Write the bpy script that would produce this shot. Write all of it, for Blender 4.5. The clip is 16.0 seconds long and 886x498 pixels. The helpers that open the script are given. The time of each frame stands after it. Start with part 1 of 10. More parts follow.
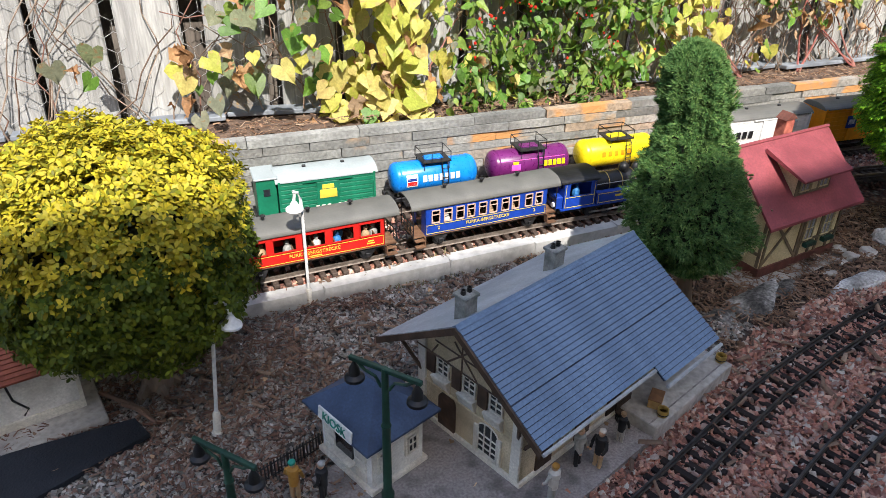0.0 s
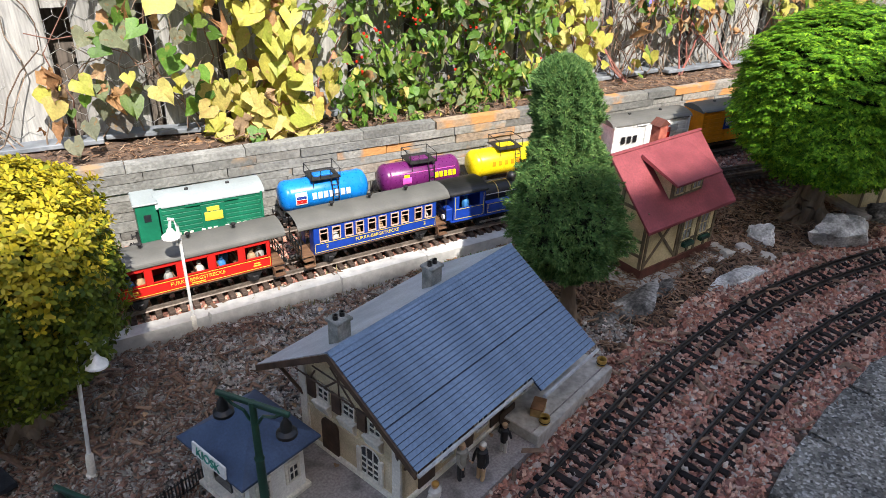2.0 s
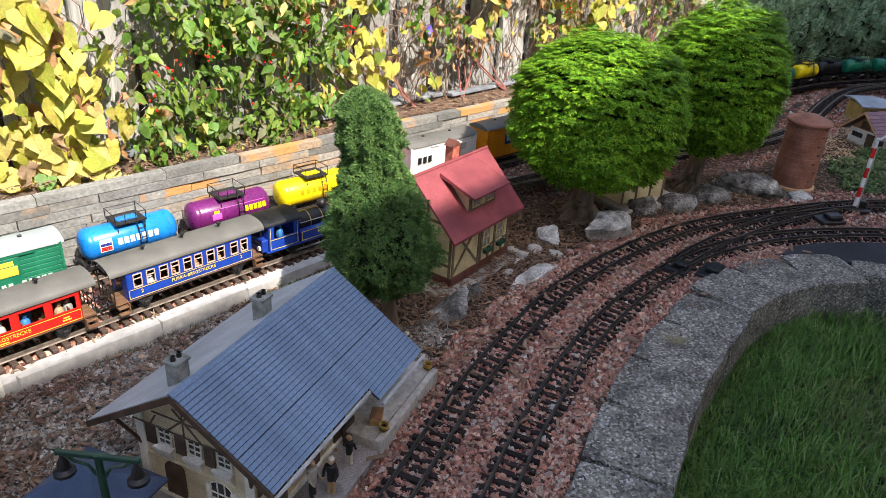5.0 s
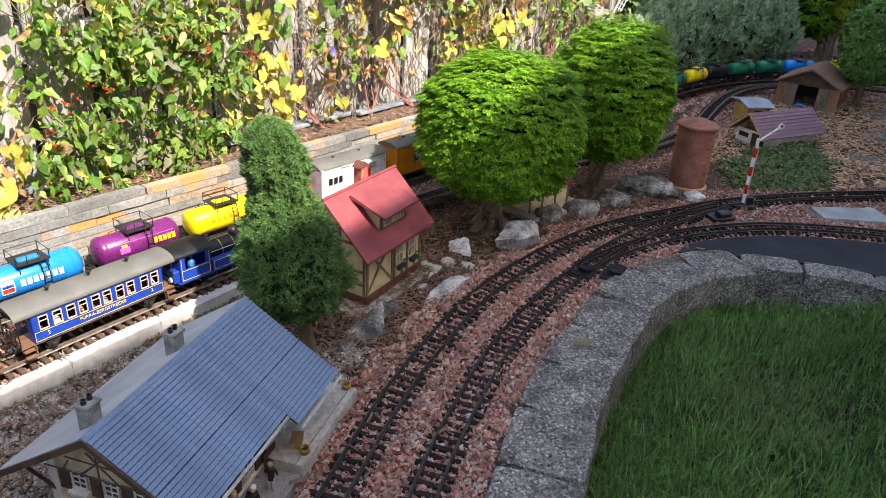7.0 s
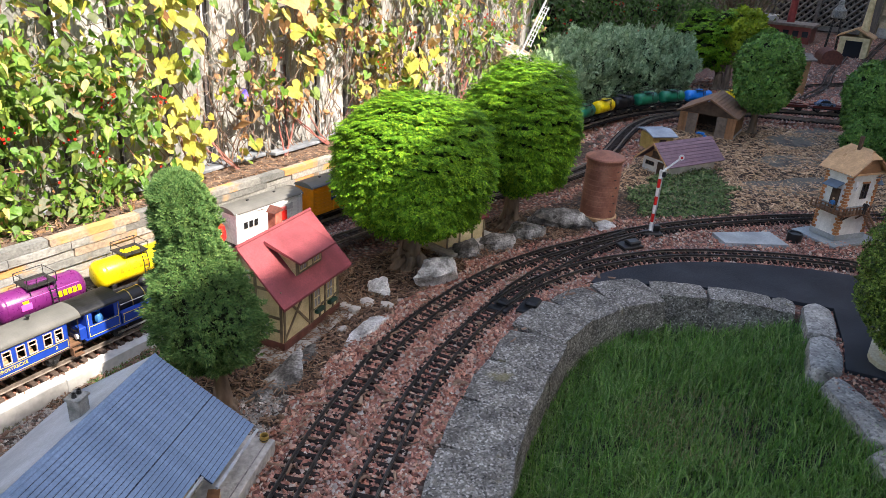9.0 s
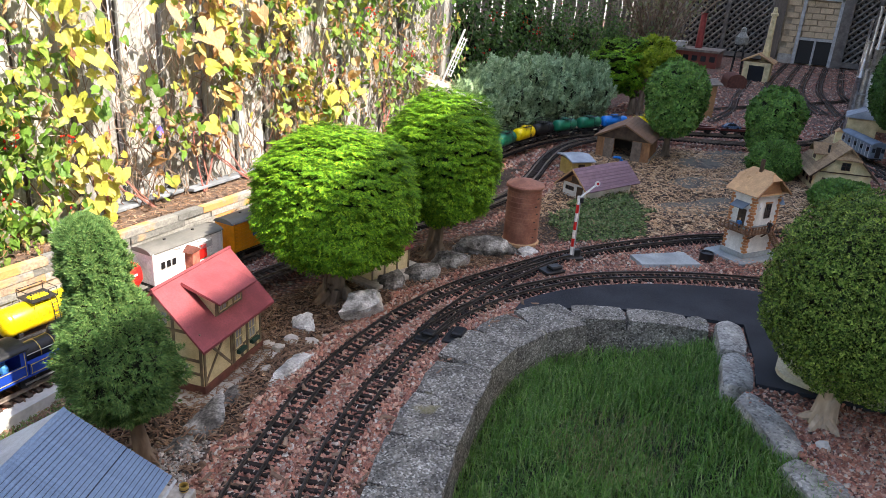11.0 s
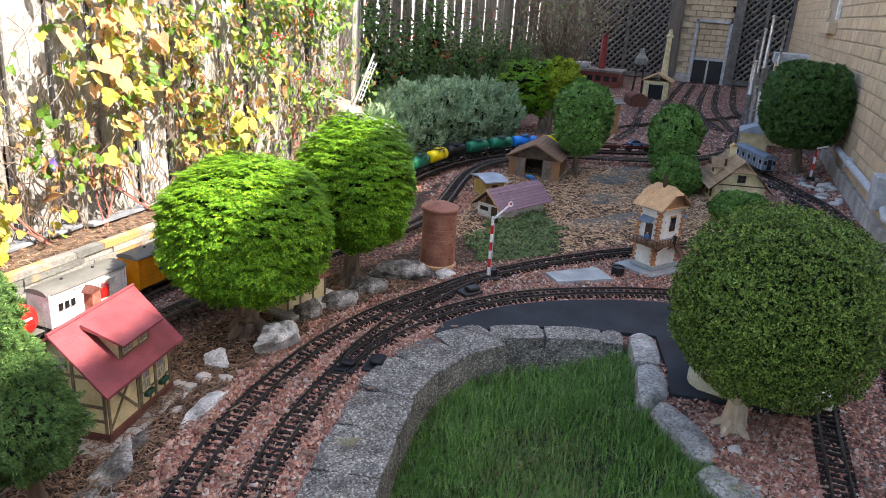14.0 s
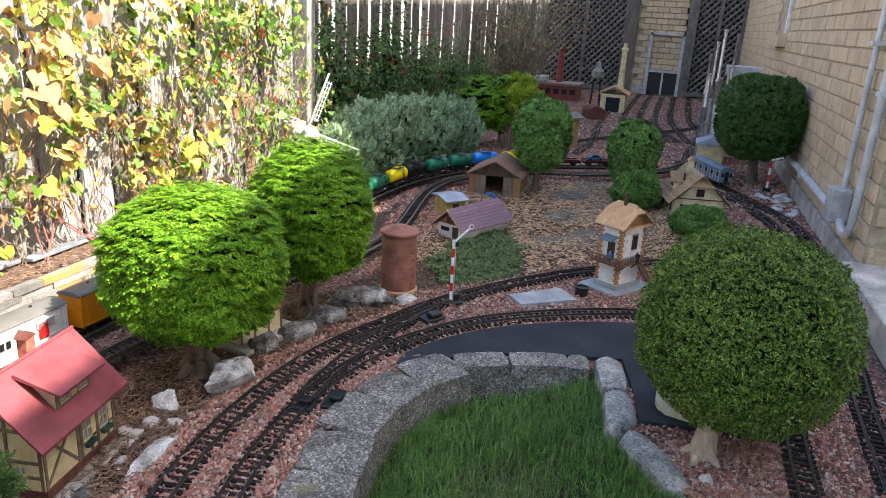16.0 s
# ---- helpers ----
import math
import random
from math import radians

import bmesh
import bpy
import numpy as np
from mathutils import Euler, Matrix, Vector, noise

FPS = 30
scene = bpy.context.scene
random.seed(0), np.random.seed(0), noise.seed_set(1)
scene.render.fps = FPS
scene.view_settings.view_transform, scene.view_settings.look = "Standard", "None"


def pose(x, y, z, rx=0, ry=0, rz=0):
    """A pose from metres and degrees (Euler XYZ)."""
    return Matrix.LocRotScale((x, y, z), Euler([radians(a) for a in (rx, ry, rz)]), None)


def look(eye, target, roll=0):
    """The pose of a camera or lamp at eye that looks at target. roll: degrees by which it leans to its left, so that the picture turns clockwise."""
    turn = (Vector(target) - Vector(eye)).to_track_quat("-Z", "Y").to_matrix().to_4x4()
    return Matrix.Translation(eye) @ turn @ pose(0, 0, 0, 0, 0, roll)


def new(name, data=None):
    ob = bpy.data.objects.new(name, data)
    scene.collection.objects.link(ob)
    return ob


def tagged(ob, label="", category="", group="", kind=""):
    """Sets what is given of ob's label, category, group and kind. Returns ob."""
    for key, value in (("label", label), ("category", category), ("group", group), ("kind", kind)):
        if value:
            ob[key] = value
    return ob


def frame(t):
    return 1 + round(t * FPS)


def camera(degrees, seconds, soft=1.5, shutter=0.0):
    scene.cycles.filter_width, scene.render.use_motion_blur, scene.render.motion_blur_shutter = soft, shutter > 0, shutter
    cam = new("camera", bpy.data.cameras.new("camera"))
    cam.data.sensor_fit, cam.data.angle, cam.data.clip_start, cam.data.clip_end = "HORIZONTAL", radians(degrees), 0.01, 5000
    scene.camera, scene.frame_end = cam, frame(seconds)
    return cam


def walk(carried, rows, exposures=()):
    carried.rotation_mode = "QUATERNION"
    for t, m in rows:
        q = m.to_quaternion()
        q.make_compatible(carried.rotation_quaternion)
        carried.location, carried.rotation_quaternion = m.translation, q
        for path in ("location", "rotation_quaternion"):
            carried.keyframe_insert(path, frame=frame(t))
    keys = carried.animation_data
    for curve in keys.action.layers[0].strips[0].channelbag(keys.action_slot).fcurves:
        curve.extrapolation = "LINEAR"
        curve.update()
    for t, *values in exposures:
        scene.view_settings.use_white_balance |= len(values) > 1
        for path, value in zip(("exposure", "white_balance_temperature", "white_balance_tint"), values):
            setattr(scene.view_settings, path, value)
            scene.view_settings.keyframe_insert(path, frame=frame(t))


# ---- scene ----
cam = camera(63.54, 16.0, soft=0.45)
# seconds, eye, turn
PATH = [
    (0.0, -0.0262, 0.0026, 0.8050, 60.282, -1.171, -19.716),
    (0.5, -0.0031, -0.0056, 0.8111, 60.323, -0.920, -20.930),
    (1.0, 0.0179, -0.0078, 0.8199, 60.346, -1.304, -22.943),
    (1.5, 0.0331, -0.0144, 0.8268, 60.480, -1.544, -24.785),
    (2.0, 0.0513, -0.0182, 0.8336, 60.567, -1.550, -26.100),
    (2.5, 0.0570, -0.0234, 0.8385, 60.778, -1.809, -27.740),
    (3.0, 0.0488, -0.0362, 0.8508, 61.226, -1.599, -29.552),
    (3.5, 0.0233, -0.0376, 0.8591, 61.888, -2.199, -33.951),
    (4.0, -0.0017, -0.0403, 0.8620, 62.363, -2.946, -37.681),
    (6.5, -0.0225, -0.0967, 0.9004, 63.788, -3.046, -48.305),
    (7.0, -0.0214, -0.1022, 0.9129, 64.114, -2.987, -49.866),
    (7.5, -0.0163, -0.0985, 0.9235, 64.859, -3.033, -51.308),
    (8.0, -0.0114, -0.0993, 0.9332, 65.735, -3.259, -52.965),
    (8.5, -0.0113, -0.1061, 0.9437, 66.121, -3.221, -54.272),
    (9.0, -0.0077, -0.1232, 0.9558, 66.522, -3.441, -56.037),
    (11.5, 0.0047, -0.1452, 0.9872, 69.175, -3.578, -62.668),
    (12.0, 0.0060, -0.1476, 0.9925, 69.594, -3.382, -63.315),
    (12.5, 0.0092, -0.1561, 0.9975, 69.870, -3.267, -64.122),
    (13.0, 0.0134, -0.1625, 0.9949, 70.300, -3.176, -65.003),
    (13.5, 0.0177, -0.1570, 0.9931, 70.533, -3.399, -66.899),
    (14.0, 0.0233, -0.1470, 0.9893, 70.911, -3.576, -68.663),
    (14.5, 0.0670, -0.1479, 0.9938, 71.182, -3.555, -69.221),
    (15.0, 0.0956, -0.1369, 0.9958, 71.547, -3.612, -70.143),
    (15.5, 0.0966, -0.1281, 1.0068, 71.894, -3.464, -71.451),
    (16.0, 0.0990, -0.1292, 1.0113, 72.076, -3.195, -71.882),
]
walk(cam, [(t, pose(x, y, z, rx, ry, rz)) for t, x, y, z, rx, ry, rz in PATH],
     exposures=[(0.0, 1.43, 6250, 11), (4.0, 1.53, 6500, 12), (7.0, 1.86, 6700, 13), (9.0, 2.05, 6750, 13), (12.0, 2.25, 6800, 13), (16.0, 2.36, 6750, 13)])

# ---- light: sun over the house roof, open sky ----
world = bpy.data.worlds.new("garden_sky")
scene.world = world
world.use_nodes = True
_n = world.node_tree.nodes
_sky = _n.new("ShaderNodeTexSky")
_sky.sky_type, _sky.sun_disc = "NISHITA", False
_sky.sun_elevation, _sky.sun_rotation = radians(49.4), radians(184)
_sky.dust_density, _sky.ozone_density = 1.9, 1.0
world.node_tree.links.new(_sky.outputs[0], _n["Background"].inputs[0])
_n["Background"].inputs[1].default_value = 0.12
sun = new("sun", bpy.data.lights.new("sun", "SUN"))
sun.data.energy, sun.data.angle, sun.data.color = 3.1, radians(0.53), (1.0, 0.935, 0.84)
sun.matrix_world = look((-0.3, -3.5, 4.1), (0, 0, 0))

# ---- materials ----


def _link(nt, a, b):
    nt.links.new(a, b)


def surf(name, palette, scale=30.0, rough=0.6, metal=0.0, bump=0.15, bscale=120.0, vary="", spots=None, leaf=0.0,
         spec=0.4, coat=0.0, wear=0.25, stretch=(1, 1, 1)):
    """A procedural surface: palette colours mixed by coarse noise (or at random per piece), fine grain on top, and relief."""
    m = bpy.data.materials.new(name)
    m.use_nodes = True
    nt = m.node_tree
    n = nt.nodes
    b = n["Principled BSDF"]
    tc = n.new("ShaderNodeTexCoord")
    mp = n.new("ShaderNodeMapping")
    mp.inputs["Scale"].default_value = stretch
    _link(nt, tc.outputs["Object"], mp.inputs[0])
    if vary == "object":
        oi = n.new("ShaderNodeObjectInfo")
        shift = n.new("ShaderNodeVectorMath")
        shift.operation = "SCALE"
        shift.inputs[0].default_value = (37.0, 91.0, 53.0)
        _link(nt, oi.outputs["Random"], shift.inputs["Scale"])
        _link(nt, shift.outputs[0], mp.inputs["Location"])
    coarse = n.new("ShaderNodeTexNoise")
    coarse.inputs["Scale"].default_value, coarse.inputs["Detail"].default_value = scale, 5
    _link(nt, mp.outputs[0], coarse.inputs["Vector"])
    fine = n.new("ShaderNodeTexNoise")
    fine.inputs["Scale"].default_value, fine.inputs["Detail"].default_value = bscale, 3
    _link(nt, mp.outputs[0], fine.inputs["Vector"])
    ramp = n.new("ShaderNodeValToRGB")
    els = ramp.color_ramp.elements
    k = len(palette)
    lo, hi = (0.0, 1.0) if vary else (0.32, 0.68)
    while len(els) < k:
        els.new(0.5)
    for i, c in enumerate(palette):
        els[i].position = lo + (hi - lo) * (i / max(1, k - 1))
        els[i].color = (*c, 1)
    if vary == "object":
        src = n.new("ShaderNodeObjectInfo").outputs["Random"]
    elif vary == "island":
        src = n.new("ShaderNodeNewGeometry").outputs["Random Per Island"]
    else:
        src = coarse.outputs["Fac"]
    _link(nt, src, ramp.inputs[0])
    # value wander: coarse and fine
    mul = n.new("ShaderNodeMath")
    mul.operation = "MULTIPLY"
    _link(nt, coarse.outputs["Fac"], mul.inputs[0])
    _link(nt, fine.outputs["Fac"], mul.inputs[1])
    rng = n.new("ShaderNodeMapRange")
    rng.inputs["From Min"].default_value, rng.inputs["From Max"].default_value = 0.12, 0.4
    rng.inputs["To Min"].default_value, rng.inputs["To Max"].default_value = 1 - wear, 1 + wear * 0.6
    _link(nt, mul.outputs[0], rng.inputs[0])
    mix = n.new("ShaderNodeMix")
    mix.data_type, mix.blend_type = "RGBA", "MULTIPLY"
    mix.inputs[0].default_value = 1.0
    _link(nt, ramp.outputs[0], mix.inputs[6])
    _link(nt, rng.outputs[0], mix.inputs[7])
    colour = mix.outputs[2]
    if spots:
        sp = n.new("ShaderNodeTexNoise")
        sp.inputs["Scale"].default_value, sp.inputs["Detail"].default_value = spots[1], 6
        _link(nt, mp.outputs[0], sp.inputs["Vector"])
        sr = n.new("ShaderNodeMapRange")
        sr.inputs["From Min"].default_value, sr.inputs["From Max"].default_value = spots[2], spots[2] + 0.08
        _link(nt, sp.outputs["Fac"], sr.inputs[0])
        m2 = n.new("ShaderNodeMix")
        m2.data_type = "RGBA"
        _link(nt, sr.outputs[0], m2.inputs[0])
        _link(nt, colour, m2.inputs[6])
        m2.inputs[7].default_value = (*spots[0], 1)
        colour = m2.outputs[2]
    _link(nt, colour, b.inputs["Base Color"])
    rr = n.new("ShaderNodeMapRange")
    rr.inputs["To Min"].default_value, rr.inputs["To Max"].default_value = max(0.03, rough - 0.12), min(1, rough + 0.12)
    _link(nt, fine.outputs["Fac"], rr.inputs[0])
    _link(nt, rr.outputs[0], b.inputs["Roughness"])
    b.inputs["Metallic"].default_value = metal
    b.inputs["Specular IOR Level"].default_value = spec
    b.inputs["Coat Weight"].default_value = coat
    if bump:
        bp = n.new("ShaderNodeBump")
        bp.inputs["Strength"].default_value, bp.inputs["Distance"].default_value = min(1, bump), 0.004
        _link(nt, fine.outputs["Fac"], bp.inputs["Height"])
        _link(nt, bp.outputs[0], b.inputs["Normal"])
    if leaf:
        tr = n.new("ShaderNodeBsdfTranslucent")
        _link(nt, colour, tr.inputs[0])
        ms = n.new("ShaderNodeMixShader")
        ms.inputs[0].default_value = leaf
        _link(nt, b.outputs[0], ms.inputs[1])
        _link(nt, tr.outputs[0], ms.inputs[2])
        _link(nt, ms.outputs[0], n["Material Output"].inputs[0])
    return m


def glass(name, tint=(0.02, 0.025, 0.03), rough=0.08):
    m = bpy.data.materials.new(name)
    m.use_nodes = True
    b = m.node_tree.nodes["Principled BSDF"]
    b.inputs["Base Color"].default_value = (*tint, 1)
    b.inputs["Roughness"].default_value = rough
    b.inputs["Specular IOR Level"].default_value = 0.7
    return m


# ---- mesh tools ----
class Mesh:
    """Collects simple solids into one mesh."""

    def __init__(self):
        self.v, self.f, self.m = [], [], []

    def add(self, v, f, mi=0, mat=None):
        o = len(self.v)
        if mat is not None:
            v = [mat @ Vector(p) for p in v]
        self.v += [tuple(p) for p in v]
        self.f += [tuple(o + i for i in q) for q in f]
        self.m += [mi] * len(f)
        return self

    def box(self, x, y, z, sx, sy, sz, rz=0, bev=0.0, mi=0, mat=None):
        """A box centred at x, y with its foot at z."""
        a, b, h = sx / 2, sy / 2, sz
        if bev:
            c = min(bev, a * 0.45, b * 0.45, h * 0.45)
            v = []
            for zz, k in ((0, c), (c, 0), (h - c, 0), (h, c)):
                for px, py in ((-a, -b), (a, -b), (a, b), (-a, b)):
                    sxn, syn = (1 if px > 0 else -1), (1 if py > 0 else -1)
                    p1 = (px - sxn * (c + k * 0.0), py) if True else None
                    if k:
                        v += [(px - sxn * c, py - syn * c * 0.999, zz), (px - sxn * c * 0.999, py - syn * c, zz)]
                    elif sxn * syn > 0:
                        v += [(px, py - syn * c, zz), (px - sxn * c, py, zz)]
                    else:
                        v += [(px - sxn * c, py, zz), (px, py - syn * c, zz)]
            # order round: fix winding by angle
            out = []
            for r in range(4):
                ring = v[r * 8:(r + 1) * 8]
                ring.sort(key=lambda p: math.atan2(p[1] / b, p[0] / a))
                out += ring
            f = [tuple(range(7, -1, -1)), tuple(range(24, 32))]
            for r in range(3):
                for i in range(8):
                    j = (i + 1) % 8
                    f.append((r * 8 + i, r * 8 + j, r * 8 + 8 + j, r * 8 + 8 + i))
            v = out
        else:
            v = [(-a, -b, 0), (a, -b, 0), (a, b, 0), (-a, b, 0), (-a, -b, h), (a, -b, h), (a, b, h), (-a, b, h)]
            f = [(3, 2, 1, 0), (4, 5, 6, 7), (0, 1, 5, 4), (1, 2, 6, 5), (2, 3, 7, 6), (3, 0, 4, 7)]
        t = Matrix.Translation((x, y, z)) @ Matrix.Rotation(radians(rz), 4, "Z")
        return self.add(v, f, mi, (mat @ t) if mat is not None else t)

    def prism(self, poly, d0, d1, axis="y", mi=0, mat=None):
        """A flat outline (in xz for axis y, yz for axis x, xy for axis z), pushed from d0 to d1."""
        def at(p, d):
            return (p[0], d, p[1]) if axis == "y" else (d, p[0], p[1]) if axis == "x" else (p[0], p[1], d)
        k = len(poly)
        v = [at(p, d0) for p in poly] + [at(p, d1) for p in poly]
        f = [tuple(range(k)), tuple(range(2 * k - 1, k - 1, -1))]
        f += [(i, (i + 1) % k, k + (i + 1) % k, k + i)[::-1] for i in range(k)]
        return self.add(v, f, mi, mat)

    def tube(self, pts, r, n=6, mi=0, mat=None, cap=True):
        """A round bar along points; r: one radius or one for each point."""
        pts = [Vector(p) for p in pts]
        k = len(pts)
        rs = [r] * k if not hasattr(r, "__len__") else r
        v, f = [], []
        for i, p in enumerate(pts):
            d = (pts[min(i + 1, k - 1)] - pts[max(i - 1, 0)]).normalized()
            a = d.cross(Vector((0, 0, 1)) if abs(d.z) < 0.9 else Vector((1, 0, 0))).normalized()
            b = d.cross(a)
            for j in range(n):
                t = 2 * math.pi * j / n
                v.append(p + (a * math.cos(t) + b * math.sin(t)) * rs[i])
        for i in range(k - 1):
            for j in range(n):
                q = (j + 1) % n
                f.append((i * n + j, i * n + q, (i + 1) * n + q, (i + 1) * n + j))
        if cap:
            f += [tuple(range(n - 1, -1, -1)), tuple(range((k - 1) * n, k * n))]
        return self.add(v, f, mi, mat)

    def lathe(self, prof, n=16, mi=0, mat=None, x=0, y=0):
        """A turned body: prof is (radius, z) from foot to top."""
        v, f = [], []
        for r, z in prof:
            for j in range(n):
                t = 2 * math.pi * j / n
                v.append((x + r * math.cos(t), y + r * math.sin(t), z))
        for i in range(len(prof) - 1):
            for j in range(n):
                q = (j + 1) % n
                f.append((i * n + j, i * n + q, (i + 1) * n + q, (i + 1) * n + j))
        f += [tuple(range(n - 1, -1, -1)), tuple(range((len(prof) - 1) * n, len(prof) * n))]
        return self.add(v, f, mi, mat)

    def ball(self, c, r, n=8, mi=0, mat=None):
        rr = r if hasattr(r, "__len__") else (r, r, r)
        v, f = [], []
        k = n // 2
        for i in range(1, k):
            a = math.pi * i / k
            for j in range(n):
                t = 2 * math.pi * j / n
                v.append((c[0] + rr[0] * math.sin(a) * math.cos(t), c[1] + rr[1] * math.sin(a) * math.sin(t), c[2] - rr[2] * math.cos(a)))
        for i in range(k - 2):
            for j in range(n):
                q = (j + 1) % n
                f.append((i * n + j, i * n + q, (i + 1) * n + q, (i + 1) * n + j))
        s, t = len(v), len(v) + 1
        v += [(c[0], c[1], c[2] - rr[2]), (c[0], c[1], c[2] + rr[2])]
        for j in range(n):
            q = (j + 1) % n
            f += [(s, q, j), (t, (k - 2) * n + j, (k - 2) * n + q)]
        return self.add(v, f, mi, mat)

    def data(self, name, mats, smooth=False):
        me = bpy.data.meshes.new(name)
        me.from_pydata(self.v, [], self.f)
        for m in (mats if isinstance(mats, (list, tuple)) else [mats]):
            me.materials.append(m)
        if any(self.m):
            me.polygons.foreach_set("material_index", self.m)
        if smooth:
            me.polygons.foreach_set("use_smooth", [True] * len(self.f))
            me.set_sharp_from_angle(angle=radians(38))
        me.update()
        return me


def part(name, mesh, mats, parent, label="", smooth=False):
    """One mesh object under a thing or a part."""
    o = new(name, mesh.data(name, mats, smooth) if isinstance(mesh, Mesh) else mesh)
    o.parent = parent
    if label:
        o["label"] = label
    return o


def piece(name, data, parent, m=None, label=""):
    """One more object on shared mesh data."""
    o = new(name, data)
    o.parent = parent
    if m is not None:
        o.matrix_local = m
    if label:
        o["label"] = label
    return o


def thing(name, label, category, m=None, group="", kind=""):
    o = new(name)
    o.empty_display_size = 0.02
    if m is not None:
        o.matrix_world = m
    return tagged(o, label, category, group, kind)


def cloud(name, V, F, mat, parent=None, smooth=False):
    """A large mesh from arrays of points and equal-sided faces."""
    me = bpy.data.meshes.new(name)
    k = F.shape[1]
    me.vertices.add(len(V))
    me.vertices.foreach_set("co", V.astype(np.float32).ravel())
    me.loops.add(F.size)
    me.loops.foreach_set("vertex_index", F.astype(np.int32).ravel())
    me.polygons.add(len(F))
    me.polygons.foreach_set("loop_start", np.arange(0, F.size, k, dtype=np.int32))
    me.polygons.foreach_set("loop_total", np.full(len(F), k, dtype=np.int32))
    me.update(calc_edges=True)
    me.materials.append(mat)
    if smooth:
        me.polygons.foreach_set("use_smooth", np.ones(len(F), dtype=bool))
    o = new(name, me)
    o.parent = parent
    return o


def spread(tv, tf, pos, X, Y, Z, size):
    """Copies of a small form (points tv, faces tf) at pos, with axes X, Y, Z and sizes, as arrays."""
    n, k = len(pos), len(tv)
    s = np.asarray(size).reshape(n, 1, 1)
    V = pos[:, None, :] + s * (tv[None, :, 0:1] * X[:, None, :] + tv[None, :, 1:2] * Y[:, None, :] + tv[None, :, 2:3] * Z[:, None, :])
    F = (tf[None] + (np.arange(n) * k)[:, None, None]).reshape(-1, tf.shape[1])
    return V.reshape(-1, 3), F


def unit(a):
    return a / (np.linalg.norm(a, axis=-1, keepdims=True) + 1e-9)


def frames(normal, down, rng, spin=0.5):
    """Axes for leaves: Z near normal, Y near down."""
    Z = unit(normal)
    Y = down + rng.normal(size=normal.shape) * spin
    Y = unit(Y - (Y * Z).sum(1, keepdims=True) * Z)
    return np.cross(Y, Z), Y, Z


def spline(pts, step):
    """Evenly spaced points along a smooth curve through pts."""
    P = np.array(pts, float)
    P = np.vstack([2 * P[0] - P[1], P, 2 * P[-1] - P[-2]])
    out = []
    for i in range(1, len(P) - 2):
        t = np.linspace(0, 1, 40, endpoint=False)[:, None]
        a, b, c, d = P[i - 1], P[i], P[i + 1], P[i + 2]
        out.append(0.5 * (2 * b + (c - a) * t + (2 * a - 5 * b + 4 * c - d) * t ** 2 + (3 * b - a - 3 * c + d) * t ** 3))
    Q = np.vstack(out + [P[-2:-1]])
    s = np.r_[0, np.cumsum(np.linalg.norm(np.diff(Q, axis=0), axis=1))]
    k = max(2, int(s[-1] / step))
    u = np.linspace(0, s[-1], k + 1)
    return np.stack([np.interp(u, s, Q[:, j]) for j in range(Q.shape[1])], 1)


def writing(name, words, size, mat, parent, m, depth=0.0004):
    """Raised letters, as a mesh."""
    cu = bpy.data.curves.new(name, "FONT")
    cu.body, cu.size, cu.extrude, cu.align_x, cu.align_y = words, size, depth, "CENTER", "CENTER"
    tmp = bpy.data.objects.new(name, cu)
    me = bpy.data.meshes.new_from_object(tmp)
    bpy.data.objects.remove(tmp)
    me.materials.clear()
    me.materials.append(mat)
    o = new(name, me)
    o.parent = parent
    o.matrix_local = m
    return o

# ---- the surfaces of the place ----
BALLAST = [(0.379, 0.149, 0.104), (0.541, 0.271, 0.194), (0.180, 0.067, 0.054), (0.650, 0.415, 0.298), (0.298, 0.140, 0.104), (0.523, 0.478, 0.406), (0.244, 0.090, 0.067), (0.451, 0.203, 0.135), (0.117, 0.059, 0.049)]
GREY = [(0.277, 0.252, 0.214), (0.420, 0.395, 0.353), (0.143, 0.134, 0.118), (0.588, 0.563, 0.521), (0.319, 0.227, 0.168), (0.210, 0.202, 0.189), (0.370, 0.349, 0.311), (0.286, 0.160, 0.118), (0.092, 0.088, 0.080)]
CHIPS = [(0.150, 0.079, 0.044), (0.229, 0.132, 0.079), (0.097, 0.053, 0.031), (0.317, 0.202, 0.123), (0.176, 0.106, 0.070), (0.370, 0.273, 0.185)]
m_ballast = surf("red_gravel", BALLAST, 60, 0.85, bump=0.3, bscale=400, vary="island")
m_pebble = surf("grey_gravel", GREY, 60, 0.8, bump=0.2, bscale=400, vary="island")
m_chip = surf("bark_chips", CHIPS, 60, 0.9, bump=0.3, bscale=300, vary="island")
m_redchip = surf("red_bark_shreds", [(0.128, 0.068, 0.047), (0.204, 0.111, 0.076), (0.068, 0.036, 0.027), (0.289, 0.187, 0.132), (0.153, 0.081, 0.055)], 60, 0.9, bump=0.3, bscale=300, vary="island")
m_twig = surf("dry_twig", [(0.15, 0.09, 0.06), (0.24, 0.15, 0.10), (0.10, 0.06, 0.04), (0.32, 0.22, 0.15)], 30, 0.9, bump=0.3, bscale=200, vary="island")
m_slate = surf("rusty_slate_block", [(0.243, 0.239, 0.216), (0.306, 0.297, 0.270), (0.324, 0.261, 0.198), (0.270, 0.270, 0.248), (0.360, 0.261, 0.171), (0.324, 0.324, 0.297), (0.279, 0.234, 0.180)], 14, 0.8, bump=0.7, bscale=130, vary="object", spots=((0.50, 0.25, 0.09), 8, 0.52), wear=0.38)
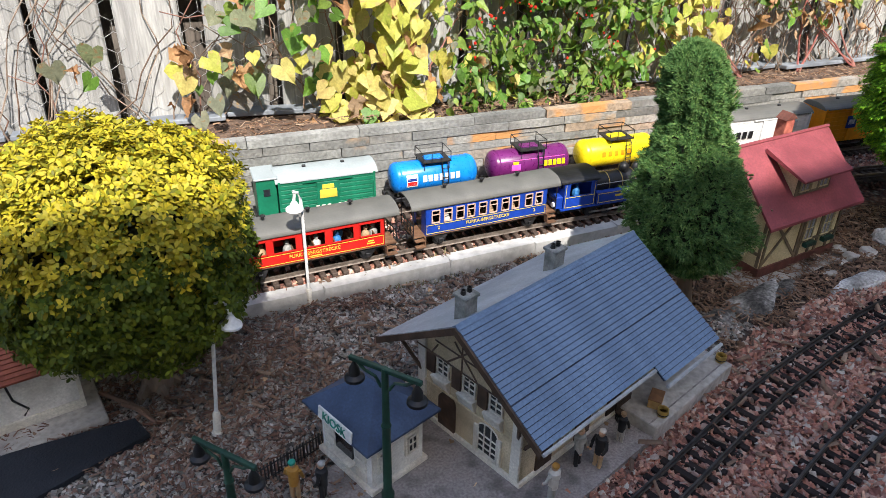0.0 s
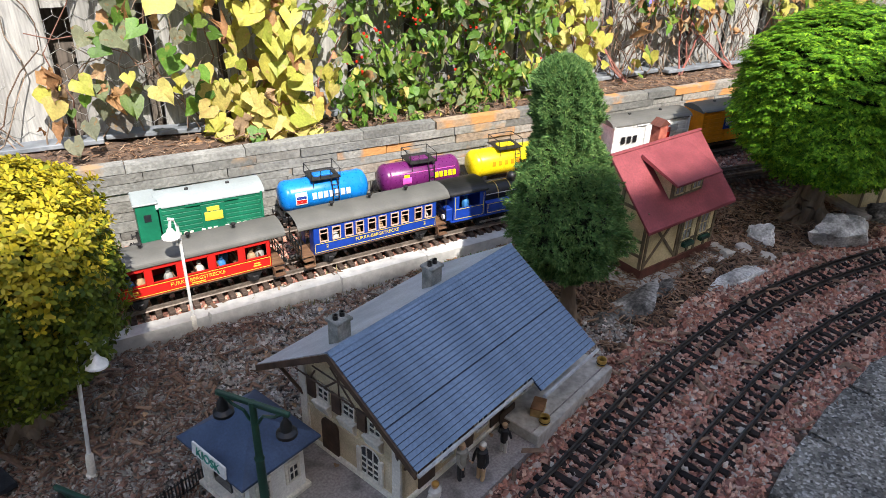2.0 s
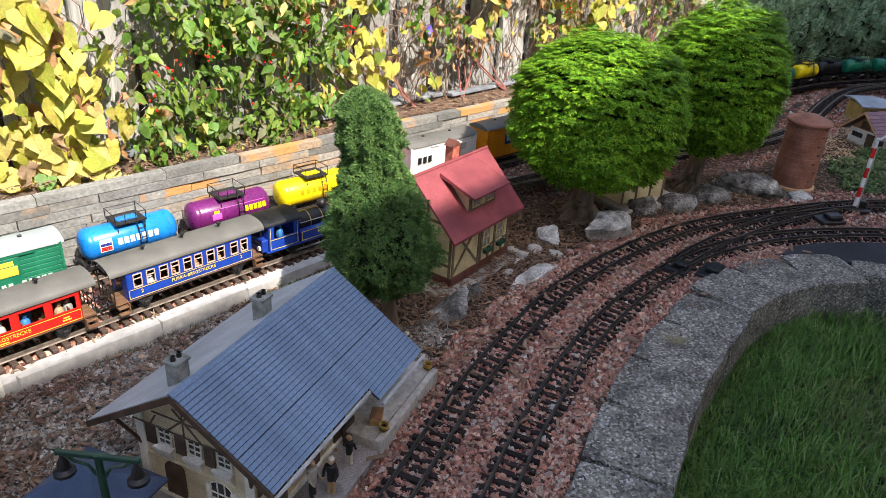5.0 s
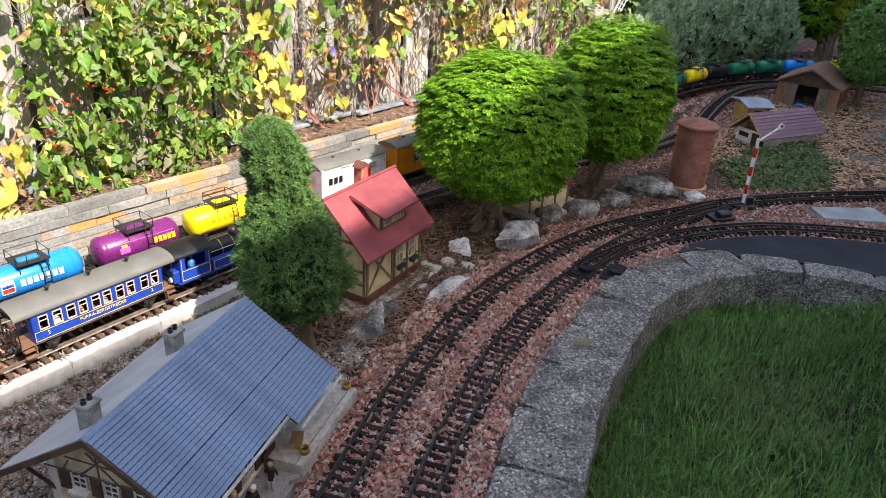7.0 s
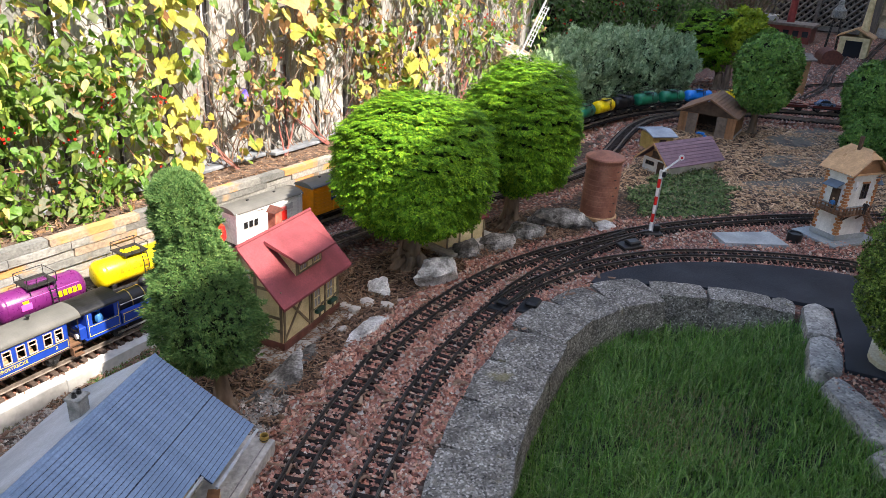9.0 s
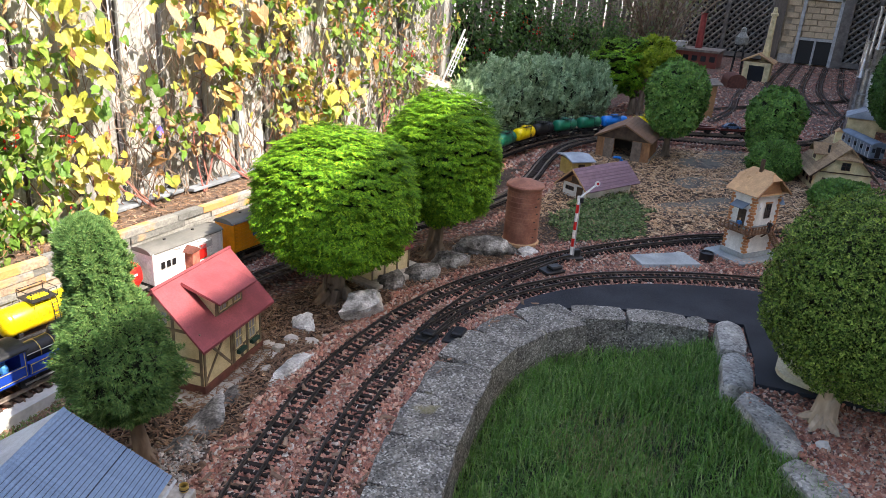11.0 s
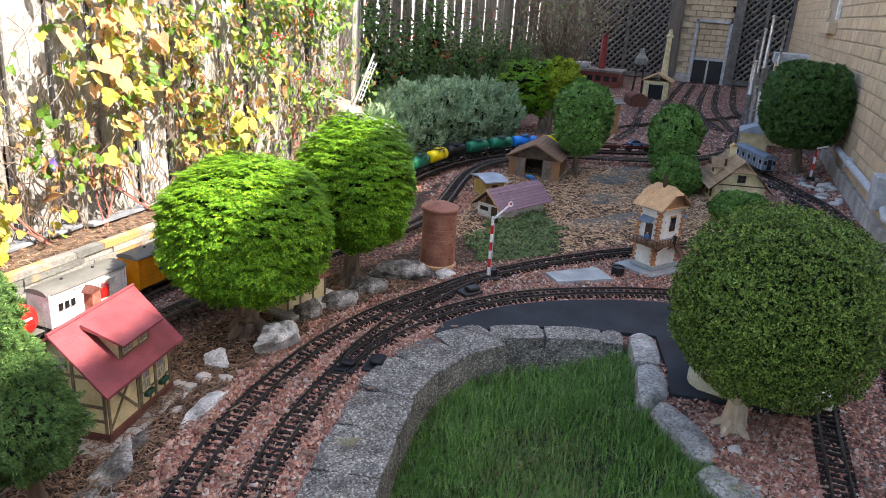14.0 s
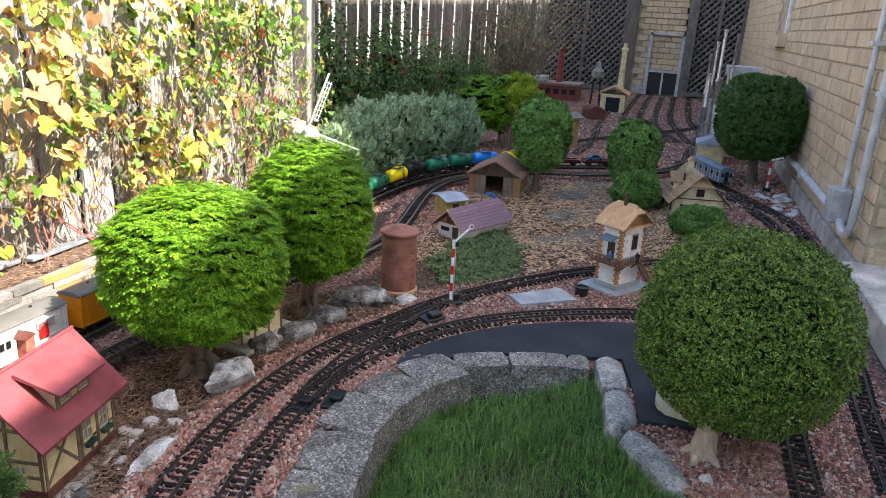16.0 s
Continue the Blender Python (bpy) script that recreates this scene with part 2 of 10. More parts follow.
m_slategrey = surf("grey_slate_block", [(0.205, 0.205, 0.189), (0.271, 0.271, 0.250), (0.164, 0.164, 0.152), (0.238, 0.230, 0.205), (0.295, 0.295, 0.275)], 14, 0.8, bump=0.7, bscale=130, vary="object", spots=((0.40, 0.26, 0.14), 9, 0.63), wear=0.38)
m_coping = surf("blue_slate", [(0.17, 0.19, 0.215), (0.24, 0.26, 0.285)], 12, 0.7, bump=0.4, bscale=60)
m_soil = surf("planter_soil", [(0.09, 0.06, 0.045), (0.15, 0.10, 0.07)], 40, 0.95, bump=0.8, bscale=150)
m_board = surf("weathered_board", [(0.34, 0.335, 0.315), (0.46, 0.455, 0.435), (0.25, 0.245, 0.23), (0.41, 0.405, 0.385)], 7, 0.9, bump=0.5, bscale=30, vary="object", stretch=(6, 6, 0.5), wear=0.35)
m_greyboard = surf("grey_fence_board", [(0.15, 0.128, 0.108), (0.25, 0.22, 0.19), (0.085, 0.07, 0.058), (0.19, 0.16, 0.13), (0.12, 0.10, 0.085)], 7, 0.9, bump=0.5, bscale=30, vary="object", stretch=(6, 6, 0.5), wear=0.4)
m_lattice = surf("lattice_wood", [(0.12, 0.108, 0.098), (0.165, 0.15, 0.135)], 12, 0.9, bump=0.3, bscale=60)
m_brick = surf("buff_brick", [(0.50, 0.38, 0.24), (0.56, 0.43, 0.28), (0.45, 0.34, 0.22), (0.53, 0.41, 0.27)], 9, 0.9, bump=0.6, bscale=90, vary="object", wear=0.25)
m_brickfar = surf("buff_brick_plain", [(0.48, 0.37, 0.24), (0.55, 0.43, 0.28)], 10, 0.85, bump=0.5, bscale=70, vary="island", wear=0.25)
m_mortar = surf("mortar", [(0.33, 0.27, 0.185), (0.40, 0.33, 0.23)], 20, 0.95, bump=0.4, bscale=120)
m_concrete = surf("concrete", [(0.34, 0.32, 0.29), (0.45, 0.43, 0.39)], 9, 0.9, bump=0.4, bscale=90, wear=0.35)
m_kerb = surf("white_kerb_stone", [(0.469, 0.462, 0.439), (0.56, 0.553, 0.53)], 16, 0.8, bump=0.5, bscale=60, vary="object", wear=0.25)


def aggregate(name, pal, size, lichen=None, rough=0.92):
    """Cast or weathered stone: small grains of many greys, patches of wear and a pitted skin."""
    m = bpy.data.materials.new(name)
    m.use_nodes = True
    nt = m.node_tree
    n = nt.nodes
    b = n["Principled BSDF"]
    tc = n.new("ShaderNodeTexCoord")
    oi = n.new("ShaderNodeObjectInfo")
    sh = n.new("ShaderNodeVectorMath")
    sh.operation = "MULTIPLY_ADD"
    sh.inputs[1].default_value = (1, 1, 1)
    _link(nt, tc.outputs["Object"], sh.inputs[0])
    _link(nt, oi.outputs["Random"], sh.inputs[2])
    v = n.new("ShaderNodeTexVoronoi")
    v.inputs["Scale"].default_value = size
    _link(nt, sh.outputs[0], v.inputs["Vector"])
    sc = n.new("ShaderNodeSeparateColor")
    _link(nt, v.outputs["Color"], sc.inputs[0])
    r = n.new("ShaderNodeValToRGB")
    e = r.color_ramp.elements
    while len(e) < len(pal):
        e.new(0.5)
    for i, c in enumerate(pal):
        e[i].position, e[i].color = i / (len(pal) - 1), (*c, 1)
    _link(nt, sc.outputs[0], r.inputs[0])
    w = n.new("ShaderNodeTexNoise")
    w.inputs["Scale"].default_value, w.inputs["Detail"].default_value = 16, 6
    _link(nt, sh.outputs[0], w.inputs["Vector"])
    k = n.new("ShaderNodeMapRange")
    k.inputs["From Min"].default_value, k.inputs["From Max"].default_value = 0.3, 0.7
    k.inputs["To Min"].default_value, k.inputs["To Max"].default_value = 0.55, 1.35
    _link(nt, w.outputs["Fac"], k.inputs[0])
    x = n.new("ShaderNodeMix")
    x.data_type, x.blend_type = "RGBA", "MULTIPLY"
    x.inputs[0].default_value = 1
    _link(nt, r.outputs[0], x.inputs[6])
    _link(nt, k.outputs[0], x.inputs[7])
    colour = x.outputs[2]
    if lichen:
        l = n.new("ShaderNodeTexNoise")
        l.inputs["Scale"].default_value, l.inputs["Detail"].default_value = 11, 8
        _link(nt, sh.outputs[0], l.inputs["Vector"])
        q = n.new("ShaderNodeMapRange")
        q.inputs["From Min"].default_value, q.inputs["From Max"].default_value, q.inputs["To Max"].default_value = 0.64, 0.72, 0.55
        _link(nt, l.outputs["Fac"], q.inputs[0])
        y = n.new("ShaderNodeMix")
        y.data_type = "RGBA"
        _link(nt, q.outputs[0], y.inputs[0])
        _link(nt, colour, y.inputs[6])
        y.inputs[7].default_value = (*lichen, 1)
        colour = y.outputs[2]
    _link(nt, colour, b.inputs["Base Color"])
    b.inputs["Roughness"].default_value = rough
    b.inputs["Specular IOR Level"].default_value = 0.25
    bp = n.new("ShaderNodeBump")
    bp.inputs["Strength"].default_value, bp.inputs["Distance"].default_value = 0.9, 0.003
    bp.invert = True
    _link(nt, v.outputs["Distance"], bp.inputs["Height"])
    _link(nt, bp.outputs[0], b.inputs["Normal"])
    return m


m_rock = surf("limestone_rock", [(0.065, 0.06, 0.052), (0.14, 0.132, 0.118), (0.23, 0.222, 0.205), (0.38, 0.37, 0.35)], 20, 0.92, bump=1.0, bscale=170, wear=0.7, spots=((0.04, 0.038, 0.033), 42, 0.60))
m_rockwhite = surf("white_rock", [(0.27, 0.26, 0.235), (0.52, 0.51, 0.48), (0.66, 0.65, 0.62), (0.44, 0.42, 0.37)], 17, 0.9, bump=1.0, bscale=190, wear=0.5, spots=((0.15, 0.145, 0.13), 30, 0.66))
m_block = aggregate("pebbled_cast_stone", [(0.044, 0.042, 0.037), (0.176, 0.167, 0.145), (0.097, 0.092, 0.081), (0.264, 0.251, 0.220), (0.132, 0.123, 0.106), (0.440, 0.422, 0.387), (0.075, 0.070, 0.063)], 230, (0.22, 0.19, 0.08))
m_palestone = aggregate("pale_hewn_stone", [(0.20, 0.195, 0.18), (0.32, 0.31, 0.285), (0.26, 0.25, 0.23), (0.40, 0.385, 0.35), (0.15, 0.145, 0.135), (0.34, 0.325, 0.30)], 150)
m_cobble = surf("round_stone", [(0.34, 0.32, 0.29), (0.50, 0.48, 0.45), (0.42, 0.40, 0.36)], 20, 0.7, bump=0.2, bscale=90, vary="object")
m_mat = surf("black_roofing_felt", [(0.015, 0.018, 0.024), (0.024, 0.027, 0.034)], 8, 0.8, spec=0.3, bump=0.4, bscale=300, wear=0.3)
m_straw = surf("straw_chips", [(0.46, 0.28, 0.155), (0.60, 0.40, 0.235), (0.28, 0.165, 0.095), (0.72, 0.53, 0.34), (0.36, 0.23, 0.135), (0.18, 0.11, 0.065)], 60, 0.9, bump=0.3, bscale=300, vary="island")
m_flag = surf("grey_flagstone", [(0.075, 0.07, 0.058), (0.14, 0.128, 0.105), (0.10, 0.09, 0.07)], 12, 0.9, bump=0.6, bscale=70, wear=0.5)
m_slab = surf("pale_slab", [(0.27, 0.30, 0.31), (0.33, 0.36, 0.365)], 10, 0.7, bump=0.2, bscale=120)
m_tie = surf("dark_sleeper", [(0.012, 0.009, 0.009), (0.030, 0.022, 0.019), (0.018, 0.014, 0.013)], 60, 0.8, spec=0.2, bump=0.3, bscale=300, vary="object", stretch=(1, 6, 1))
# lighter copies of the sleeper and rail colours, with sunlight put into the tone
m_tiesun = surf("sunlit_brown_sleeper", [(0.06, 0.04, 0.03), (0.09, 0.062, 0.048)], 60, 0.8, bump=0.3, bscale=300, vary="object")
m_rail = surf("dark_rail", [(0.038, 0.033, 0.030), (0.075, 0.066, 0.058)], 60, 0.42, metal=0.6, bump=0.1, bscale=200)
m_railsun = surf("sunlit_brown_rail", [(0.16, 0.13, 0.105), (0.24, 0.20, 0.17)], 60, 0.5, metal=0.5, bump=0.1, bscale=200)
m_black = surf("black_plastic", [(0.007, 0.007, 0.008), (0.013, 0.013, 0.014)], 60, 0.45, bump=0.05)
m_iron = surf("black_iron", [(0.018, 0.018, 0.02), (0.035, 0.034, 0.034)], 80, 0.4, metal=0.3, bump=0.1)
m_bark = surf("shrub_bark", [(0.13, 0.09, 0.06), (0.24, 0.18, 0.13)], 30, 0.95, bump=0.9, bscale=90, stretch=(1, 1, 0.3))
m_palebark = surf("pale_bark", [(0.34, 0.26, 0.18), (0.44, 0.36, 0.27)], 20, 0.9, bump=0.6, bscale=80, stretch=(1, 1, 0.3))
# the darkest tones paint shaded gaps among the golden leaves
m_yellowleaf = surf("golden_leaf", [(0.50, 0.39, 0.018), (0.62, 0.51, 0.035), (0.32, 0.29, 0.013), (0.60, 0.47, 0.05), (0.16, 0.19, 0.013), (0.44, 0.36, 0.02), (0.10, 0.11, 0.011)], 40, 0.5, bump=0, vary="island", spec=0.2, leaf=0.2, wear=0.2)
# greener lower leaves, also darkened to paint in the shrub's shaded half
m_yellowlow = surf("golden_green_shaded_leaf", [(0.079, 0.12, 0.01), (0.14, 0.175, 0.014), (0.047, 0.085, 0.008), (0.196, 0.223, 0.019), (0.033, 0.06, 0.007), (0.112, 0.151, 0.011)], 40, 0.5, bump=0, vary="island", spec=0.2, leaf=0.22, wear=0.2)
# darkest and palest tones paint shaded gaps and highlights among the box leaves
m_boxleaf = surf("box_leaf", [(0.080, 0.15, 0.022), (0.16, 0.26, 0.042), (0.025, 0.054, 0.010), (0.30, 0.39, 0.080), (0.095, 0.18, 0.026), (0.012, 0.027, 0.006), (0.22, 0.31, 0.06), (0.040, 0.085, 0.014), (0.018, 0.04, 0.008)], 40, 0.5, bump=0, vary="island", spec=0.12, leaf=0.12, wear=0.2)
m_cypress = surf("cypress_spray", [(0.084, 0.233, 0.015), (0.149, 0.353, 0.017), (0.039, 0.130, 0.010), (0.353, 0.577, 0.028), (0.102, 0.279, 0.015), (0.017, 0.058, 0.007), (0.205, 0.428, 0.019), (0.026, 0.084, 0.007)], 40, 0.6, bump=0, vary="island", leaf=0.10, spec=0.15, wear=0.25)
m_spruce = surf("spruce_needle", [(0.070, 0.165, 0.048), (0.120, 0.240, 0.068), (0.038, 0.10, 0.032), (0.24, 0.37, 0.11), (0.018, 0.05, 0.018)], 40, 0.6, bump=0, vary="island", spec=0.12, leaf=0.03, wear=0.2)
m_darkleaf = surf("dark_shrub_leaf", [(0.045, 0.104, 0.024), (0.076, 0.165, 0.033), (0.032, 0.076, 0.019), (0.102, 0.206, 0.042)], 40, 0.5, bump=0, vary="island", spec=0.2, leaf=0.15, wear=0.2)
m_midleaf = surf("tree_leaf", [(0.075, 0.19, 0.036), (0.13, 0.28, 0.055), (0.05, 0.13, 0.03), (0.21, 0.37, 0.08), (0.03, 0.08, 0.02)], 40, 0.5, bump=0, vary="island", spec=0.2, leaf=0.15, wear=0.2)
m_lime = surf("lime_spray", [(0.20, 0.30, 0.02), (0.34, 0.44, 0.03), (0.12, 0.22, 0.015), (0.44, 0.50, 0.05)], 40, 0.55, bump=0, vary="island", spec=0.2, leaf=0.2, wear=0.2)
m_silver = surf("silver_leaf", [(0.216, 0.346, 0.184), (0.335, 0.475, 0.265), (0.124, 0.216, 0.108), (0.497, 0.648, 0.400), (0.076, 0.135, 0.067)], 40, 0.7, bump=0, vary="island", spec=0.2, leaf=0.15, wear=0.2)
# near-black tone that stands for the shade inside the crowns
m_inner = surf("inner_crown_shade", [(0.005, 0.009, 0.003), (0.013, 0.016, 0.005)], 60, 0.95, bump=0.6, bscale=150)
m_vineyellow = surf("yellow_vine_leaf", [(0.53, 0.49, 0.085), (0.62, 0.56, 0.12), (0.46, 0.47, 0.07), (0.66, 0.52, 0.19), (0.38, 0.43, 0.06), (0.57, 0.50, 0.10)], 45, 0.5, bump=0.25, bscale=200, vary="island", leaf=0.35, spots=((0.52, 0.36, 0.13), 50, 0.60))
m_vinegreen = surf("green_vine_leaf", [(0.116, 0.260, 0.036), (0.186, 0.359, 0.051), (0.082, 0.173, 0.031), (0.302, 0.434, 0.072), (0.139, 0.217, 0.051)], 45, 0.45, bump=0.25, bscale=200, vary="island", leaf=0.42, spots=((0.30, 0.26, 0.05), 40, 0.64))
m_vinedry = surf("dry_vine_leaf", [(0.50, 0.27, 0.11), (0.66, 0.40, 0.20), (0.38, 0.19, 0.085), (0.72, 0.47, 0.26), (0.32, 0.22, 0.13)], 45, 0.7, bump=0.4, bscale=200, vary="island", leaf=0.42)
m_vinegrey = surf("faded_vine_leaf", [(0.167, 0.182, 0.114), (0.254, 0.253, 0.164), (0.156, 0.223, 0.071), (0.215, 0.192, 0.171)], 45, 0.6, bump=0.3, bscale=200, vary="island", leaf=0.36, spots=((0.26, 0.17, 0.08), 90, 0.58))
m_vinepeach = surf("peach_vine_leaf", [(0.70, 0.40, 0.20), (0.74, 0.46, 0.27), (0.66, 0.44, 0.17), (0.72, 0.42, 0.26), (0.68, 0.52, 0.16)], 45, 0.55, bump=0.25, bscale=200, vary="island", leaf=0.4, spots=((0.50, 0.33, 0.16), 60, 0.66))
m_twine = surf("brown_stem", [(0.20, 0.13, 0.09), (0.32, 0.25, 0.19), (0.14, 0.09, 0.06), (0.26, 0.12, 0.09)], 30, 0.8, bump=0.2, vary="island")
m_stem = surf("red_stem", [(0.36, 0.11, 0.10), (0.28, 0.12, 0.09), (0.42, 0.2, 0.17)], 30, 0.6, bump=0.2, vary="island")
m_berry = surf("red_berry", [(0.55, 0.02, 0.015), (0.68, 0.05, 0.02)], 30, 0.25, bump=0, vary="island")
m_wire = surf("galvanised_wire", [(0.46, 0.46, 0.45), (0.58, 0.58, 0.57)], 50, 0.45, metal=0.6, bump=0)
m_grass = surf("grass_blade", [(0.050, 0.148, 0.018), (0.090, 0.235, 0.028), (0.024, 0.080, 0.011), (0.16, 0.33, 0.05), (0.068, 0.18, 0.022), (0.27, 0.37, 0.13), (0.035, 0.105, 0.015)], 20, 0.5, bump=0, vary="island", leaf=0.15)
m_drygrass = surf("dry_grass_blade", [(0.20, 0.20, 0.09), (0.28, 0.25, 0.13)], 20, 0.7, bump=0, vary="island", leaf=0.2)
m_moss = surf("moss_leaf", [(0.085, 0.155, 0.045), (0.13, 0.22, 0.065), (0.05, 0.10, 0.03), (0.19, 0.26, 0.10), (0.20, 0.17, 0.09)], 40, 0.7, bump=0, vary="island", leaf=0.15)
m_white = surf("white_paint", [(0.66, 0.66, 0.64), (0.76, 0.76, 0.74)], 20, 0.5, bump=0.05)
m_grey = surf("grey_paint", [(0.36, 0.37, 0.37), (0.44, 0.45, 0.45)], 20, 0.55, bump=0.05)
m_pipe = surf("pale_conduit", [(0.46, 0.48, 0.49), (0.54, 0.56, 0.57)], 10, 0.45, bump=0.05)
m_glass = glass("dark_window")

# ---- the lines of the plan ----
# x runs along the fence, y from the house wall to the fence
TRACKS = {}
TRACKS["outer"] = [(0.1, 0.37), (0.30, 0.465), (0.521, 0.556), (0.695, 0.632), (0.836, 0.69), (1.026, 0.752), (1.259, 0.811), (1.53, 0.834), (1.80, 0.82), (2.03, 0.767),
              (2.216, 0.695), (2.43, 0.606), (2.62, 0.493), (2.80, 0.364), (3.0, 0.196), (3.09, 0.105), (3.3, -0.12), (3.5, -0.42), (3.58, -0.7)]
TRACKS["inner"] = [(0.2, 0.235), (0.45, 0.36), (0.764, 0.508), (0.934, 0.573), (1.085, 0.625), (1.27, 0.668), (1.477, 0.696), (1.69, 0.699), (1.87, 0.669), (2.02, 0.62),
              (2.17, 0.54), (2.32, 0.432), (2.45, 0.282), (2.557, 0.121), (2.65, -0.07), (2.69, -0.25), (2.66, -0.40), (2.5, -0.51), (2.1, -0.552), (1.7, -0.551), (1.0, -0.55)]
TRACKS["switch"] = [(1.60, 0.706), (1.75, 0.713), (1.95, 0.702), (2.15, 0.672), (2.40, 0.61)]
TRACKS["siding"] = [(1.1, -0.73), (2.09, -0.765), (2.5, -0.799), (3.3, -0.86), (3.9, -0.885), (4.44, -0.849), (5.06, -0.618), (5.5, -0.40), (6.2, -0.2)]
TRACKS["branch"] = [(5.35, -0.395), (5.1, -0.51), (4.72, -0.645), (4.34, -0.745), (3.95, -0.785), (3.55, -0.79), (3.1, -0.76)]
TRACKS["front"] = [(-1.4, 1.16), (-0.4, 1.215), (0.15, 1.262), (0.5, 1.29), (0.8, 1.306), (1.2, 1.31), (1.7, 1.29), (2.2, 1.20), (2.65, 1.07), (3.0, 1.03), (3.3, 1.06),
              (3.67, 1.129), (3.95, 1.168), (4.2, 1.166), (4.42, 1.11), (4.62, 1.0), (4.8, 0.83), (4.92, 0.62), (5.02, 0.38), (5.2, 0.1), (5.5, -0.12), (5.9, -0.28)]
TRACKS["rear"] = [(-1.4, 1.44), (0.2, 1.463), (1.0, 1.468), (1.8, 1.46), (2.4, 1.43), (3.0, 1.39), (3.6, 1.387), (3.9, 1.37), (4.16, 1.33), (4.39, 1.26), (4.58, 1.18), (4.74, 1.08), (4.92, 0.90), (5.06, 0.74), (5.17, 0.60), (5.28, 0.42), (5.42, 0.2), (5.65, -0.05)]
LEVEL = {"front": 0.034, "rear": 0.034}
CURVES = {k: spline(v, 0.0235) for k, v in TRACKS.items()}


def near_curve(P, names):
    d = np.full(len(P), 9.0)
    for k in names:
        C = CURVES[k]
        for i in range(0, len(C), 40):
            c = C[max(0, i - 1):i + 41]
            lo, hi = c.min(0) - 0.5, c.max(0) + 0.5
            s = np.where(((P > lo) & (P < hi)).all(1))[0]
            if len(s):
                d[s] = np.minimum(d[s], np.sqrt(((P[s, None] - c[None]) ** 2).sum(2)).min(1))
    return d


RING = spline([(0.15, -0.12), (0.45, 0.15), (0.70, 0.28), (0.88, 0.36), (1.06, 0.43), (1.25, 0.483), (1.42, 0.516), (1.60, 0.54), (1.76, 0.52), (1.90, 0.47), (2.01, 0.39),
               (2.08, 0.28), (2.13, 0.16), (2.165, 0.06), (2.178, 0.012)], 0.01)
RING2 = spline([(2.16, -0.05), (2.02, -0.085), (1.83, -0.125), (1.728, -0.207), (1.60, -0.295), (1.48, -0.37), (1.27, -0.52), (1.0, -0.74)], 0.01)
LAWN = np.vstack([RING + [0.0, 0.0], RING2, [[0.3, -0.9], [-0.4, -0.6]]])


def inside(P, poly):
    x, y = P[:, 0], P[:, 1]
    r = np.zeros(len(P), bool)
    j = len(poly) - 1
    for i in range(len(poly)):
        a, b = poly[i], poly[j]
        c = ((a[1] > y) != (b[1] > y)) & (x < (b[0] - a[0]) * (y - a[1]) / (b[1] - a[1] + 1e-12) + a[0])
        r ^= c
        j = i
    return r


def wob(P, s, seed=0.0):
    """Smooth wander between about -1 and 1."""
    x, y = P[:, 0] * s + seed, P[:, 1] * s + seed * 1.7
    return (np.sin(x * 1.3 + 1.7 * np.sin(y * 0.9)) + np.sin(y * 1.7 + 1.3 * np.sin(x * 1.1 + 2)) + np.sin((x + y) * 2.3 + 1)) / 3


def height(P):
    h = 0.006 * wob(P, 6) + 0.003 * wob(P, 25, 3)
    lawn = inside(P, LAWN)
    if lawn.any():
        q = P[lawn]
        near = np.sqrt(((q[:, None, :] - RING2[::5][None]) ** 2).sum(2)).min(1)
        h[lawn] = -0.115 + 0.01 * wob(q, 5) + 0.080 * np.exp(-(near / 0.2) ** 2)
    bed = (P[:, 1] > 1.20 + 0.085 * np.clip(P[:, 0], -1.5, 1.0)) & (P[:, 1] < 1.62) & (P[:, 0] < 2.1)
    h[bed] = np.maximum(h[bed], 0.026)
    t = near_curve(P, ["outer", "inner", "switch", "siding"])
    h[(t < 0.06) & ~lawn] = 0.0
    h[P[:, 1] > 1.62] = 0.0
    return h


# ---- ground: one sheet ----
_xs = np.r_[-60, -20, -6, -3, np.arange(-1.6, 6.6, 0.028), np.arange(6.7, 13.1, 0.1), 16, 24, 60]
_ys = np.r_[-60, -20, -6, -3, np.arange(-1.5, 2.9, 0.025), 3.2, 4, 8, 24, 60]
GX, GY = np.meshgrid(_xs, _ys)
GP = np.stack([GX.ravel(), GY.ravel()], 1)
GZ = height(GP)
_nx, _ny = len(_xs), len(_ys)
_i = (np.arange(_ny - 1)[:, None] * _nx + np.arange(_nx - 1)).ravel()
GF = np.stack([_i, _i + 1, _i + _nx + 1, _i + _nx], 1)


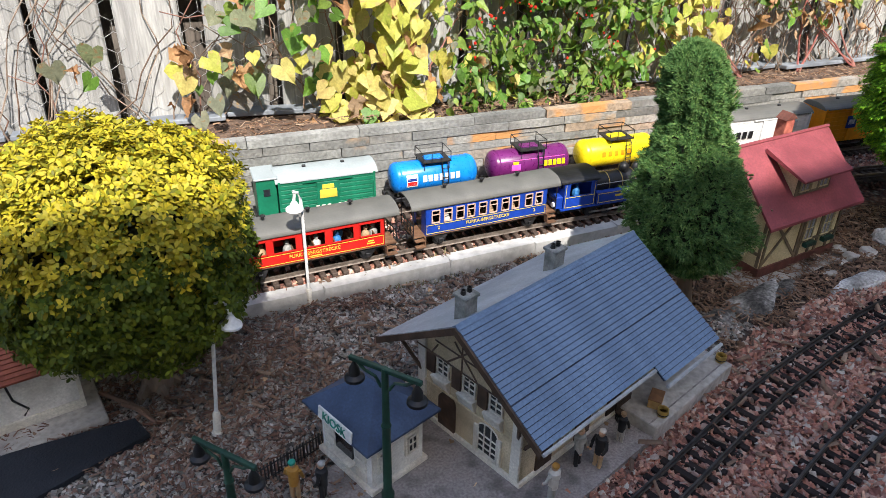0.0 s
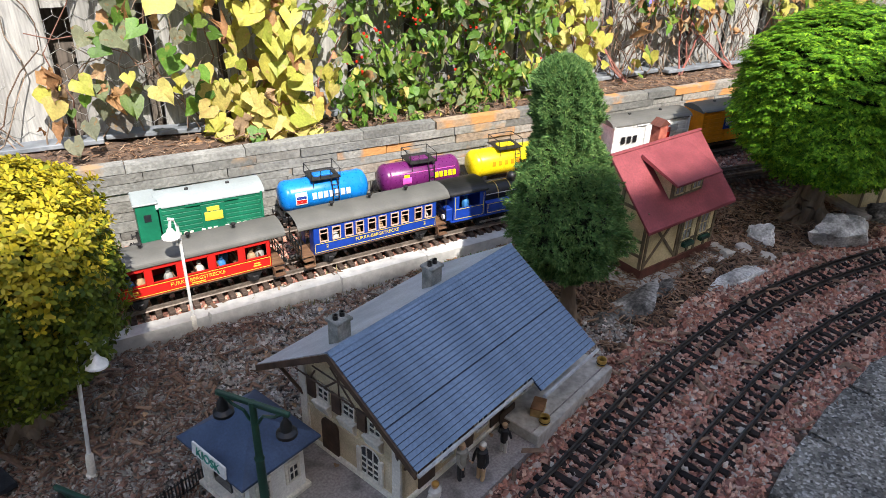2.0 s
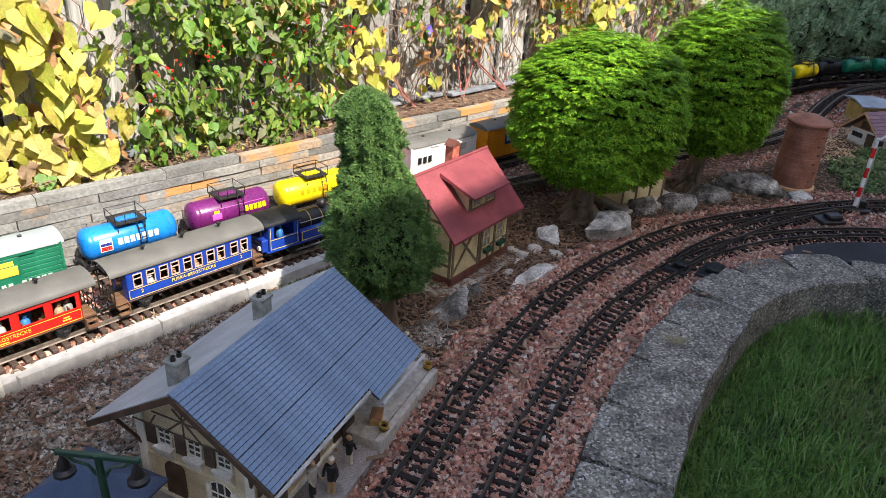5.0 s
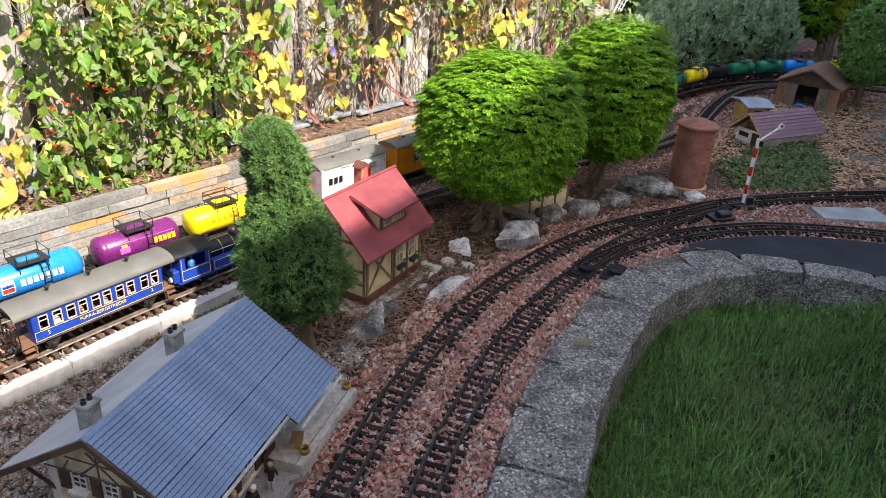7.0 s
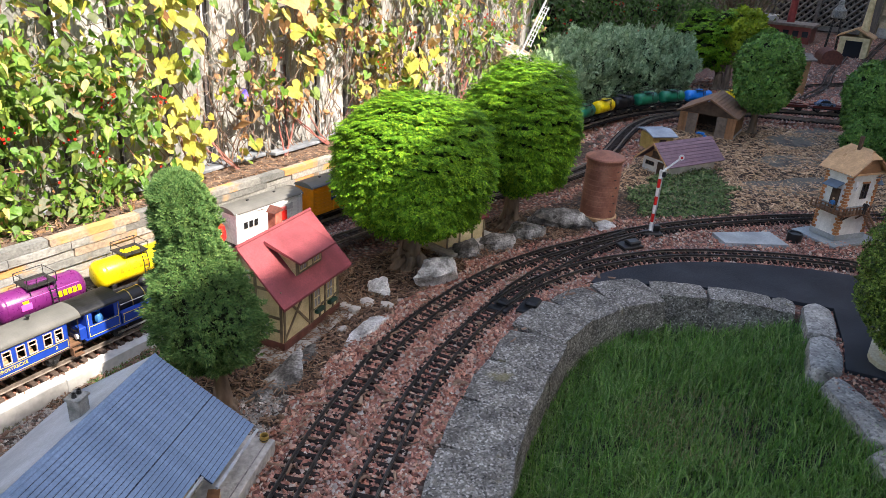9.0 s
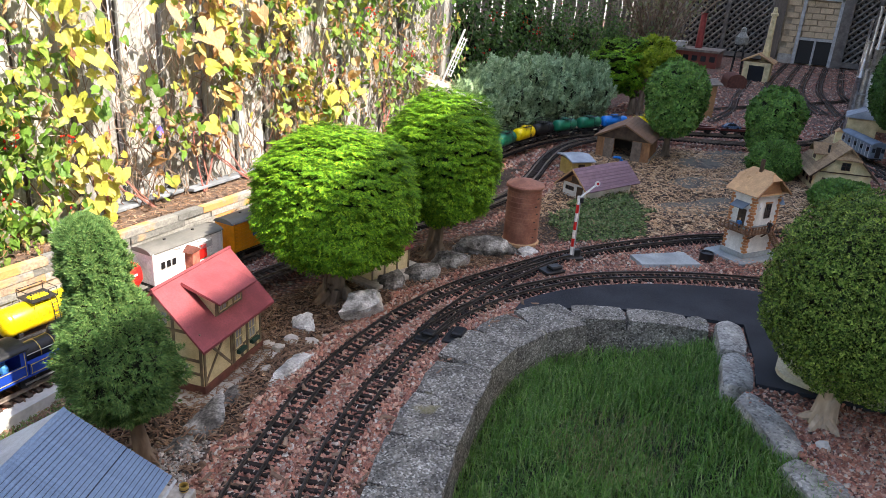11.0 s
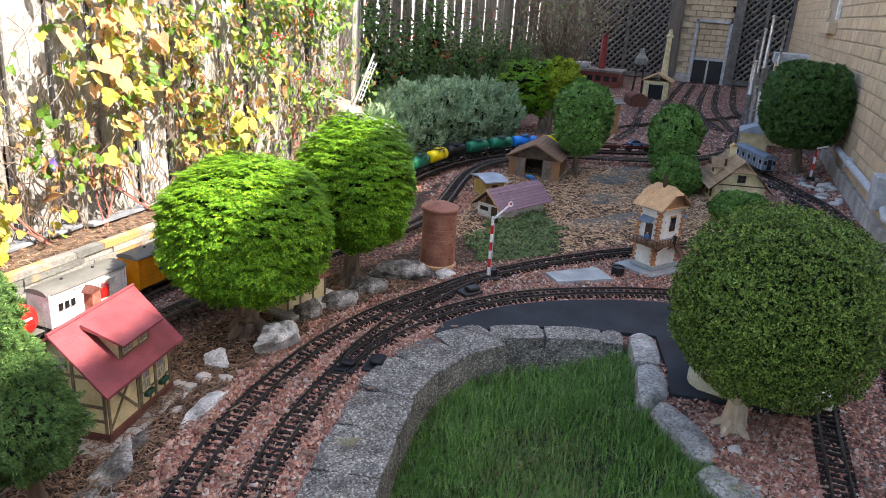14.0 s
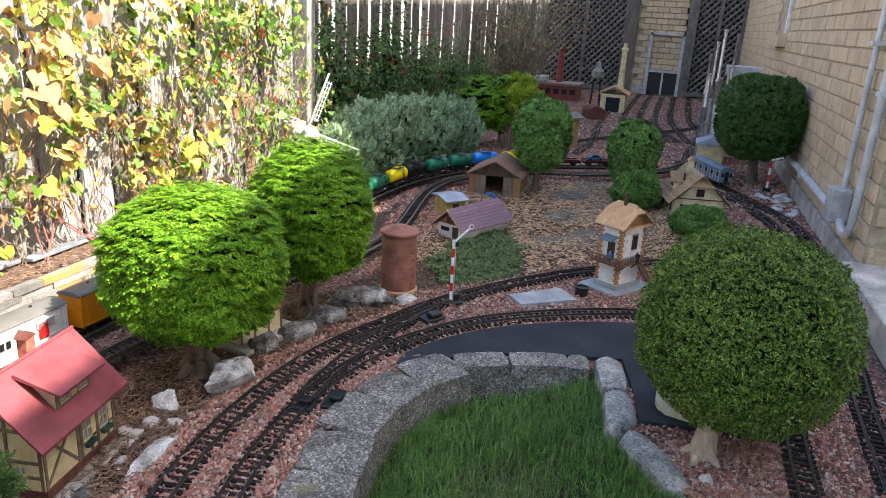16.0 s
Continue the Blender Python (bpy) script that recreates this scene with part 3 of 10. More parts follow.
def zones(P):
    """Shares of red gravel, grey gravel, grass soil and moss."""
    d = near_curve(P, ["outer", "inner", "switch", "siding"])
    w = 0.02 * wob(P, 14) + 0.012 * wob(P, 40, 2)
    ball = np.clip((np.where(P[:, 0] > 2.75, 0.078, 0.115) + w - d) / 0.03, 0, 1)
    between = (P[:, 1] < 0.75 - 0.9 * np.maximum(0, P[:, 0] - 2.5)) & (P[:, 0] < 3.2) & (P[:, 1] > -0.9) & ~inside(P, LAWN) & (P[:, 0] > 1.1)
    ball[between] = 1
    df = near_curve(P, ["front", "rear"])
    ball = np.maximum(ball, np.clip((0.13 + w - df) / 0.03, 0, 1) * (P[:, 1] > 0.2) * ((P[:, 1] > 1.205 + 0.085 * np.minimum(P[:, 0], 0.9)) | (P[:, 0] > 1.0)))
    ball[(P[:, 0] > 2.9) & (P[:, 1] < -0.42 + 0.6 * w * 4)] = 1
    ball[(P[:, 0] > 5.0)] = np.maximum(ball[(P[:, 0] > 5.0)], 0.8)
    bed = (P[:, 1] > 1.205 + 0.085 * np.clip(P[:, 0], -1.5, 1.0)) & (P[:, 1] < 1.6)
    ball[bed] = 1
    g = np.clip((0.62 + w * 6 - np.hypot((P[:, 0] - 0.12) / 1.2, (P[:, 1] - 0.90) / 0.80)) / 0.12, 0, 1) * (1 - ball)
    g = np.maximum(g, np.clip((0.22 + w * 2 - np.hypot(P[:, 0] - 1.72, P[:, 1] + 0.42)) / 0.05, 0, 1) * 0.8)
    grass = inside(P, LAWN).astype(float)
    moss = np.clip((0.32 + w * 3 - np.hypot((P[:, 0] - 3.05) / 1.35, (P[:, 1] - 0.60) / 0.62)) / 0.06, 0, 1)
    return np.stack([ball, g, grass, moss], 1)


def ground_surface():
    m = bpy.data.materials.new("garden_ground")
    m.use_nodes = True
    nt = m.node_tree
    n = nt.nodes
    b = n["Principled BSDF"]
    geo = n.new("ShaderNodeNewGeometry")
    at = n.new("ShaderNodeAttribute")
    at.attribute_name = "zone"
    sep = n.new("ShaderNodeSeparateColor")
    nt.links.new(at.outputs["Color"], sep.inputs[0])

    def speck(scale, pal):
        v = n.new("ShaderNodeTexVoronoi")
        v.inputs["Scale"].default_value = scale
        nt.links.new(geo.outputs["Position"], v.inputs["Vector"])
        s = n.new("ShaderNodeSeparateColor")
        nt.links.new(v.outputs["Color"], s.inputs[0])
        r = n.new("ShaderNodeValToRGB")
        e = r.color_ramp.elements
        while len(e) < len(pal):
            e.new(0.5)
        for i, c in enumerate(pal):
            e[i].position, e[i].color = i / (len(pal) - 1), (*c, 1)
        nt.links.new(s.outputs[0], r.inputs[0])
        # grain colour falls off towards the rims, painting shade into the crevices
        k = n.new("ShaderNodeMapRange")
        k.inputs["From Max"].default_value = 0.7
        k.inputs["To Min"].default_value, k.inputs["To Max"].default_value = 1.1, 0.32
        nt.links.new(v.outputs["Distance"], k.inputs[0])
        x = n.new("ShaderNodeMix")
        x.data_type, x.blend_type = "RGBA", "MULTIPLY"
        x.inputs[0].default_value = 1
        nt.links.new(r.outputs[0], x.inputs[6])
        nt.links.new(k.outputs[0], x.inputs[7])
        return x.outputs[2], v.outputs["Distance"]

    def over(a, c, f):
        x = n.new("ShaderNodeMix")
        x.data_type = "RGBA"
        nt.links.new(f, x.inputs[0])
        nt.links.new(a, x.inputs[6])
        nt.links.new(c, x.inputs[7])
        return x.outputs[2]
    # base colours dimmed to paint the shade under loose stones, chips and grass
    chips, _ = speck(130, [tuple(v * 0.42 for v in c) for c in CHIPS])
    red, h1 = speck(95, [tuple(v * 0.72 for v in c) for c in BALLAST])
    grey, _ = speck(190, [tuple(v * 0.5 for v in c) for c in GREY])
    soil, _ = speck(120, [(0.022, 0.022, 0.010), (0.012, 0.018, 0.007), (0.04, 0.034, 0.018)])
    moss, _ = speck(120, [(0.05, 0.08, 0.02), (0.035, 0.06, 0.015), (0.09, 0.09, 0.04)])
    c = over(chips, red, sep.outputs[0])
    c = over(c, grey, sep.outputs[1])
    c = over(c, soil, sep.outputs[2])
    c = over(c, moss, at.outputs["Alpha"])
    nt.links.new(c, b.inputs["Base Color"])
    b.inputs["Roughness"].default_value = 0.92
    bp = n.new("ShaderNodeBump")
    bp.inputs["Strength"].default_value, bp.inputs["Distance"].default_value = 0.8, 0.008
    bp.invert = True
    nt.links.new(h1, bp.inputs["Height"])
    nt.links.new(bp.outputs[0], b.inputs["Normal"])
    return m


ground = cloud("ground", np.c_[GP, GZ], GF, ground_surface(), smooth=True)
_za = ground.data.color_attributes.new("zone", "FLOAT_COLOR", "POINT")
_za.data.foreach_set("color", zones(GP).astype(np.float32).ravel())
tagged(ground, "garden floor of bark chips, red and grey gravel and soil", "ground", kind="structure")


# ---- rough stones ----
def rough_box(sx, sy, sz, n, amp, seed, round_=0.12):
    """A hewn block: a subdivided box with worn edges and an uneven skin. The foot is at 0."""
    bm = bmesh.new()
    bmesh.ops.create_cube(bm, size=2)
    bmesh.ops.subdivide_edges(bm, edges=bm.edges, cuts=n, use_grid_fill=True)
    off = Vector((seed * 3.1, seed * 1.7, seed * 2.3))
    for v in bm.verts:
        p = v.co.copy()
        q = Vector([c * (1 - round_ * (max(0, sum(abs(d) for d in p) - 1.6)) ** 1.5) for c in p])
        w = Vector((q.x * sx / 2, q.y * sy / 2, q.z * sz / 2))
        k = noise.noise(w * 14 + off) * 0.7 + noise.noise(w * 40 + off) * 0.4
        nrm = p.normalized()
        w += nrm * amp * k
        v.co = w + Vector((0, 0, sz / 2))
    me = bpy.data.meshes.new("stone")
    bm.to_mesh(me)
    bm.free()
    me.polygons.foreach_set("use_smooth", [True] * len(me.polygons))
    me.set_sharp_from_angle(angle=radians(35))
    return me


def boulder(x, y, z, sx, sy, sz, seed, mat, rz=0, label="", name="rock", category="rock", group="rocks beside the track"):
    bm = bmesh.new()
    bmesh.ops.create_icosphere(bm, subdivisions=4, radius=1)
    off = Vector((seed * 7.3, seed * 3.9, seed * 5.1))
    rb = random.Random(seed * 17 + 3)
    cuts = [(Vector((rb.gauss(0, 1), rb.gauss(0, 1), rb.gauss(0, 0.9) + 0.3)).normalized(), rb.uniform(0.50, 0.84)) for _ in range(20)]
    for v in bm.verts:
        p = v.co.copy()
        p *= 1.06 + 0.28 * noise.noise(p * 1.1 + off)
        for c, h in cuts:
            e = p.dot(c) - h
            if e > 0:
                p -= c * e * 0.93
        p *= 1 + 0.10 * noise.noise(p * 3.5 + off) - 0.13 * abs(noise.noise(p * 6 + off)) + 0.05 * noise.noise(p * 13 + off) + 0.03 * noise.noise(p * 25 + off)
        v.co = Vector((p.x * sx * 0.6, p.y * sy * 0.6, p.z * sz * 0.6))
    me = bpy.data.meshes.new(name)
    bm.to_mesh(me)
    bm.free()
    me.polygons.foreach_set("use_smooth", [True] * len(me.polygons))
    me.set_sharp_from_angle(angle=radians(24))
    me.materials.append(mat)
    o = new(name, me)
    o.matrix_world = pose(x, y, z + sz * 0.30, 0, 0, rz)
    return tagged(o, label or "rough grey and white limestone rock on the bark chips", category, group)


# ---- fence of weathered boards behind the planter ----
FENCE_Y = 1.80
fence = tagged(new("fence"), kind="structure", label="weathered grey-white board fence overgrown with climbing plants", category="fence")
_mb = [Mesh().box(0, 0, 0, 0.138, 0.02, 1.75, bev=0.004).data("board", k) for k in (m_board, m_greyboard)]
_r = random.Random(3)
_x = -1.6
while _x < 3.62:
    piece("board", _mb[0], fence, pose(_x, FENCE_Y + _r.uniform(-0.004, 0.004), 0.06, 0, _r.uniform(-1.6, 1.6), _r.uniform(-2, 2)))
    # added rear row in a darker colour, painting shade into the gaps
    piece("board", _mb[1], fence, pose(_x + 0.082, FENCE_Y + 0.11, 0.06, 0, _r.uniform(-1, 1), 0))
    _x += 0.138 + _r.uniform(0.018, 0.042)
part("rail", Mesh().box(1.0, FENCE_Y + 0.045, 0.5, 5.4, 0.05, 0.09).box(1.0, FENCE_Y + 0.045, 1.35, 5.4, 0.05, 0.09), m_board, fence)
part("post", Mesh().box(3.66, FENCE_Y + 0.01, 0, 0.09, 0.09, 1.85, bev=0.006), m_board, fence)

# the shaded fence further back
fence_b = tagged(new("far_fence"), kind="structure", label="dark grey wooden board fence with bright gaps", category="fence")
_fb = Mesh().box(0, 0, 0, 0.15, 0.02, 2.0, bev=0.003).data("board", m_greyboard)
_x = 4.05
while _x < 12.5:
    _y = 2.32 - 0.03 * (_x - 4)
    piece("board", _fb, fence_b, pose(_x, _y, -0.02, 0, _r.uniform(-0.8, 0.8), _r.uniform(-2, 2)))
    _x += 0.155 + _r.choice([0.03, 0.05, 0.06, 0.075])
part("rail", Mesh().box(8.2, 2.27, 0.35, 8.6, 0.04, 0.09, rz=-1.7).box(8.2, 2.27, 1.5, 8.6, 0.04, 0.09, rz=-1.7), m_greyboard, fence_b)

# ---- slate planter wall along the fence ----
wall = tagged(new("planter_wall"), kind="structure", label="low dry wall of grey and orange slate blocks holding a planting bed", category="wall")
WALL_Y = 1.545
_hs = [0.026, 0.021, 0.024, 0.022, 0.025, 0.020, 0.023, 0.021, 0.021]
_courses = [0.020 + sum(_hs[:i]) for i in range(len(_hs))]
for ci, (z, h) in enumerate(zip(_courses, _hs)):
    x = -1.5 + 0.07 * ci
    while x < 2.75:
        L = _r.uniform(0.08, 0.30)
        me = rough_box(L - 0.0016, 0.030 + _r.uniform(-0.002, 0.004), h - 0.0016, 3, 0.0012, _r.uniform(0, 50), 0.002)
        me.materials.append(m_slategrey if _r.random() < (0.85 if x < 0.45 else 0.45) else m_slate)
        piece("stone", me, wall, pose(x + L / 2, WALL_Y + 0.015 + _r.uniform(-0.004, 0.004), z, 0, 0, _r.uniform(-0.6, 0.6)))
        x += L
part("backing", Mesh().box(0.6, WALL_Y + 0.0385, 0, 4.3, 0.010, 0.206), m_coping, wall)
bed = part("planter_bed", Mesh().box(0.6, 1.6935, 0.0, 4.4, 0.207, 0.200), m_soil, wall, "dark soil of the planting bed")
_x = -1.5
while _x < 2.7:
    L = _r.uniform(0.2, 0.5)
    me = Mesh().box(0, 0, 0, L, 0.05, 0.012, bev=0.002).data("coping", m_coping)
    piece("coping", me, wall, pose(_x + L / 2, 1.755 + _r.uniform(-0.012, 0.012), 0.203 + _r.uniform(0, 0.004), _r.uniform(-6, 3), _r.uniform(-1.5, 1.5), _r.uniform(-5, 5)))
    _x += L + _r.uniform(0.0, 0.02)

# ---- white kerb in front of the raised track bed ----
kerb = tagged(new("track_kerb"), kind="structure", label="row of pale kerb stones edging the raised track bed", category="kerb")
_x = -1.4
while _x < 0.98:
    L = _r.uniform(0.12, 0.3) if _x < 0.78 else 0.09
    cx = _x + L / 2
    cy = 1.189 + 0.085 * min(cx, 0.9) - 0.0 + (0.0 if cx > 0 else 0.03 * cx)
    me = rough_box(L + 0.003, 0.034, 0.043, 6, 0.0016, _r.uniform(0, 60), 0.02)
    me.materials.append(m_kerb)
    piece("kerb_stone", me, kerb, pose(cx, cy + _r.uniform(-0.0012, 0.0012), -0.006 + _r.uniform(-0.001, 0.001), 0, 0, 4.9 + _r.uniform(-0.4, 0.4)))
    _x += L

# ---- granite blocks round the lawn ----
edging = tagged(new("lawn_edging"), kind="structure", label="curved retaining edge of speckled granite blocks", category="wall")
_s = np.r_[0, np.cumsum(np.linalg.norm(np.diff(RING, axis=0), axis=1))]
_u = 0.0
_k = 0
while _u < _s[-1] - 0.05:
    L = min([0.17, 0.19, 0.165, 0.18, 0.155, 0.175][_k % 6], _s[-1] - _u)
    mid = min(_u + L / 2, _s[-1])
    p = np.array([np.interp(mid, _s, RING[:, 0]), np.interp(mid, _s, RING[:, 1])])
    q = np.array([np.interp(mid + 0.02, _s, RING[:, 0]), np.interp(mid + 0.02, _s, RING[:, 1])]) - p
    if np.linalg.norm(q) < 1e-6:
        q = RING[-1] - RING[-4]
    wide = 0.165 if mid < _s[-1] - 0.48 else 0.095
    me = rough_box(L - 0.002, wide, 0.15, 11, 0.0055, _k * 1.37, 0.035)
    me.materials.append(m_block)
    piece("block", me, edging, pose(p[0], p[1], -0.135 + _r.uniform(-0.004, 0.004), _r.uniform(-1, 1), _r.uniform(-1, 1), math.degrees(math.atan2(q[1], q[0]))))
    _u += L
    _k += 1
# pale rough stones on the side towards the house
for x, y, l, w, rz, top in ((2.128, -0.061, 0.212, 0.084, 12.6, 0.022), (1.924, -0.105, 0.202, 0.084, 8.5, 0.020), (1.728, -0.207, 0.255, 0.078, 33, 0.008), (1.520, -0.335, 0.215, 0.105, 38, 0.004),
                          (1.345, -0.470, 0.22, 0.11, 40, 0.0)):
    me = rough_box(l - 0.004, w, 0.13, 12, 0.0065, x * 9, 0.10)
    me.materials.append(m_palestone)
    piece("block", me, edging, pose(x, y, top - 0.13, 0, 0, rz))

# ---- black felt beside the inner track, and the slab ----
_ms = Mesh()
_out = spline([(1.93, 0.56), (2.02, 0.556), (2.165, 0.478), (2.30, 0.362), (2.40, 0.24), (2.50, 0.07), (2.565, -0.1), (2.58, -0.30)], 0.03)
_inn = spline([(1.93, 0.54), (1.98, 0.49), (2.06, 0.38), (2.13, 0.27), (2.19, 0.12), (2.225, 0.01), (2.25, -0.085)], 0.03)
FELT_END = [(2.55, -0.44), (2.2, -0.505), (1.938, -0.502), (1.915, -0.318), (1.886, -0.158), (2.04, -0.135)]
FELT_ALL = np.vstack([_out, FELT_END, _inn[::-1]])
_ms.prism([tuple(p) for p in FELT_ALL], 0.0, 0.011, "z")
felt = new("felt_strip", _ms.data("felt_strip", m_mat))
tagged(felt, "black roofing felt laid flat beside the curved track", "ground felt", kind="structure")
slab = new("paving_slab", Mesh().prism([(2.627, 0.374), (2.552, 0.309), (2.694, 0.119), (2.79, 0.204)], 0.0, 0.016, "z").data("paving_slab", m_slab))
tagged(slab, "thin pale grey slab lying on the red gravel", "slab")

# flagstones beyond the tower
for i, (x, y, a, b, rz) in enumerate(((3.62, 0.16, 0.42, 0.25, -30), (4.0, 0.33, 0.34, 0.26, -22), (4.35, 0.12, 0.4, 0.28, -30), (4.5, 0.42, 0.36, 0.26, -15), (3.42, 0.32, 0.3, 0.22, -40), (4.85, 0.3, 0.4, 0.3, -20))):
    me = rough_box(a, b, 0.02, 5, 0.004, i * 3.3, 0.2)
    me.materials.append(m_flag)
    o = new("flagstone", me)
    o.matrix_world = pose(x, y, -0.0125, 0, 0, rz)
    tagged(o, "worn grey flagstone set in the bark chips", "flagstone", "flagstones in the bark")

# ---- the house ----
house = tagged(new("house_wall"), kind="structure", label="two-storey house wall of buff brick on a concrete foot", category="house")
HX, HY, HTOP = 3.42, -0.985, 4.9
part("core", Mesh().box((HX + 13.2) / 2, HY - 0.346, 0.0, 13.2 - HX, 0.70, HTOP), m_mortar, house)
part("foundation", Mesh().box((HX + 13.2) / 2, HY + 0.006, -0.1, 13.2 - HX, 0.05, 0.20, bev=0.004), m_concrete, house, "stained concrete foundation strip")
_bl, _bh, _cs = 0.29, 0.079, 0.088
_bm = Mesh().box(0, 0, 0, _bl - 0.013, 0.05, _bh, bev=0.004).data("brick", m_brick)
_half = Mesh().box(0, 0, 0, _bl / 2 - 0.009, 0.05, _bh, bev=0.004).data("brick", m_brick)
_far = Mesh()
WINX, WINZ = (7.35, 7.95), 1.03
for c in range(19):
    z = 0.105 + c * _cs
    x = HX + (0.0 if c % 2 else -_bl / 2) + 0.004
    while x < 12.6:
        if x + _bl <= HX + 0.02:
            x += _bl
            continue
        x0 = max(x, HX)
        L = x + _bl - x0
        inwin = z + _bh > WINZ and x + _bl > WINX[0] and x < WINX[1]
        if not inwin:
            if x < 7.2 and L > 0.2:
                piece("brick", _bm, house, pose(x0 + L / 2, HY - 0.012 + _r.uniform(-0.0015, 0.0015), z))
            elif x < 7.2:
                piece("brick", _half, house, pose(x0 + L / 2, HY - 0.012, z))
            else:
                _far.box(x0 + L / 2, HY - 0.012, z, L - 0.013, 0.05, _bh)
        x += _bl
tagged(part("brickwork", _far, m_brickfar, house), kind="stuff")
part("window_reveal", Mesh().box(7.65, HY - 0.03, WINZ, 0.6, 0.06, 1.4), m_mortar, house)
part("window_frame", Mesh().box(7.40, HY + 0.004, WINZ + 0.02, 0.07, 0.05, 1.35, bev=0.004), m_white, house, "white window frame")
part("window_sill", Mesh().box(7.65, HY + 0.03, WINZ - 0.10, 0.72, 0.11, 0.10, bev=0.006), m_brickfar, house)
# end face of the wall, where the house steps back
_end = Mesh()
for c in range(19):
    for k in range(3):
        _end.box(HX + 0.014, HY - 0.115 - k * 0.22 - (0.1 if c % 2 else 0), 0.105 + c * _cs, 0.05, 0.211, _bh, bev=0.004)
tagged(part("brickwork", _end, m_brickfar, house), kind="stuff")
# unseen wing added behind the camera, its roof edge shaped to shade the garden
wing = tagged(new("house_wing"), kind="structure", label="unseen brick house wing, its roof edge shaped to cast the garden shade", category="house")
part("wall", Mesh().box(-1.7, -3.35, 0, 9.9, 0.3, 4.55), m_brickfar, wing)
_up = 2.3
_edge = [(x - 0.0732 * _up, y - 0.8537 * _up) for x, y in ((-6.5, -0.80), (-0.07, -0.765), (0.20, -0.745), (0.45, -0.725), (0.60, -0.775), (1.0, -0.765), (1.25, -0.70), (1.60, -0.615), (1.80, -0.595), (2.2, -0.60), (3.55, -0.68))]
_rf = Mesh()
for (xa, ya), (xb, yb) in zip(_edge, _edge[1:]):
    za = 2.29 + _up
    _rf.add([(xa, ya, za), (xb, yb, za), (xb, -7.0, za + 1.0), (xa, -7.0, za + 1.0), (xa, ya, za + 0.035), (xb, yb, za + 0.035), (xb, -7.0, za + 1.06), (xa, -7.0, za + 1.06)],
            [(3, 2, 1, 0), (4, 5, 6, 7), (0, 1, 5, 4), (1, 2, 6, 5), (2, 3, 7, 6), (3, 0, 4, 7)])
part("roof", _rf, m_greyboard, wing)
part("step", Mesh().box(2.35, -1.33, 0, 2.1, 0.86, 0.12, bev=0.006), m_concrete, wing, "bare concrete step beside the house wall")

# conduits on the brick
pipes = thing("wall_conduit", "pale grey plastic conduit with a junction box on the brick wall", "conduit")
part("conduit", Mesh().tube([(5.6, -0.945, 0.205), (4.6, -0.945, 0.21), (3.80, -0.945, 0.212)], 0.022, 12), m_pipe, pipes, smooth=True)
part("conduit", Mesh().tube([(3.86, -0.945, 0.33), (3.865, -0.945, 1.1), (3.87, -0.945, 3.2)], 0.014, 12), m_pipe, pipes, smooth=True)
part("conduit", Mesh().tube([(3.78, -0.94, 0.205), (3.70, -0.94, 0.175), (3.60, -0.94, 0.185), (3.55, -0.94, 0.25), (3.545, -0.94, 1.2), (3.55, -0.94, 3.2)], 0.018, 12), m_pipe, pipes, smooth=True)
part("junction_box", Mesh().box(3.845, -0.93, 0.19, 0.12, 0.09, 0.16, bev=0.006), m_grey, pipes, "grey metal junction box")
for x, z, sx, sz in ((3.865, 1.0, 0.06, 0.02), (3.55, 0.8, 0.07, 0.02), (5.0, 0.18, 0.02, 0.06)):
    part("bracket", Mesh().box(x, -0.945, z, sx, 0.05, sz), m_pipe, pipes)

# ---- end of the garden: brick pier, lattice, door ----
EX = 12.6
endw = tagged(new("end_wall"), kind="structure", label="buff brick pier between dark wooden lattice panels", category="wall")
part("core", Mesh().box(EX + 0.16, 0.22, -0.05, 0.28, 0.88, 3.2), m_mortar, endw)
_far = Mesh()
for c in range(26):
    for k in range(5):
        y = 0.63 - k * 0.18 - (0.09 if c % 2 else 0)
        _far.box(EX + 0.005, max(-0.17, y - 0.09), 0.14 + c * 0.088, 0.05, 0.171, 0.079, bev=0.003)
tagged(part("brickwork", _far, m_brickfar, endw), kind="stuff")
part("plinth", Mesh().box(EX - 0.01, 0.52, 0, 0.06, 0.22, 0.14, bev=0.005), m_concrete, endw)
hatch = part("hatch", Mesh().box(EX - 0.03, 0.14, 0.02, 0.04, 0.46, 0.36), m_black, endw, "dark low hatch with a grey frame")
part("frame", Mesh().box(EX - 0.05, 0.40, 0, 0.05, 0.05, 0.98, bev=0.004).box(EX - 0.05, -0.10, 0, 0.05, 0.05, 0.98, bev=0.004)
     .box(EX - 0.05, 0.15, 0.94, 0.05, 0.55, 0.04).box(EX - 0.05, 0.15, 0.36, 0.05, 0.45, 0.04).box(EX - 0.06, 0.15, 0.0, 0.05, 0.03, 0.38), m_grey, hatch)
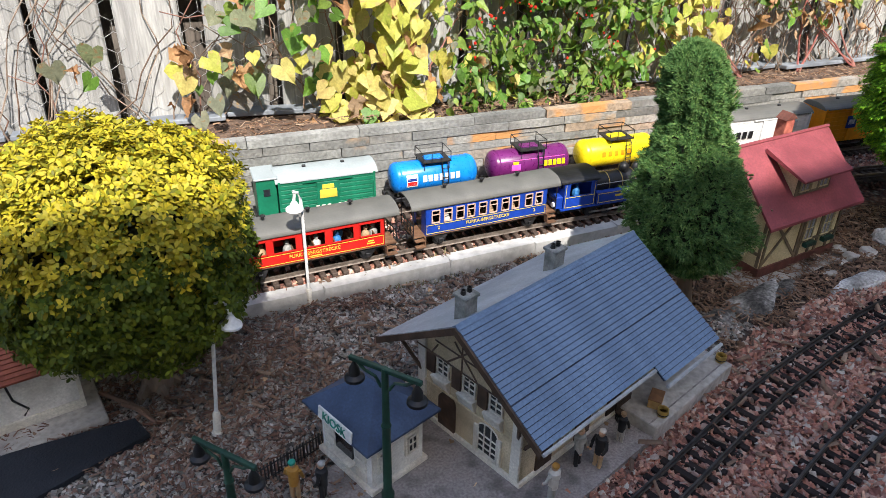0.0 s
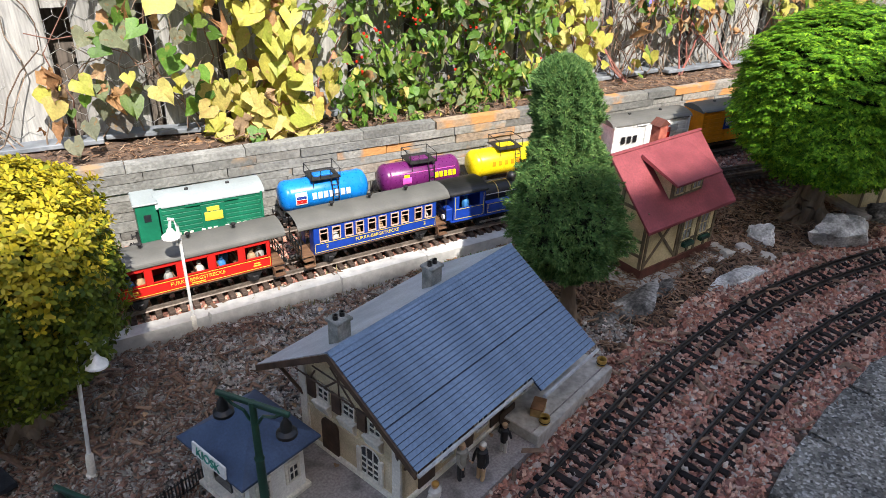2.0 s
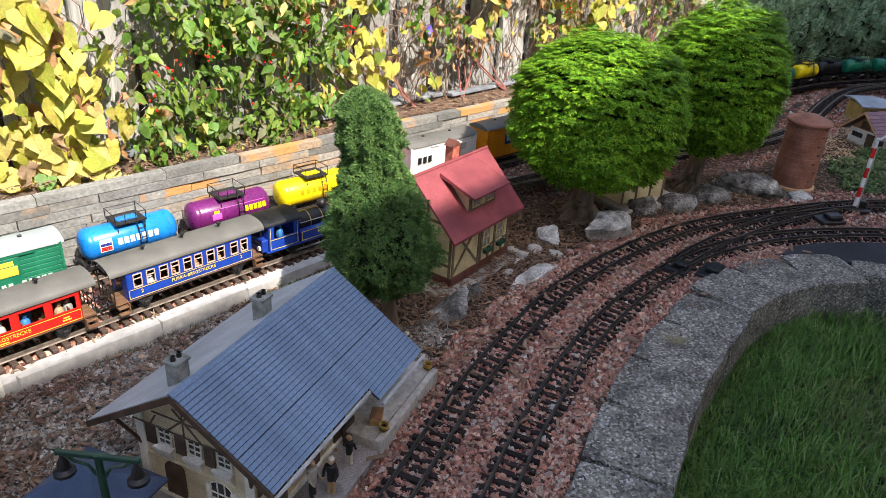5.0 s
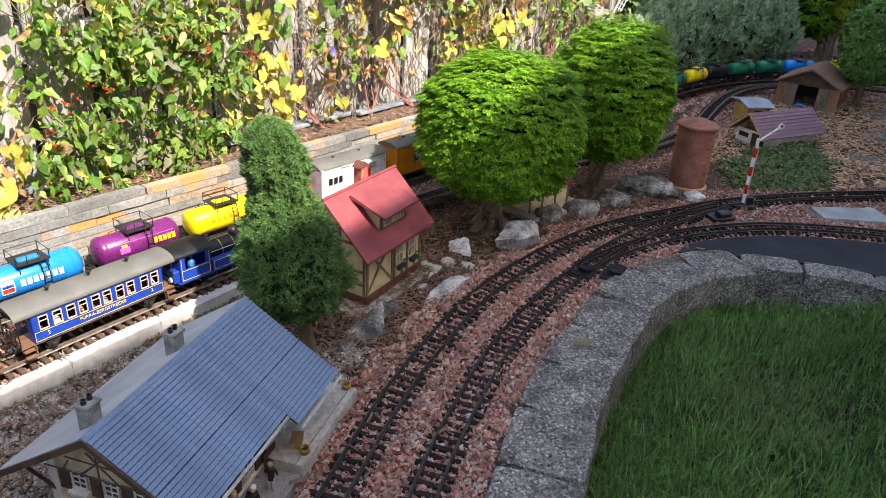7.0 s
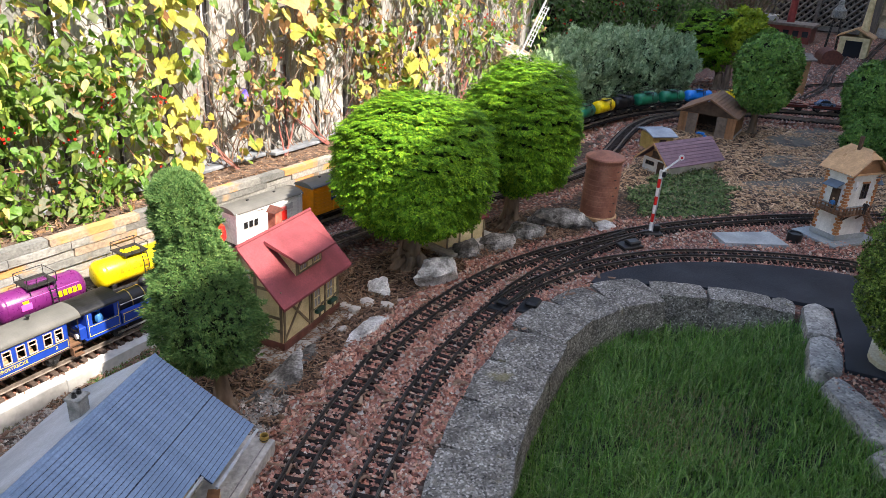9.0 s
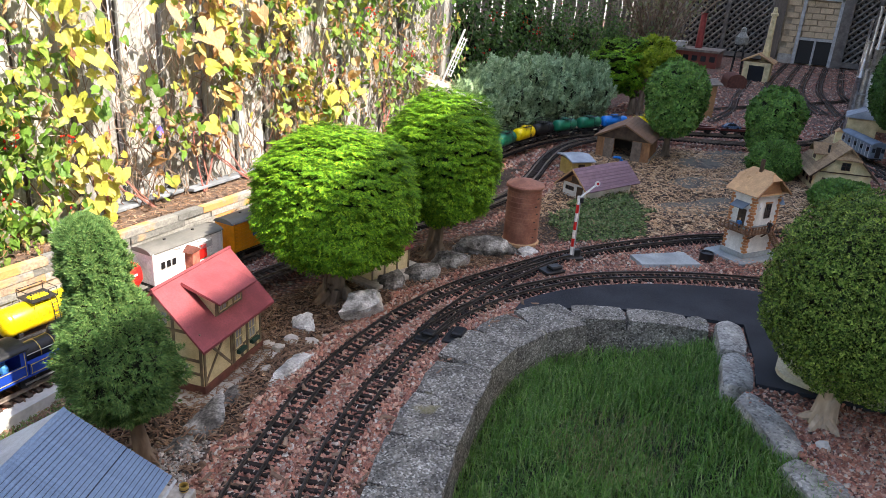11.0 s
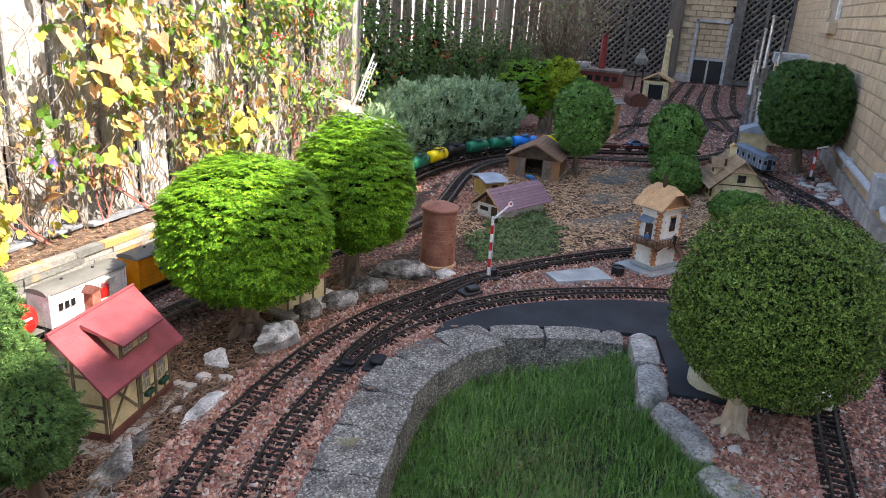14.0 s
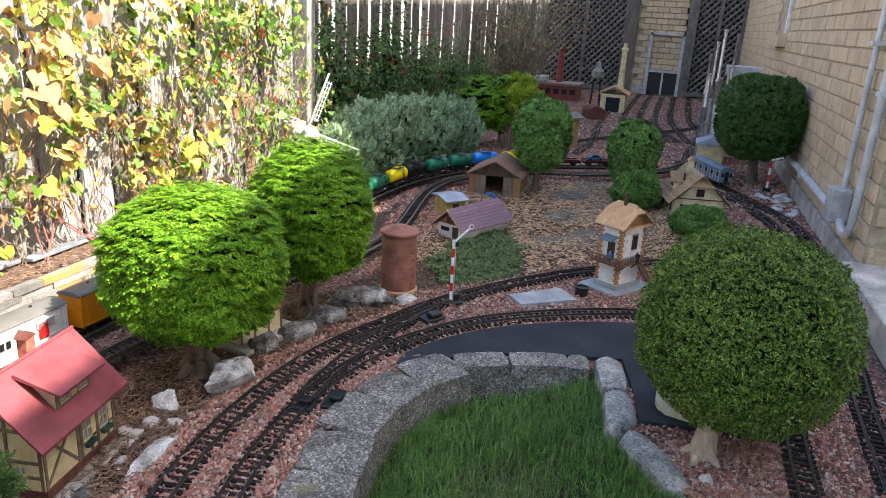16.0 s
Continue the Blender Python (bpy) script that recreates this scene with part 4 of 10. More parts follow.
for y0, y1 in ((0.80, 2.15), (-0.97, -0.22)):
    lat = Mesh()
    H = 3.0
    k = -H
    while k < (y1 - y0):
        for sg in (1, -1):
            pts = []
            for tt in (0, H):
                pts.append((k + tt if sg > 0 else (y1 - y0) - k - tt, tt))
            a, b2 = pts
            # clip to the panel
            t0, t1 = 0.0, 1.0
            da = b2[0] - a[0]
            ta, tb = (0 - a[0]) / da, (y1 - y0 - a[0]) / da
            t0, t1 = max(0, min(ta, tb)), min(1, max(ta, tb))
            if t1 > t0:
                pa = (a[0] + da * t0, H * t0)
                pb = (a[0] + da * t1, H * t1)
                lat.tube([(EX - 0.02 + 0.008 * sg, y0 + pa[0], pa[1] + 0.05), (EX - 0.02 + 0.008 * sg, y0 + pb[0], pb[1] + 0.05)], 0.021, 4)
        k += 0.105
    part("lattice", lat, m_lattice, endw, "diagonal wooden lattice")
    part("post", Mesh().box(EX - 0.03, y0, 0, 0.09, 0.10, 3.1).box(EX - 0.03, y1, 0, 0.09, 0.10, 3.1).box(EX - 0.03, (y0 + y1) / 2, 0, 0.08, 0.05, 3.1).box(EX - 0.03, (y0 + y1) / 2, 0.02, 0.06, y1 - y0, 0.07), m_lattice, endw)
    # dark sheet added behind the lattice so that its holes read as shade
    part("shade_panel", Mesh().box(EX + 0.12, (y0 + y1) / 2, 0, 0.03, y1 - y0, 3.1), m_iron, endw)
part("timber", Mesh().box(EX - 0.06, 0.735, 0, 0.06, 0.17, 3.1), m_greyboard, endw)
part("timber", Mesh().box(EX - 0.06, -0.19, 0, 0.06, 0.14, 3.1), m_lattice, endw)

# ---- model railway tracks ----
_tie = Mesh().box(0, 0, 0, 0.012, 0.080, 0.008, bev=0.0012).box(0, 0.0225, 0.008, 0.010, 0.009, 0.002).box(0, -0.0225, 0.008, 0.010, 0.009, 0.002)
_tie_dark, _tie_sunlit = _tie.data("sleeper", m_tie), _tie.data("sleeper", m_tiesun)


def rail_mesh(C, z, off):
    d = np.gradient(C, axis=0)
    d /= np.linalg.norm(d, axis=1, keepdims=True)
    nrm = np.stack([-d[:, 1], d[:, 0]], 1)
    prof = [(-0.0032, 0), (0.0032, 0), (0.001, 0.0018), (0.001, 0.0058), (0.0017, 0.0066), (0.0017, 0.009), (-0.0017, 0.009), (-0.0017, 0.0066), (-0.001, 0.0058), (-0.001, 0.0018)]
    k = len(prof)
    V = np.concatenate([np.c_[C + nrm * (off + a), np.full(len(C), z + b)][:, None] for a, b in prof], 1).reshape(-1, 3)
    F = [(i * k + j, i * k + (j + 1) % k, (i + 1) * k + (j + 1) % k, (i + 1) * k + j)[::-1] for i in range(len(C) - 1) for j in range(k)]
    m = Mesh()
    m.add([tuple(v) for v in V], F)
    return m


def track(key, label, lo=-9, hi=9, sun=False, ties=True):
    """Rails and sleepers along a curve; sleepers between lo and hi in x are single pieces, the rest is joined."""
    C = CURVES[key]
    z = LEVEL.get(key, 0.0)
    t = thing("railway_track", label, "track", group="garden railway tracks")
    # sun picks the lighter copies, which paint sunlight on the track
    for s in (-0.0225, 0.0225):
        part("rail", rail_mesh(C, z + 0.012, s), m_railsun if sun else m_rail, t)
    rest = Mesh()
    d = np.gradient(C, axis=0)
    for p, q in zip(C, d):
        a = math.degrees(math.atan2(q[1], q[0])) + _r.uniform(-1.5, 1.5)
        m = pose(p[0], p[1], z + 0.0008 + _r.uniform(-0.001, 0.001), 0, 0, a)
        if lo < p[0] < hi:
            piece("sleeper", _tie_sunlit if sun else _tie_dark, t, m)
        else:
            rest.box(0, 0, 0, 0.012, 0.080, 0.008, mat=m)
    if rest.v:
        tagged(part("sleeper_run", rest, m_tie, t), kind="stuff")
    return t


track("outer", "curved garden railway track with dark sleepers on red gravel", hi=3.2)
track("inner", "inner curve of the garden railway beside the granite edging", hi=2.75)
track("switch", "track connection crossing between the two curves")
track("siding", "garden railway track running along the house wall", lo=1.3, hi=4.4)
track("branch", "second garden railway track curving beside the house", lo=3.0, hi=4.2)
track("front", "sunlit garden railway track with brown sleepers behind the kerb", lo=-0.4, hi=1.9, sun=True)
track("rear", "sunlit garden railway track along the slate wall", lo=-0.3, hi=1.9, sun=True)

# switch drives
for i, (x, y, rz) in enumerate(((1.655, 0.628, 8), (2.30, 0.575, -32), (1.60, 0.695, 5))):
    t = thing("switch_drive", "black plastic point motor box beside the rails", "point motor", pose(x, y, 0.004, 0, 0, rz), "point motors")
    part("base", Mesh().box(0, 0, 0, 0.085 if i < 2 else 0.05, 0.06, 0.012, bev=0.003), m_black, t)
    part("cover", Mesh().box(0.01, -0.004, 0.012, 0.05 if i < 2 else 0.03, 0.036, 0.014, bev=0.004), m_black, t)

# yard tracks at the far end, too small to part
_far, _tie2 = Mesh(), Mesh()
_lines = [[(7.3, y0 * 0.5 - 0.2), (8.2, y0 * 0.9), (9.4, y1), (12.4, y1)] for y0, y1 in ((-0.45, -0.30), (-0.2, -0.08), (0.02, 0.10), (0.22, 0.28), (0.42, 0.46))]
_lines += [[(6.2, 0.9), (7.0, 0.5), (7.8, 0.0), (8.6, -0.4), (9.6, -0.62)], [(6.0, 0.6), (6.8, 0.55), (7.8, 0.62), (9.4, 0.68)], [(5.9, -0.28), (6.8, -0.3), (8.0, -0.42), (12.3, -0.6)], [(5.6, 0.35), (6.3, 0.1), (7.2, -0.05), (8.2, 0.05)]]
for P in _lines:
    C = spline(P, 0.045)
    for s in (-0.0225, 0.0225):
        m = rail_mesh(C, 0.010, s)
        _far.add(m.v, m.f)
    for p, q in zip(C, np.gradient(C, axis=0)):
        _tie2.box(p[0], p[1], 0.0, 0.014, 0.076, 0.007, rz=math.degrees(math.atan2(q[1], q[0])))
tagged(new("yard_sleepers", _tie2.data("yard_sleepers", m_tiesun)), "brown sleepers of the yard tracks half sunk in gravel", "track", kind="stuff")
tagged(new("yard_tracks", _far.data("yard_tracks", m_rail)), "dark rails of the yard fan on red gravel", "track", kind="stuff")

# ---- loose ground: gravel, chips, grass ----
STONE_V = np.array([(1, 0.55, -0.45), (-0.85, 0.75, -0.5), (-1, -0.6, -0.45), (0.8, -0.75, -0.5), (0.45, 0.1, 0.55), (-0.5, -0.05, 0.65)], float)
STONE_F = np.array([(0, 4, 3), (1, 2, 5), (0, 1, 5), (0, 5, 4), (2, 3, 4), (2, 4, 5)])


FELT = np.array([(-0.40, 0.925), (-0.181, 0.950), (-0.160, 0.908), (-0.32, 0.820), (-0.42, 0.82)])


def pebbles(name, P, z, size, mat, label, flat=0.6, seed=1):
    rng = np.random.default_rng(seed)
    n = len(P)
    C = unit(np.c_[rng.normal(size=(n, 2)) * 0.38, np.ones(n)])
    A = unit(np.cross(C, rng.normal(size=(n, 3))))
    B = np.cross(C, A)
    s = np.asarray(size)
    A, B, C = A * rng.uniform(0.9, 1.45, (n, 1)), B * rng.uniform(0.7, 1.1, (n, 1)), C * rng.uniform(0.7, 1.25, (n, 1))
    V, F = spread(STONE_V, STONE_F, np.c_[P, z], A, B, C, s)
    V = V + (rng.normal(size=V.shape) * np.repeat(s, len(STONE_V))[:, None] * 0.22)
    return tagged(cloud(name, V, F, mat), label, "gravel", kind="stuff")


def sow(n, x0, x1, y0, y1, seed):
    rng = np.random.default_rng(seed)
    return np.stack([rng.uniform(x0, x1, n), rng.uniform(y0, y1, n)], 1)


_P = np.vstack([sow(66000, 0.1, 3.4, -0.85, 1.0, 11), sow(42000, 0.35, 2.0, 0.30, 0.95, 12), sow(30000, 3.2, 6.4, -0.95, 1.4, 15)])
_Z = zones(_P)
_keep = (_Z[:, 0] > 0.5) & (_Z[:, 2] < 0.5) & ~inside(_P, FELT_ALL)
_ring = np.sqrt(((_P[:, None, :] - RING[::6][None]) ** 2).sum(2)).min(1)
_keep &= _ring > 0.085
_P = _P[_keep]
_rg = np.random.default_rng(5)
pebbles("red_gravel", _P, height(_P) + _rg.uniform(-0.001, 0.008, len(_P)), (0.0026 + 0.0037 * _rg.uniform(0, 1, len(_P)) ** 1.6) * np.where(_P[:, 0] > 3.2, 1.9, 1.0), m_ballast, "crushed red stone ballast round the tracks", seed=21)
_P = sow(10000, 6.3, 12.4, -0.75, 1.15, 17)
_P = _P[near_curve(_P, ["front", "rear"]) > 0.06]
pebbles("red_gravel", _P, height(_P) - 0.004 + _rg.uniform(0, 0.006, len(_P)), _rg.uniform(0.006, 0.014, len(_P)), m_ballast, "coarse red stone ballast between the yard tracks", seed=25)
_P = sow(26000, -1.0, 2.0, 1.2, 1.56, 13)
_P = _P[_P[:, 1] > 1.202 + 0.086 * np.clip(_P[:, 0], -1.5, 1.0)]
pebbles("track_bed_gravel", _P, height(_P) + _rg.uniform(0.0, 0.005, len(_P)), _rg.uniform(0.003, 0.0066, len(_P)), m_ballast, "sunlit salmon-red ballast on the raised track bed", seed=22)
_P = sow(80000, -0.6, 0.95, 0.45, 1.30, 14)
_Z = zones(_P)
_l = np.stack([(_P[:, 0] - 0.2895) * 0.9205 + (_P[:, 1] - 0.732) * 0.3907, -(_P[:, 0] - 0.2895) * 0.3907 + (_P[:, 1] - 0.732) * 0.9205], 1)
_pave = (_l[:, 0] > -0.21) & (_l[:, 0] < 0.47) & (_l[:, 1] > -0.185) & (_l[:, 1] < 0.12)
_P = _P[(_Z[:, 1] > 0.3) & (_Z[:, 0] < 0.4) & ~_pave & ~inside(_P, FELT)]
pebbles("grey_gravel", _P, height(_P) + _rg.uniform(-0.001, 0.006, len(_P)), 0.0018 + 0.0034 * _rg.uniform(0, 1, len(_P)) ** 1.5, m_pebble, "mixed grey and tan pea gravel", seed=23)
_P = sow(6500, 1.45, 2.0, -0.62, -0.2, 16)
_P = _P[(zones(_P)[:, 1] > 0.3) & ~inside(_P, FELT_ALL) & ~inside(_P, LAWN)]
pebbles("grey_gravel", _P, height(_P) + 0.002, _rg.uniform(0.003, 0.0075, len(_P)), m_ballast, "mixed reddish stones round the shrub's foot", seed=24)

# bark chips and twigs
CH_V = np.array([(-1, -0.16, -0.05), (1, -0.1, -0.05), (0.9, 0.14, -0.05), (-0.8, 0.16, -0.05), (-0.9, -0.12, 0.06), (0.95, -0.06, 0.05), (0.8, 0.1, 0.06), (-0.75, 0.12, 0.05)])
CH_F = np.array([(4, 5, 6, 7), (0, 1, 5, 4), (1, 2, 6, 5), (2, 3, 7, 6), (3, 0, 4, 7)])


def chips(P, size, mat, name, label, seed, lift=0.004):
    rng = np.random.default_rng(seed)
    n = len(P)
    a = rng.uniform(0, 2 * math.pi, n)
    X = unit(np.stack([np.cos(a), np.sin(a), rng.normal(size=n) * 0.22], 1))
    Y = unit(np.cross(np.tile([0, 0, 1.0], (n, 1)) + rng.normal(size=(n, 3)) * 0.3, X))
    V, F = spread(CH_V, CH_F, np.c_[P, height(P) + lift + rng.uniform(0, 0.006, n)], X, Y * rng.uniform(0.7, 1.9, (n, 1)), np.cross(X, Y), size)
    return tagged(cloud(name, V, F, mat), label, "bark mulch", kind="stuff")


_P = np.vstack([sow(36000, -0.5, 2.3, 0.75, 1.3, 31), sow(34000, 2.2, 5.2, -0.4, 1.1, 32)])
_Z = zones(_P)
_P = _P[(_Z[:, 0] < 0.5) & (_Z[:, 1] < 0.40 + 0.3 * wob(_P, 9)) & (_Z[:, 3] < 0.3)]
_P = _P[~inside(_P, FELT)]
_w = _P[:, 0] < 2.9 + 0.25 * wob(_P, 7)
_sz = _rg.uniform(0.003, 0.0098, len(_P))
chips(_P[_w], _sz[_w], m_chip, "bark_chips", "brown bark chips and shreds covering the bed", 41)
chips(_P[~_w], _sz[~_w] * 1.6, m_straw, "bark_chips", "straw-coloured bark chips between the flagstones", 44)
_P = sow(11000, -0.5, 0.62, 0.70, 1.22, 35)
_P = _P[(zones(_P)[:, 0] < 0.4) & (wob(_P, 8, 5) + 0.8 * (_P[:, 1] - 0.98) - 1.6 * _P[:, 0] > -0.16) & ~inside(_P, FELT)]
chips(_P, 0.003 + 0.0068 * _rg.uniform(0, 1, len(_P)) ** 2.2, m_redchip, "bark_chips", "reddish bark shreds strewn over the grey gravel", 45, 0.006)
_P = sow(2600, -0.15, 1.6, 0.9, 1.28, 33)
_P = _P[zones(_P)[:, 0] < 0.6]
chips(_P, _rg.uniform(0.005, 0.014, len(_P)), m_twig, "dry_twigs", "dry pale twigs and needles on the bark", 42, 0.008)
_P = sow(260, 0.5, 2.0, 0.5, 0.95, 34)
_P = _P[near_curve(_P, ["outer", "inner"]) < 0.12]
chips(_P, _rg.uniform(0.008, 0.02, len(_P)), m_twig, "dry_twigs", "dry needles fallen between the rails", 43, 0.012)

# lawn
_P = np.vstack([sow(190000, 0.2, 2.3, -0.75, 0.6, 51)])
_P = _P[inside(_P, LAWN)]
_d = np.sqrt(((_P[:, None, :] - RING[::8][None]) ** 2).sum(2)).min(1)
_P = _P[(_d > 0.07) & (np.random.default_rng(8).uniform(size=len(_P)) < 0.72 + 0.45 * wob(_P, 13, 2))]


def blades(P, mat, name, label, hgt, seed, width=0.0017, base=None):
    rng = np.random.default_rng(seed)
    n = len(P)
    a = rng.uniform(0, 2 * math.pi, n) + 2.0 * wob(P, 9)
    lean = rng.uniform(0.25, 1.0, n)
    side = np.stack([np.cos(a), np.sin(a), np.zeros(n)], 1)
    fwd = np.stack([-np.sin(a), np.cos(a), np.zeros(n)], 1)
    h = hgt * rng.uniform(0.6, 1.25, n) * (1 + 0.25 * wob(P, 6, 4))
    b = np.c_[P, height(P) - 0.004 if base is None else base]
    upv = np.array([0, 0, 1.0])
    p1 = b + upv * (h * 0.55)[:, None] + fwd * (h * lean * 0.22)[:, None]
    p2 = b + upv * (h * (1 - 0.3 * lean))[:, None] + fwd * (h * lean * 0.75)[:, None]
    w = width * rng.uniform(0.7, 1.4, (n, 1))
    V = np.stack([b - side * w, b + side * w, p1 + side * w * 0.8, p1 - side * w * 0.8, p2 + side * w * 0.25, p2 - side * w * 0.25], 1).reshape(-1, 3)
    F = (np.array([(0, 1, 2, 3), (3, 2, 4, 5)])[None] + (np.arange(n) * 6)[:, None, None]).reshape(-1, 4)
    return tagged(cloud(name, V, F, mat), label, "grass", kind="stuff")


_dry = (np.hypot(_P[:, 0] - 1.55, _P[:, 1] - 0.12) < 0.16) & (np.random.default_rng(9).uniform(size=len(_P)) < 0.35)
blades(_P[~_dry], m_grass, "lawn_grass", "uneven green lawn grass inside the block edging", 0.046, 61, 0.00105)
blades(_P[_dry], m_drygrass, "dry_grass", "dry patch of pale grass in the lawn", 0.038, 62, 0.0010)
_P = sow(2600, 0.62, 1.0, 1.1, 1.24, 52)
_P = _P[(np.hypot((_P[:, 0] - 0.8) / 1.8, _P[:, 1] - 1.20) < 0.06 + 0.03 * wob(_P, 20))]
blades(_P, m_grass, "grass_tuft", "small tuft of green grass along the kerb", 0.022, 63, 0.0014)
_P = sow(5000, -0.4, 0.75, 1.1, 1.26, 53)
_P = _P[(np.abs(_P[:, 1] - (1.185 + 0.09 * _P[:, 0])) < 0.022 + 0.015 * wob(_P, 16)) & (wob(_P, 11, 1) > 0.05)]
blades(_P, m_drygrass, "grass_tuft", "thin dry grass along the foot of the kerb", 0.02, 64, 0.0013)

# moss and creeping plants round the small house
MO_V = np.array([(0, 0, 0), (0.5, 0.5, 0.12), (0, 1, 0.0), (-0.5, 0.5, 0.12)])
MO_F = np.array([(0, 1, 2, 3)])
_P = sow(26000, 2.5, 3.6, 0.25, 0.95, 54)
_P = _P[zones(_P)[:, 3] > 0.4]
_rm = np.random.default_rng(77)
_nz = unit(np.c_[_rm.normal(size=(len(_P), 2)) * 0.6, np.ones(len(_P))])
_X, _Y, _Zv = frames(_nz, np.tile([0.0, 0.0, 0.0], (len(_P), 1)), _rm, 1.0)
_V, _F = spread(MO_V, MO_F, np.c_[_P, height(_P) + _rm.uniform(0.002, 0.022, len(_P)) * (1 + 0.6 * wob(_P, 12))], _X, _Y, _Zv, _rm.uniform(0.006, 0.013, len(_P)))
tagged(cloud("creeping_plants", _V, _F, m_moss), "low green creeping plants spreading over the bark", "ground cover", kind="stuff")

# rocks along the outer track
for i, (x, y, sx, sy, sz, rz, mat) in enumerate((
        (1.655, 0.94, 0.165, 0.095, 0.135, -5, m_rockwhite), (1.86, 0.975, 0.14, 0.11, 0.075, -40, m_rock), (1.985, 0.945, 0.14, 0.10, 0.085, -45, m_rock), (2.145, 0.90, 0.17, 0.12, 0.095, -55, m_rock),
        (2.335, 0.86, 0.25, 0.13, 0.115, -52, m_rock), (2.43, 0.72, 0.11, 0.08, 0.05, -40, m_rockwhite), (1.465, 1.03, 0.08, 0.09, 0.062, 10, m_rockwhite),
        (1.275, 0.908, 0.20, 0.055, 0.045, 5, m_rockwhite), (1.0, 0.925, 0.20, 0.085, 0.05, 32, m_rock), (0.90, 0.905, 0.09, 0.06, 0.028, 10, m_rock),
        (1.095, 0.945, 0.09, 0.05, 0.04, 30, m_rock))):
    boulder(x, y, -0.012, sx, sy, sz, i + 1, mat, rz, "pale rough limestone boulder beside the track" if mat is m_rockwhite else "")
for i, (x, y, s) in enumerate(((1.388, 1.005, 0.043), (1.32, 1.0, 0.042), (1.402, 0.942, 0.042), (1.23, 0.96, 0.03), (1.292, 0.991, 0.034), (1.333, 1.041, 0.034), (1.68, -0.33, 0.034))):
    boulder(x, y, -0.003, s * 1.2, s, s * 0.7, 40 + i, m_cobble, i * 50, "smooth rounded pale stone among the bark chips", "round_stone", "stone", "round stones by the house")

# ---- shrubs and trees ----
LEAF_V = np.array([(0, 0, 0), (0.34, 0.3, 0.07), (0.3, 0.68, 0.06), (0, 1, -0.05), (-0.3, 0.68, 0.06), (-0.34, 0.3, 0.07), (0, 0.5, -0.02)])


def frond_form(pairs=5):
    """A flat feathery spray: slim side shoots in pairs along a stalk that bends down, and a tip."""
    v, f = [], []
    for i in range(pairs):
        t = 0.08 + 0.70 * i / (pairs - 1)
        l = 0.56 * (1 - 0.5 * t)
        for sg in (-1, 1):
            a = sg * (0.95 - 0.35 * t)
            d, w = np.array([math.sin(a), math.cos(a), 0]), np.array([math.cos(a), -math.sin(a), 0]) * 0.11
            b = np.array([0, t, 0.10 * math.sin(t * 2.6)])
            o = len(v)
            v += [b - w * 0.9, b + w * 0.9 + d * l * 0.15, b + d * l + [0, 0, -0.05]]
            f.append((o, o + 1, o + 2))
    o = len(v)
    v += [np.array([-0.09, 0.25, 0.05]), np.array([0.09, 0.25, 0.05]), np.array([0, 1.06, 0.0])]
    f.append((o, o + 1, o + 2))
    return np.array(v), np.array(f)


FROND = frond_form(3)
PLUME = frond_form(4)
TUFT_V, TUFT_F = [], []
for _k in range(7):
    _a = _k * 2.4
    _t = 0.15 + 1.15 * (_k % 4) / 3
    _d = np.array([math.cos(_a) * _t, math.sin(_a) * _t, 1.0])
    _d /= np.linalg.norm(_d)
    _sd = np.array([-math.sin(_a), math.cos(_a), 0]) * 0.10
    _o2 = len(TUFT_V)
    TUFT_V += [-_sd, _sd, _d]
    TUFT_F.append((_o2, _o2 + 1, _o2 + 2))
TUFT = (np.array(TUFT_V), np.array(TUFT_F))


def lumps(D, seed, amp, freq):
    """Radius factor over directions D."""
    s = seed * 1.3
    x, y, z = (D * freq).T
    return 1 + amp * (np.sin(x * 2.1 + 1.7 * np.sin(y * 1.3 + s) + s) + np.sin(y * 2.7 + 1.3 * np.sin(z * 1.7 + s)) + np.sin(z * 2.3 + 1.9 * np.sin(x * 1.1 - s))) / 3


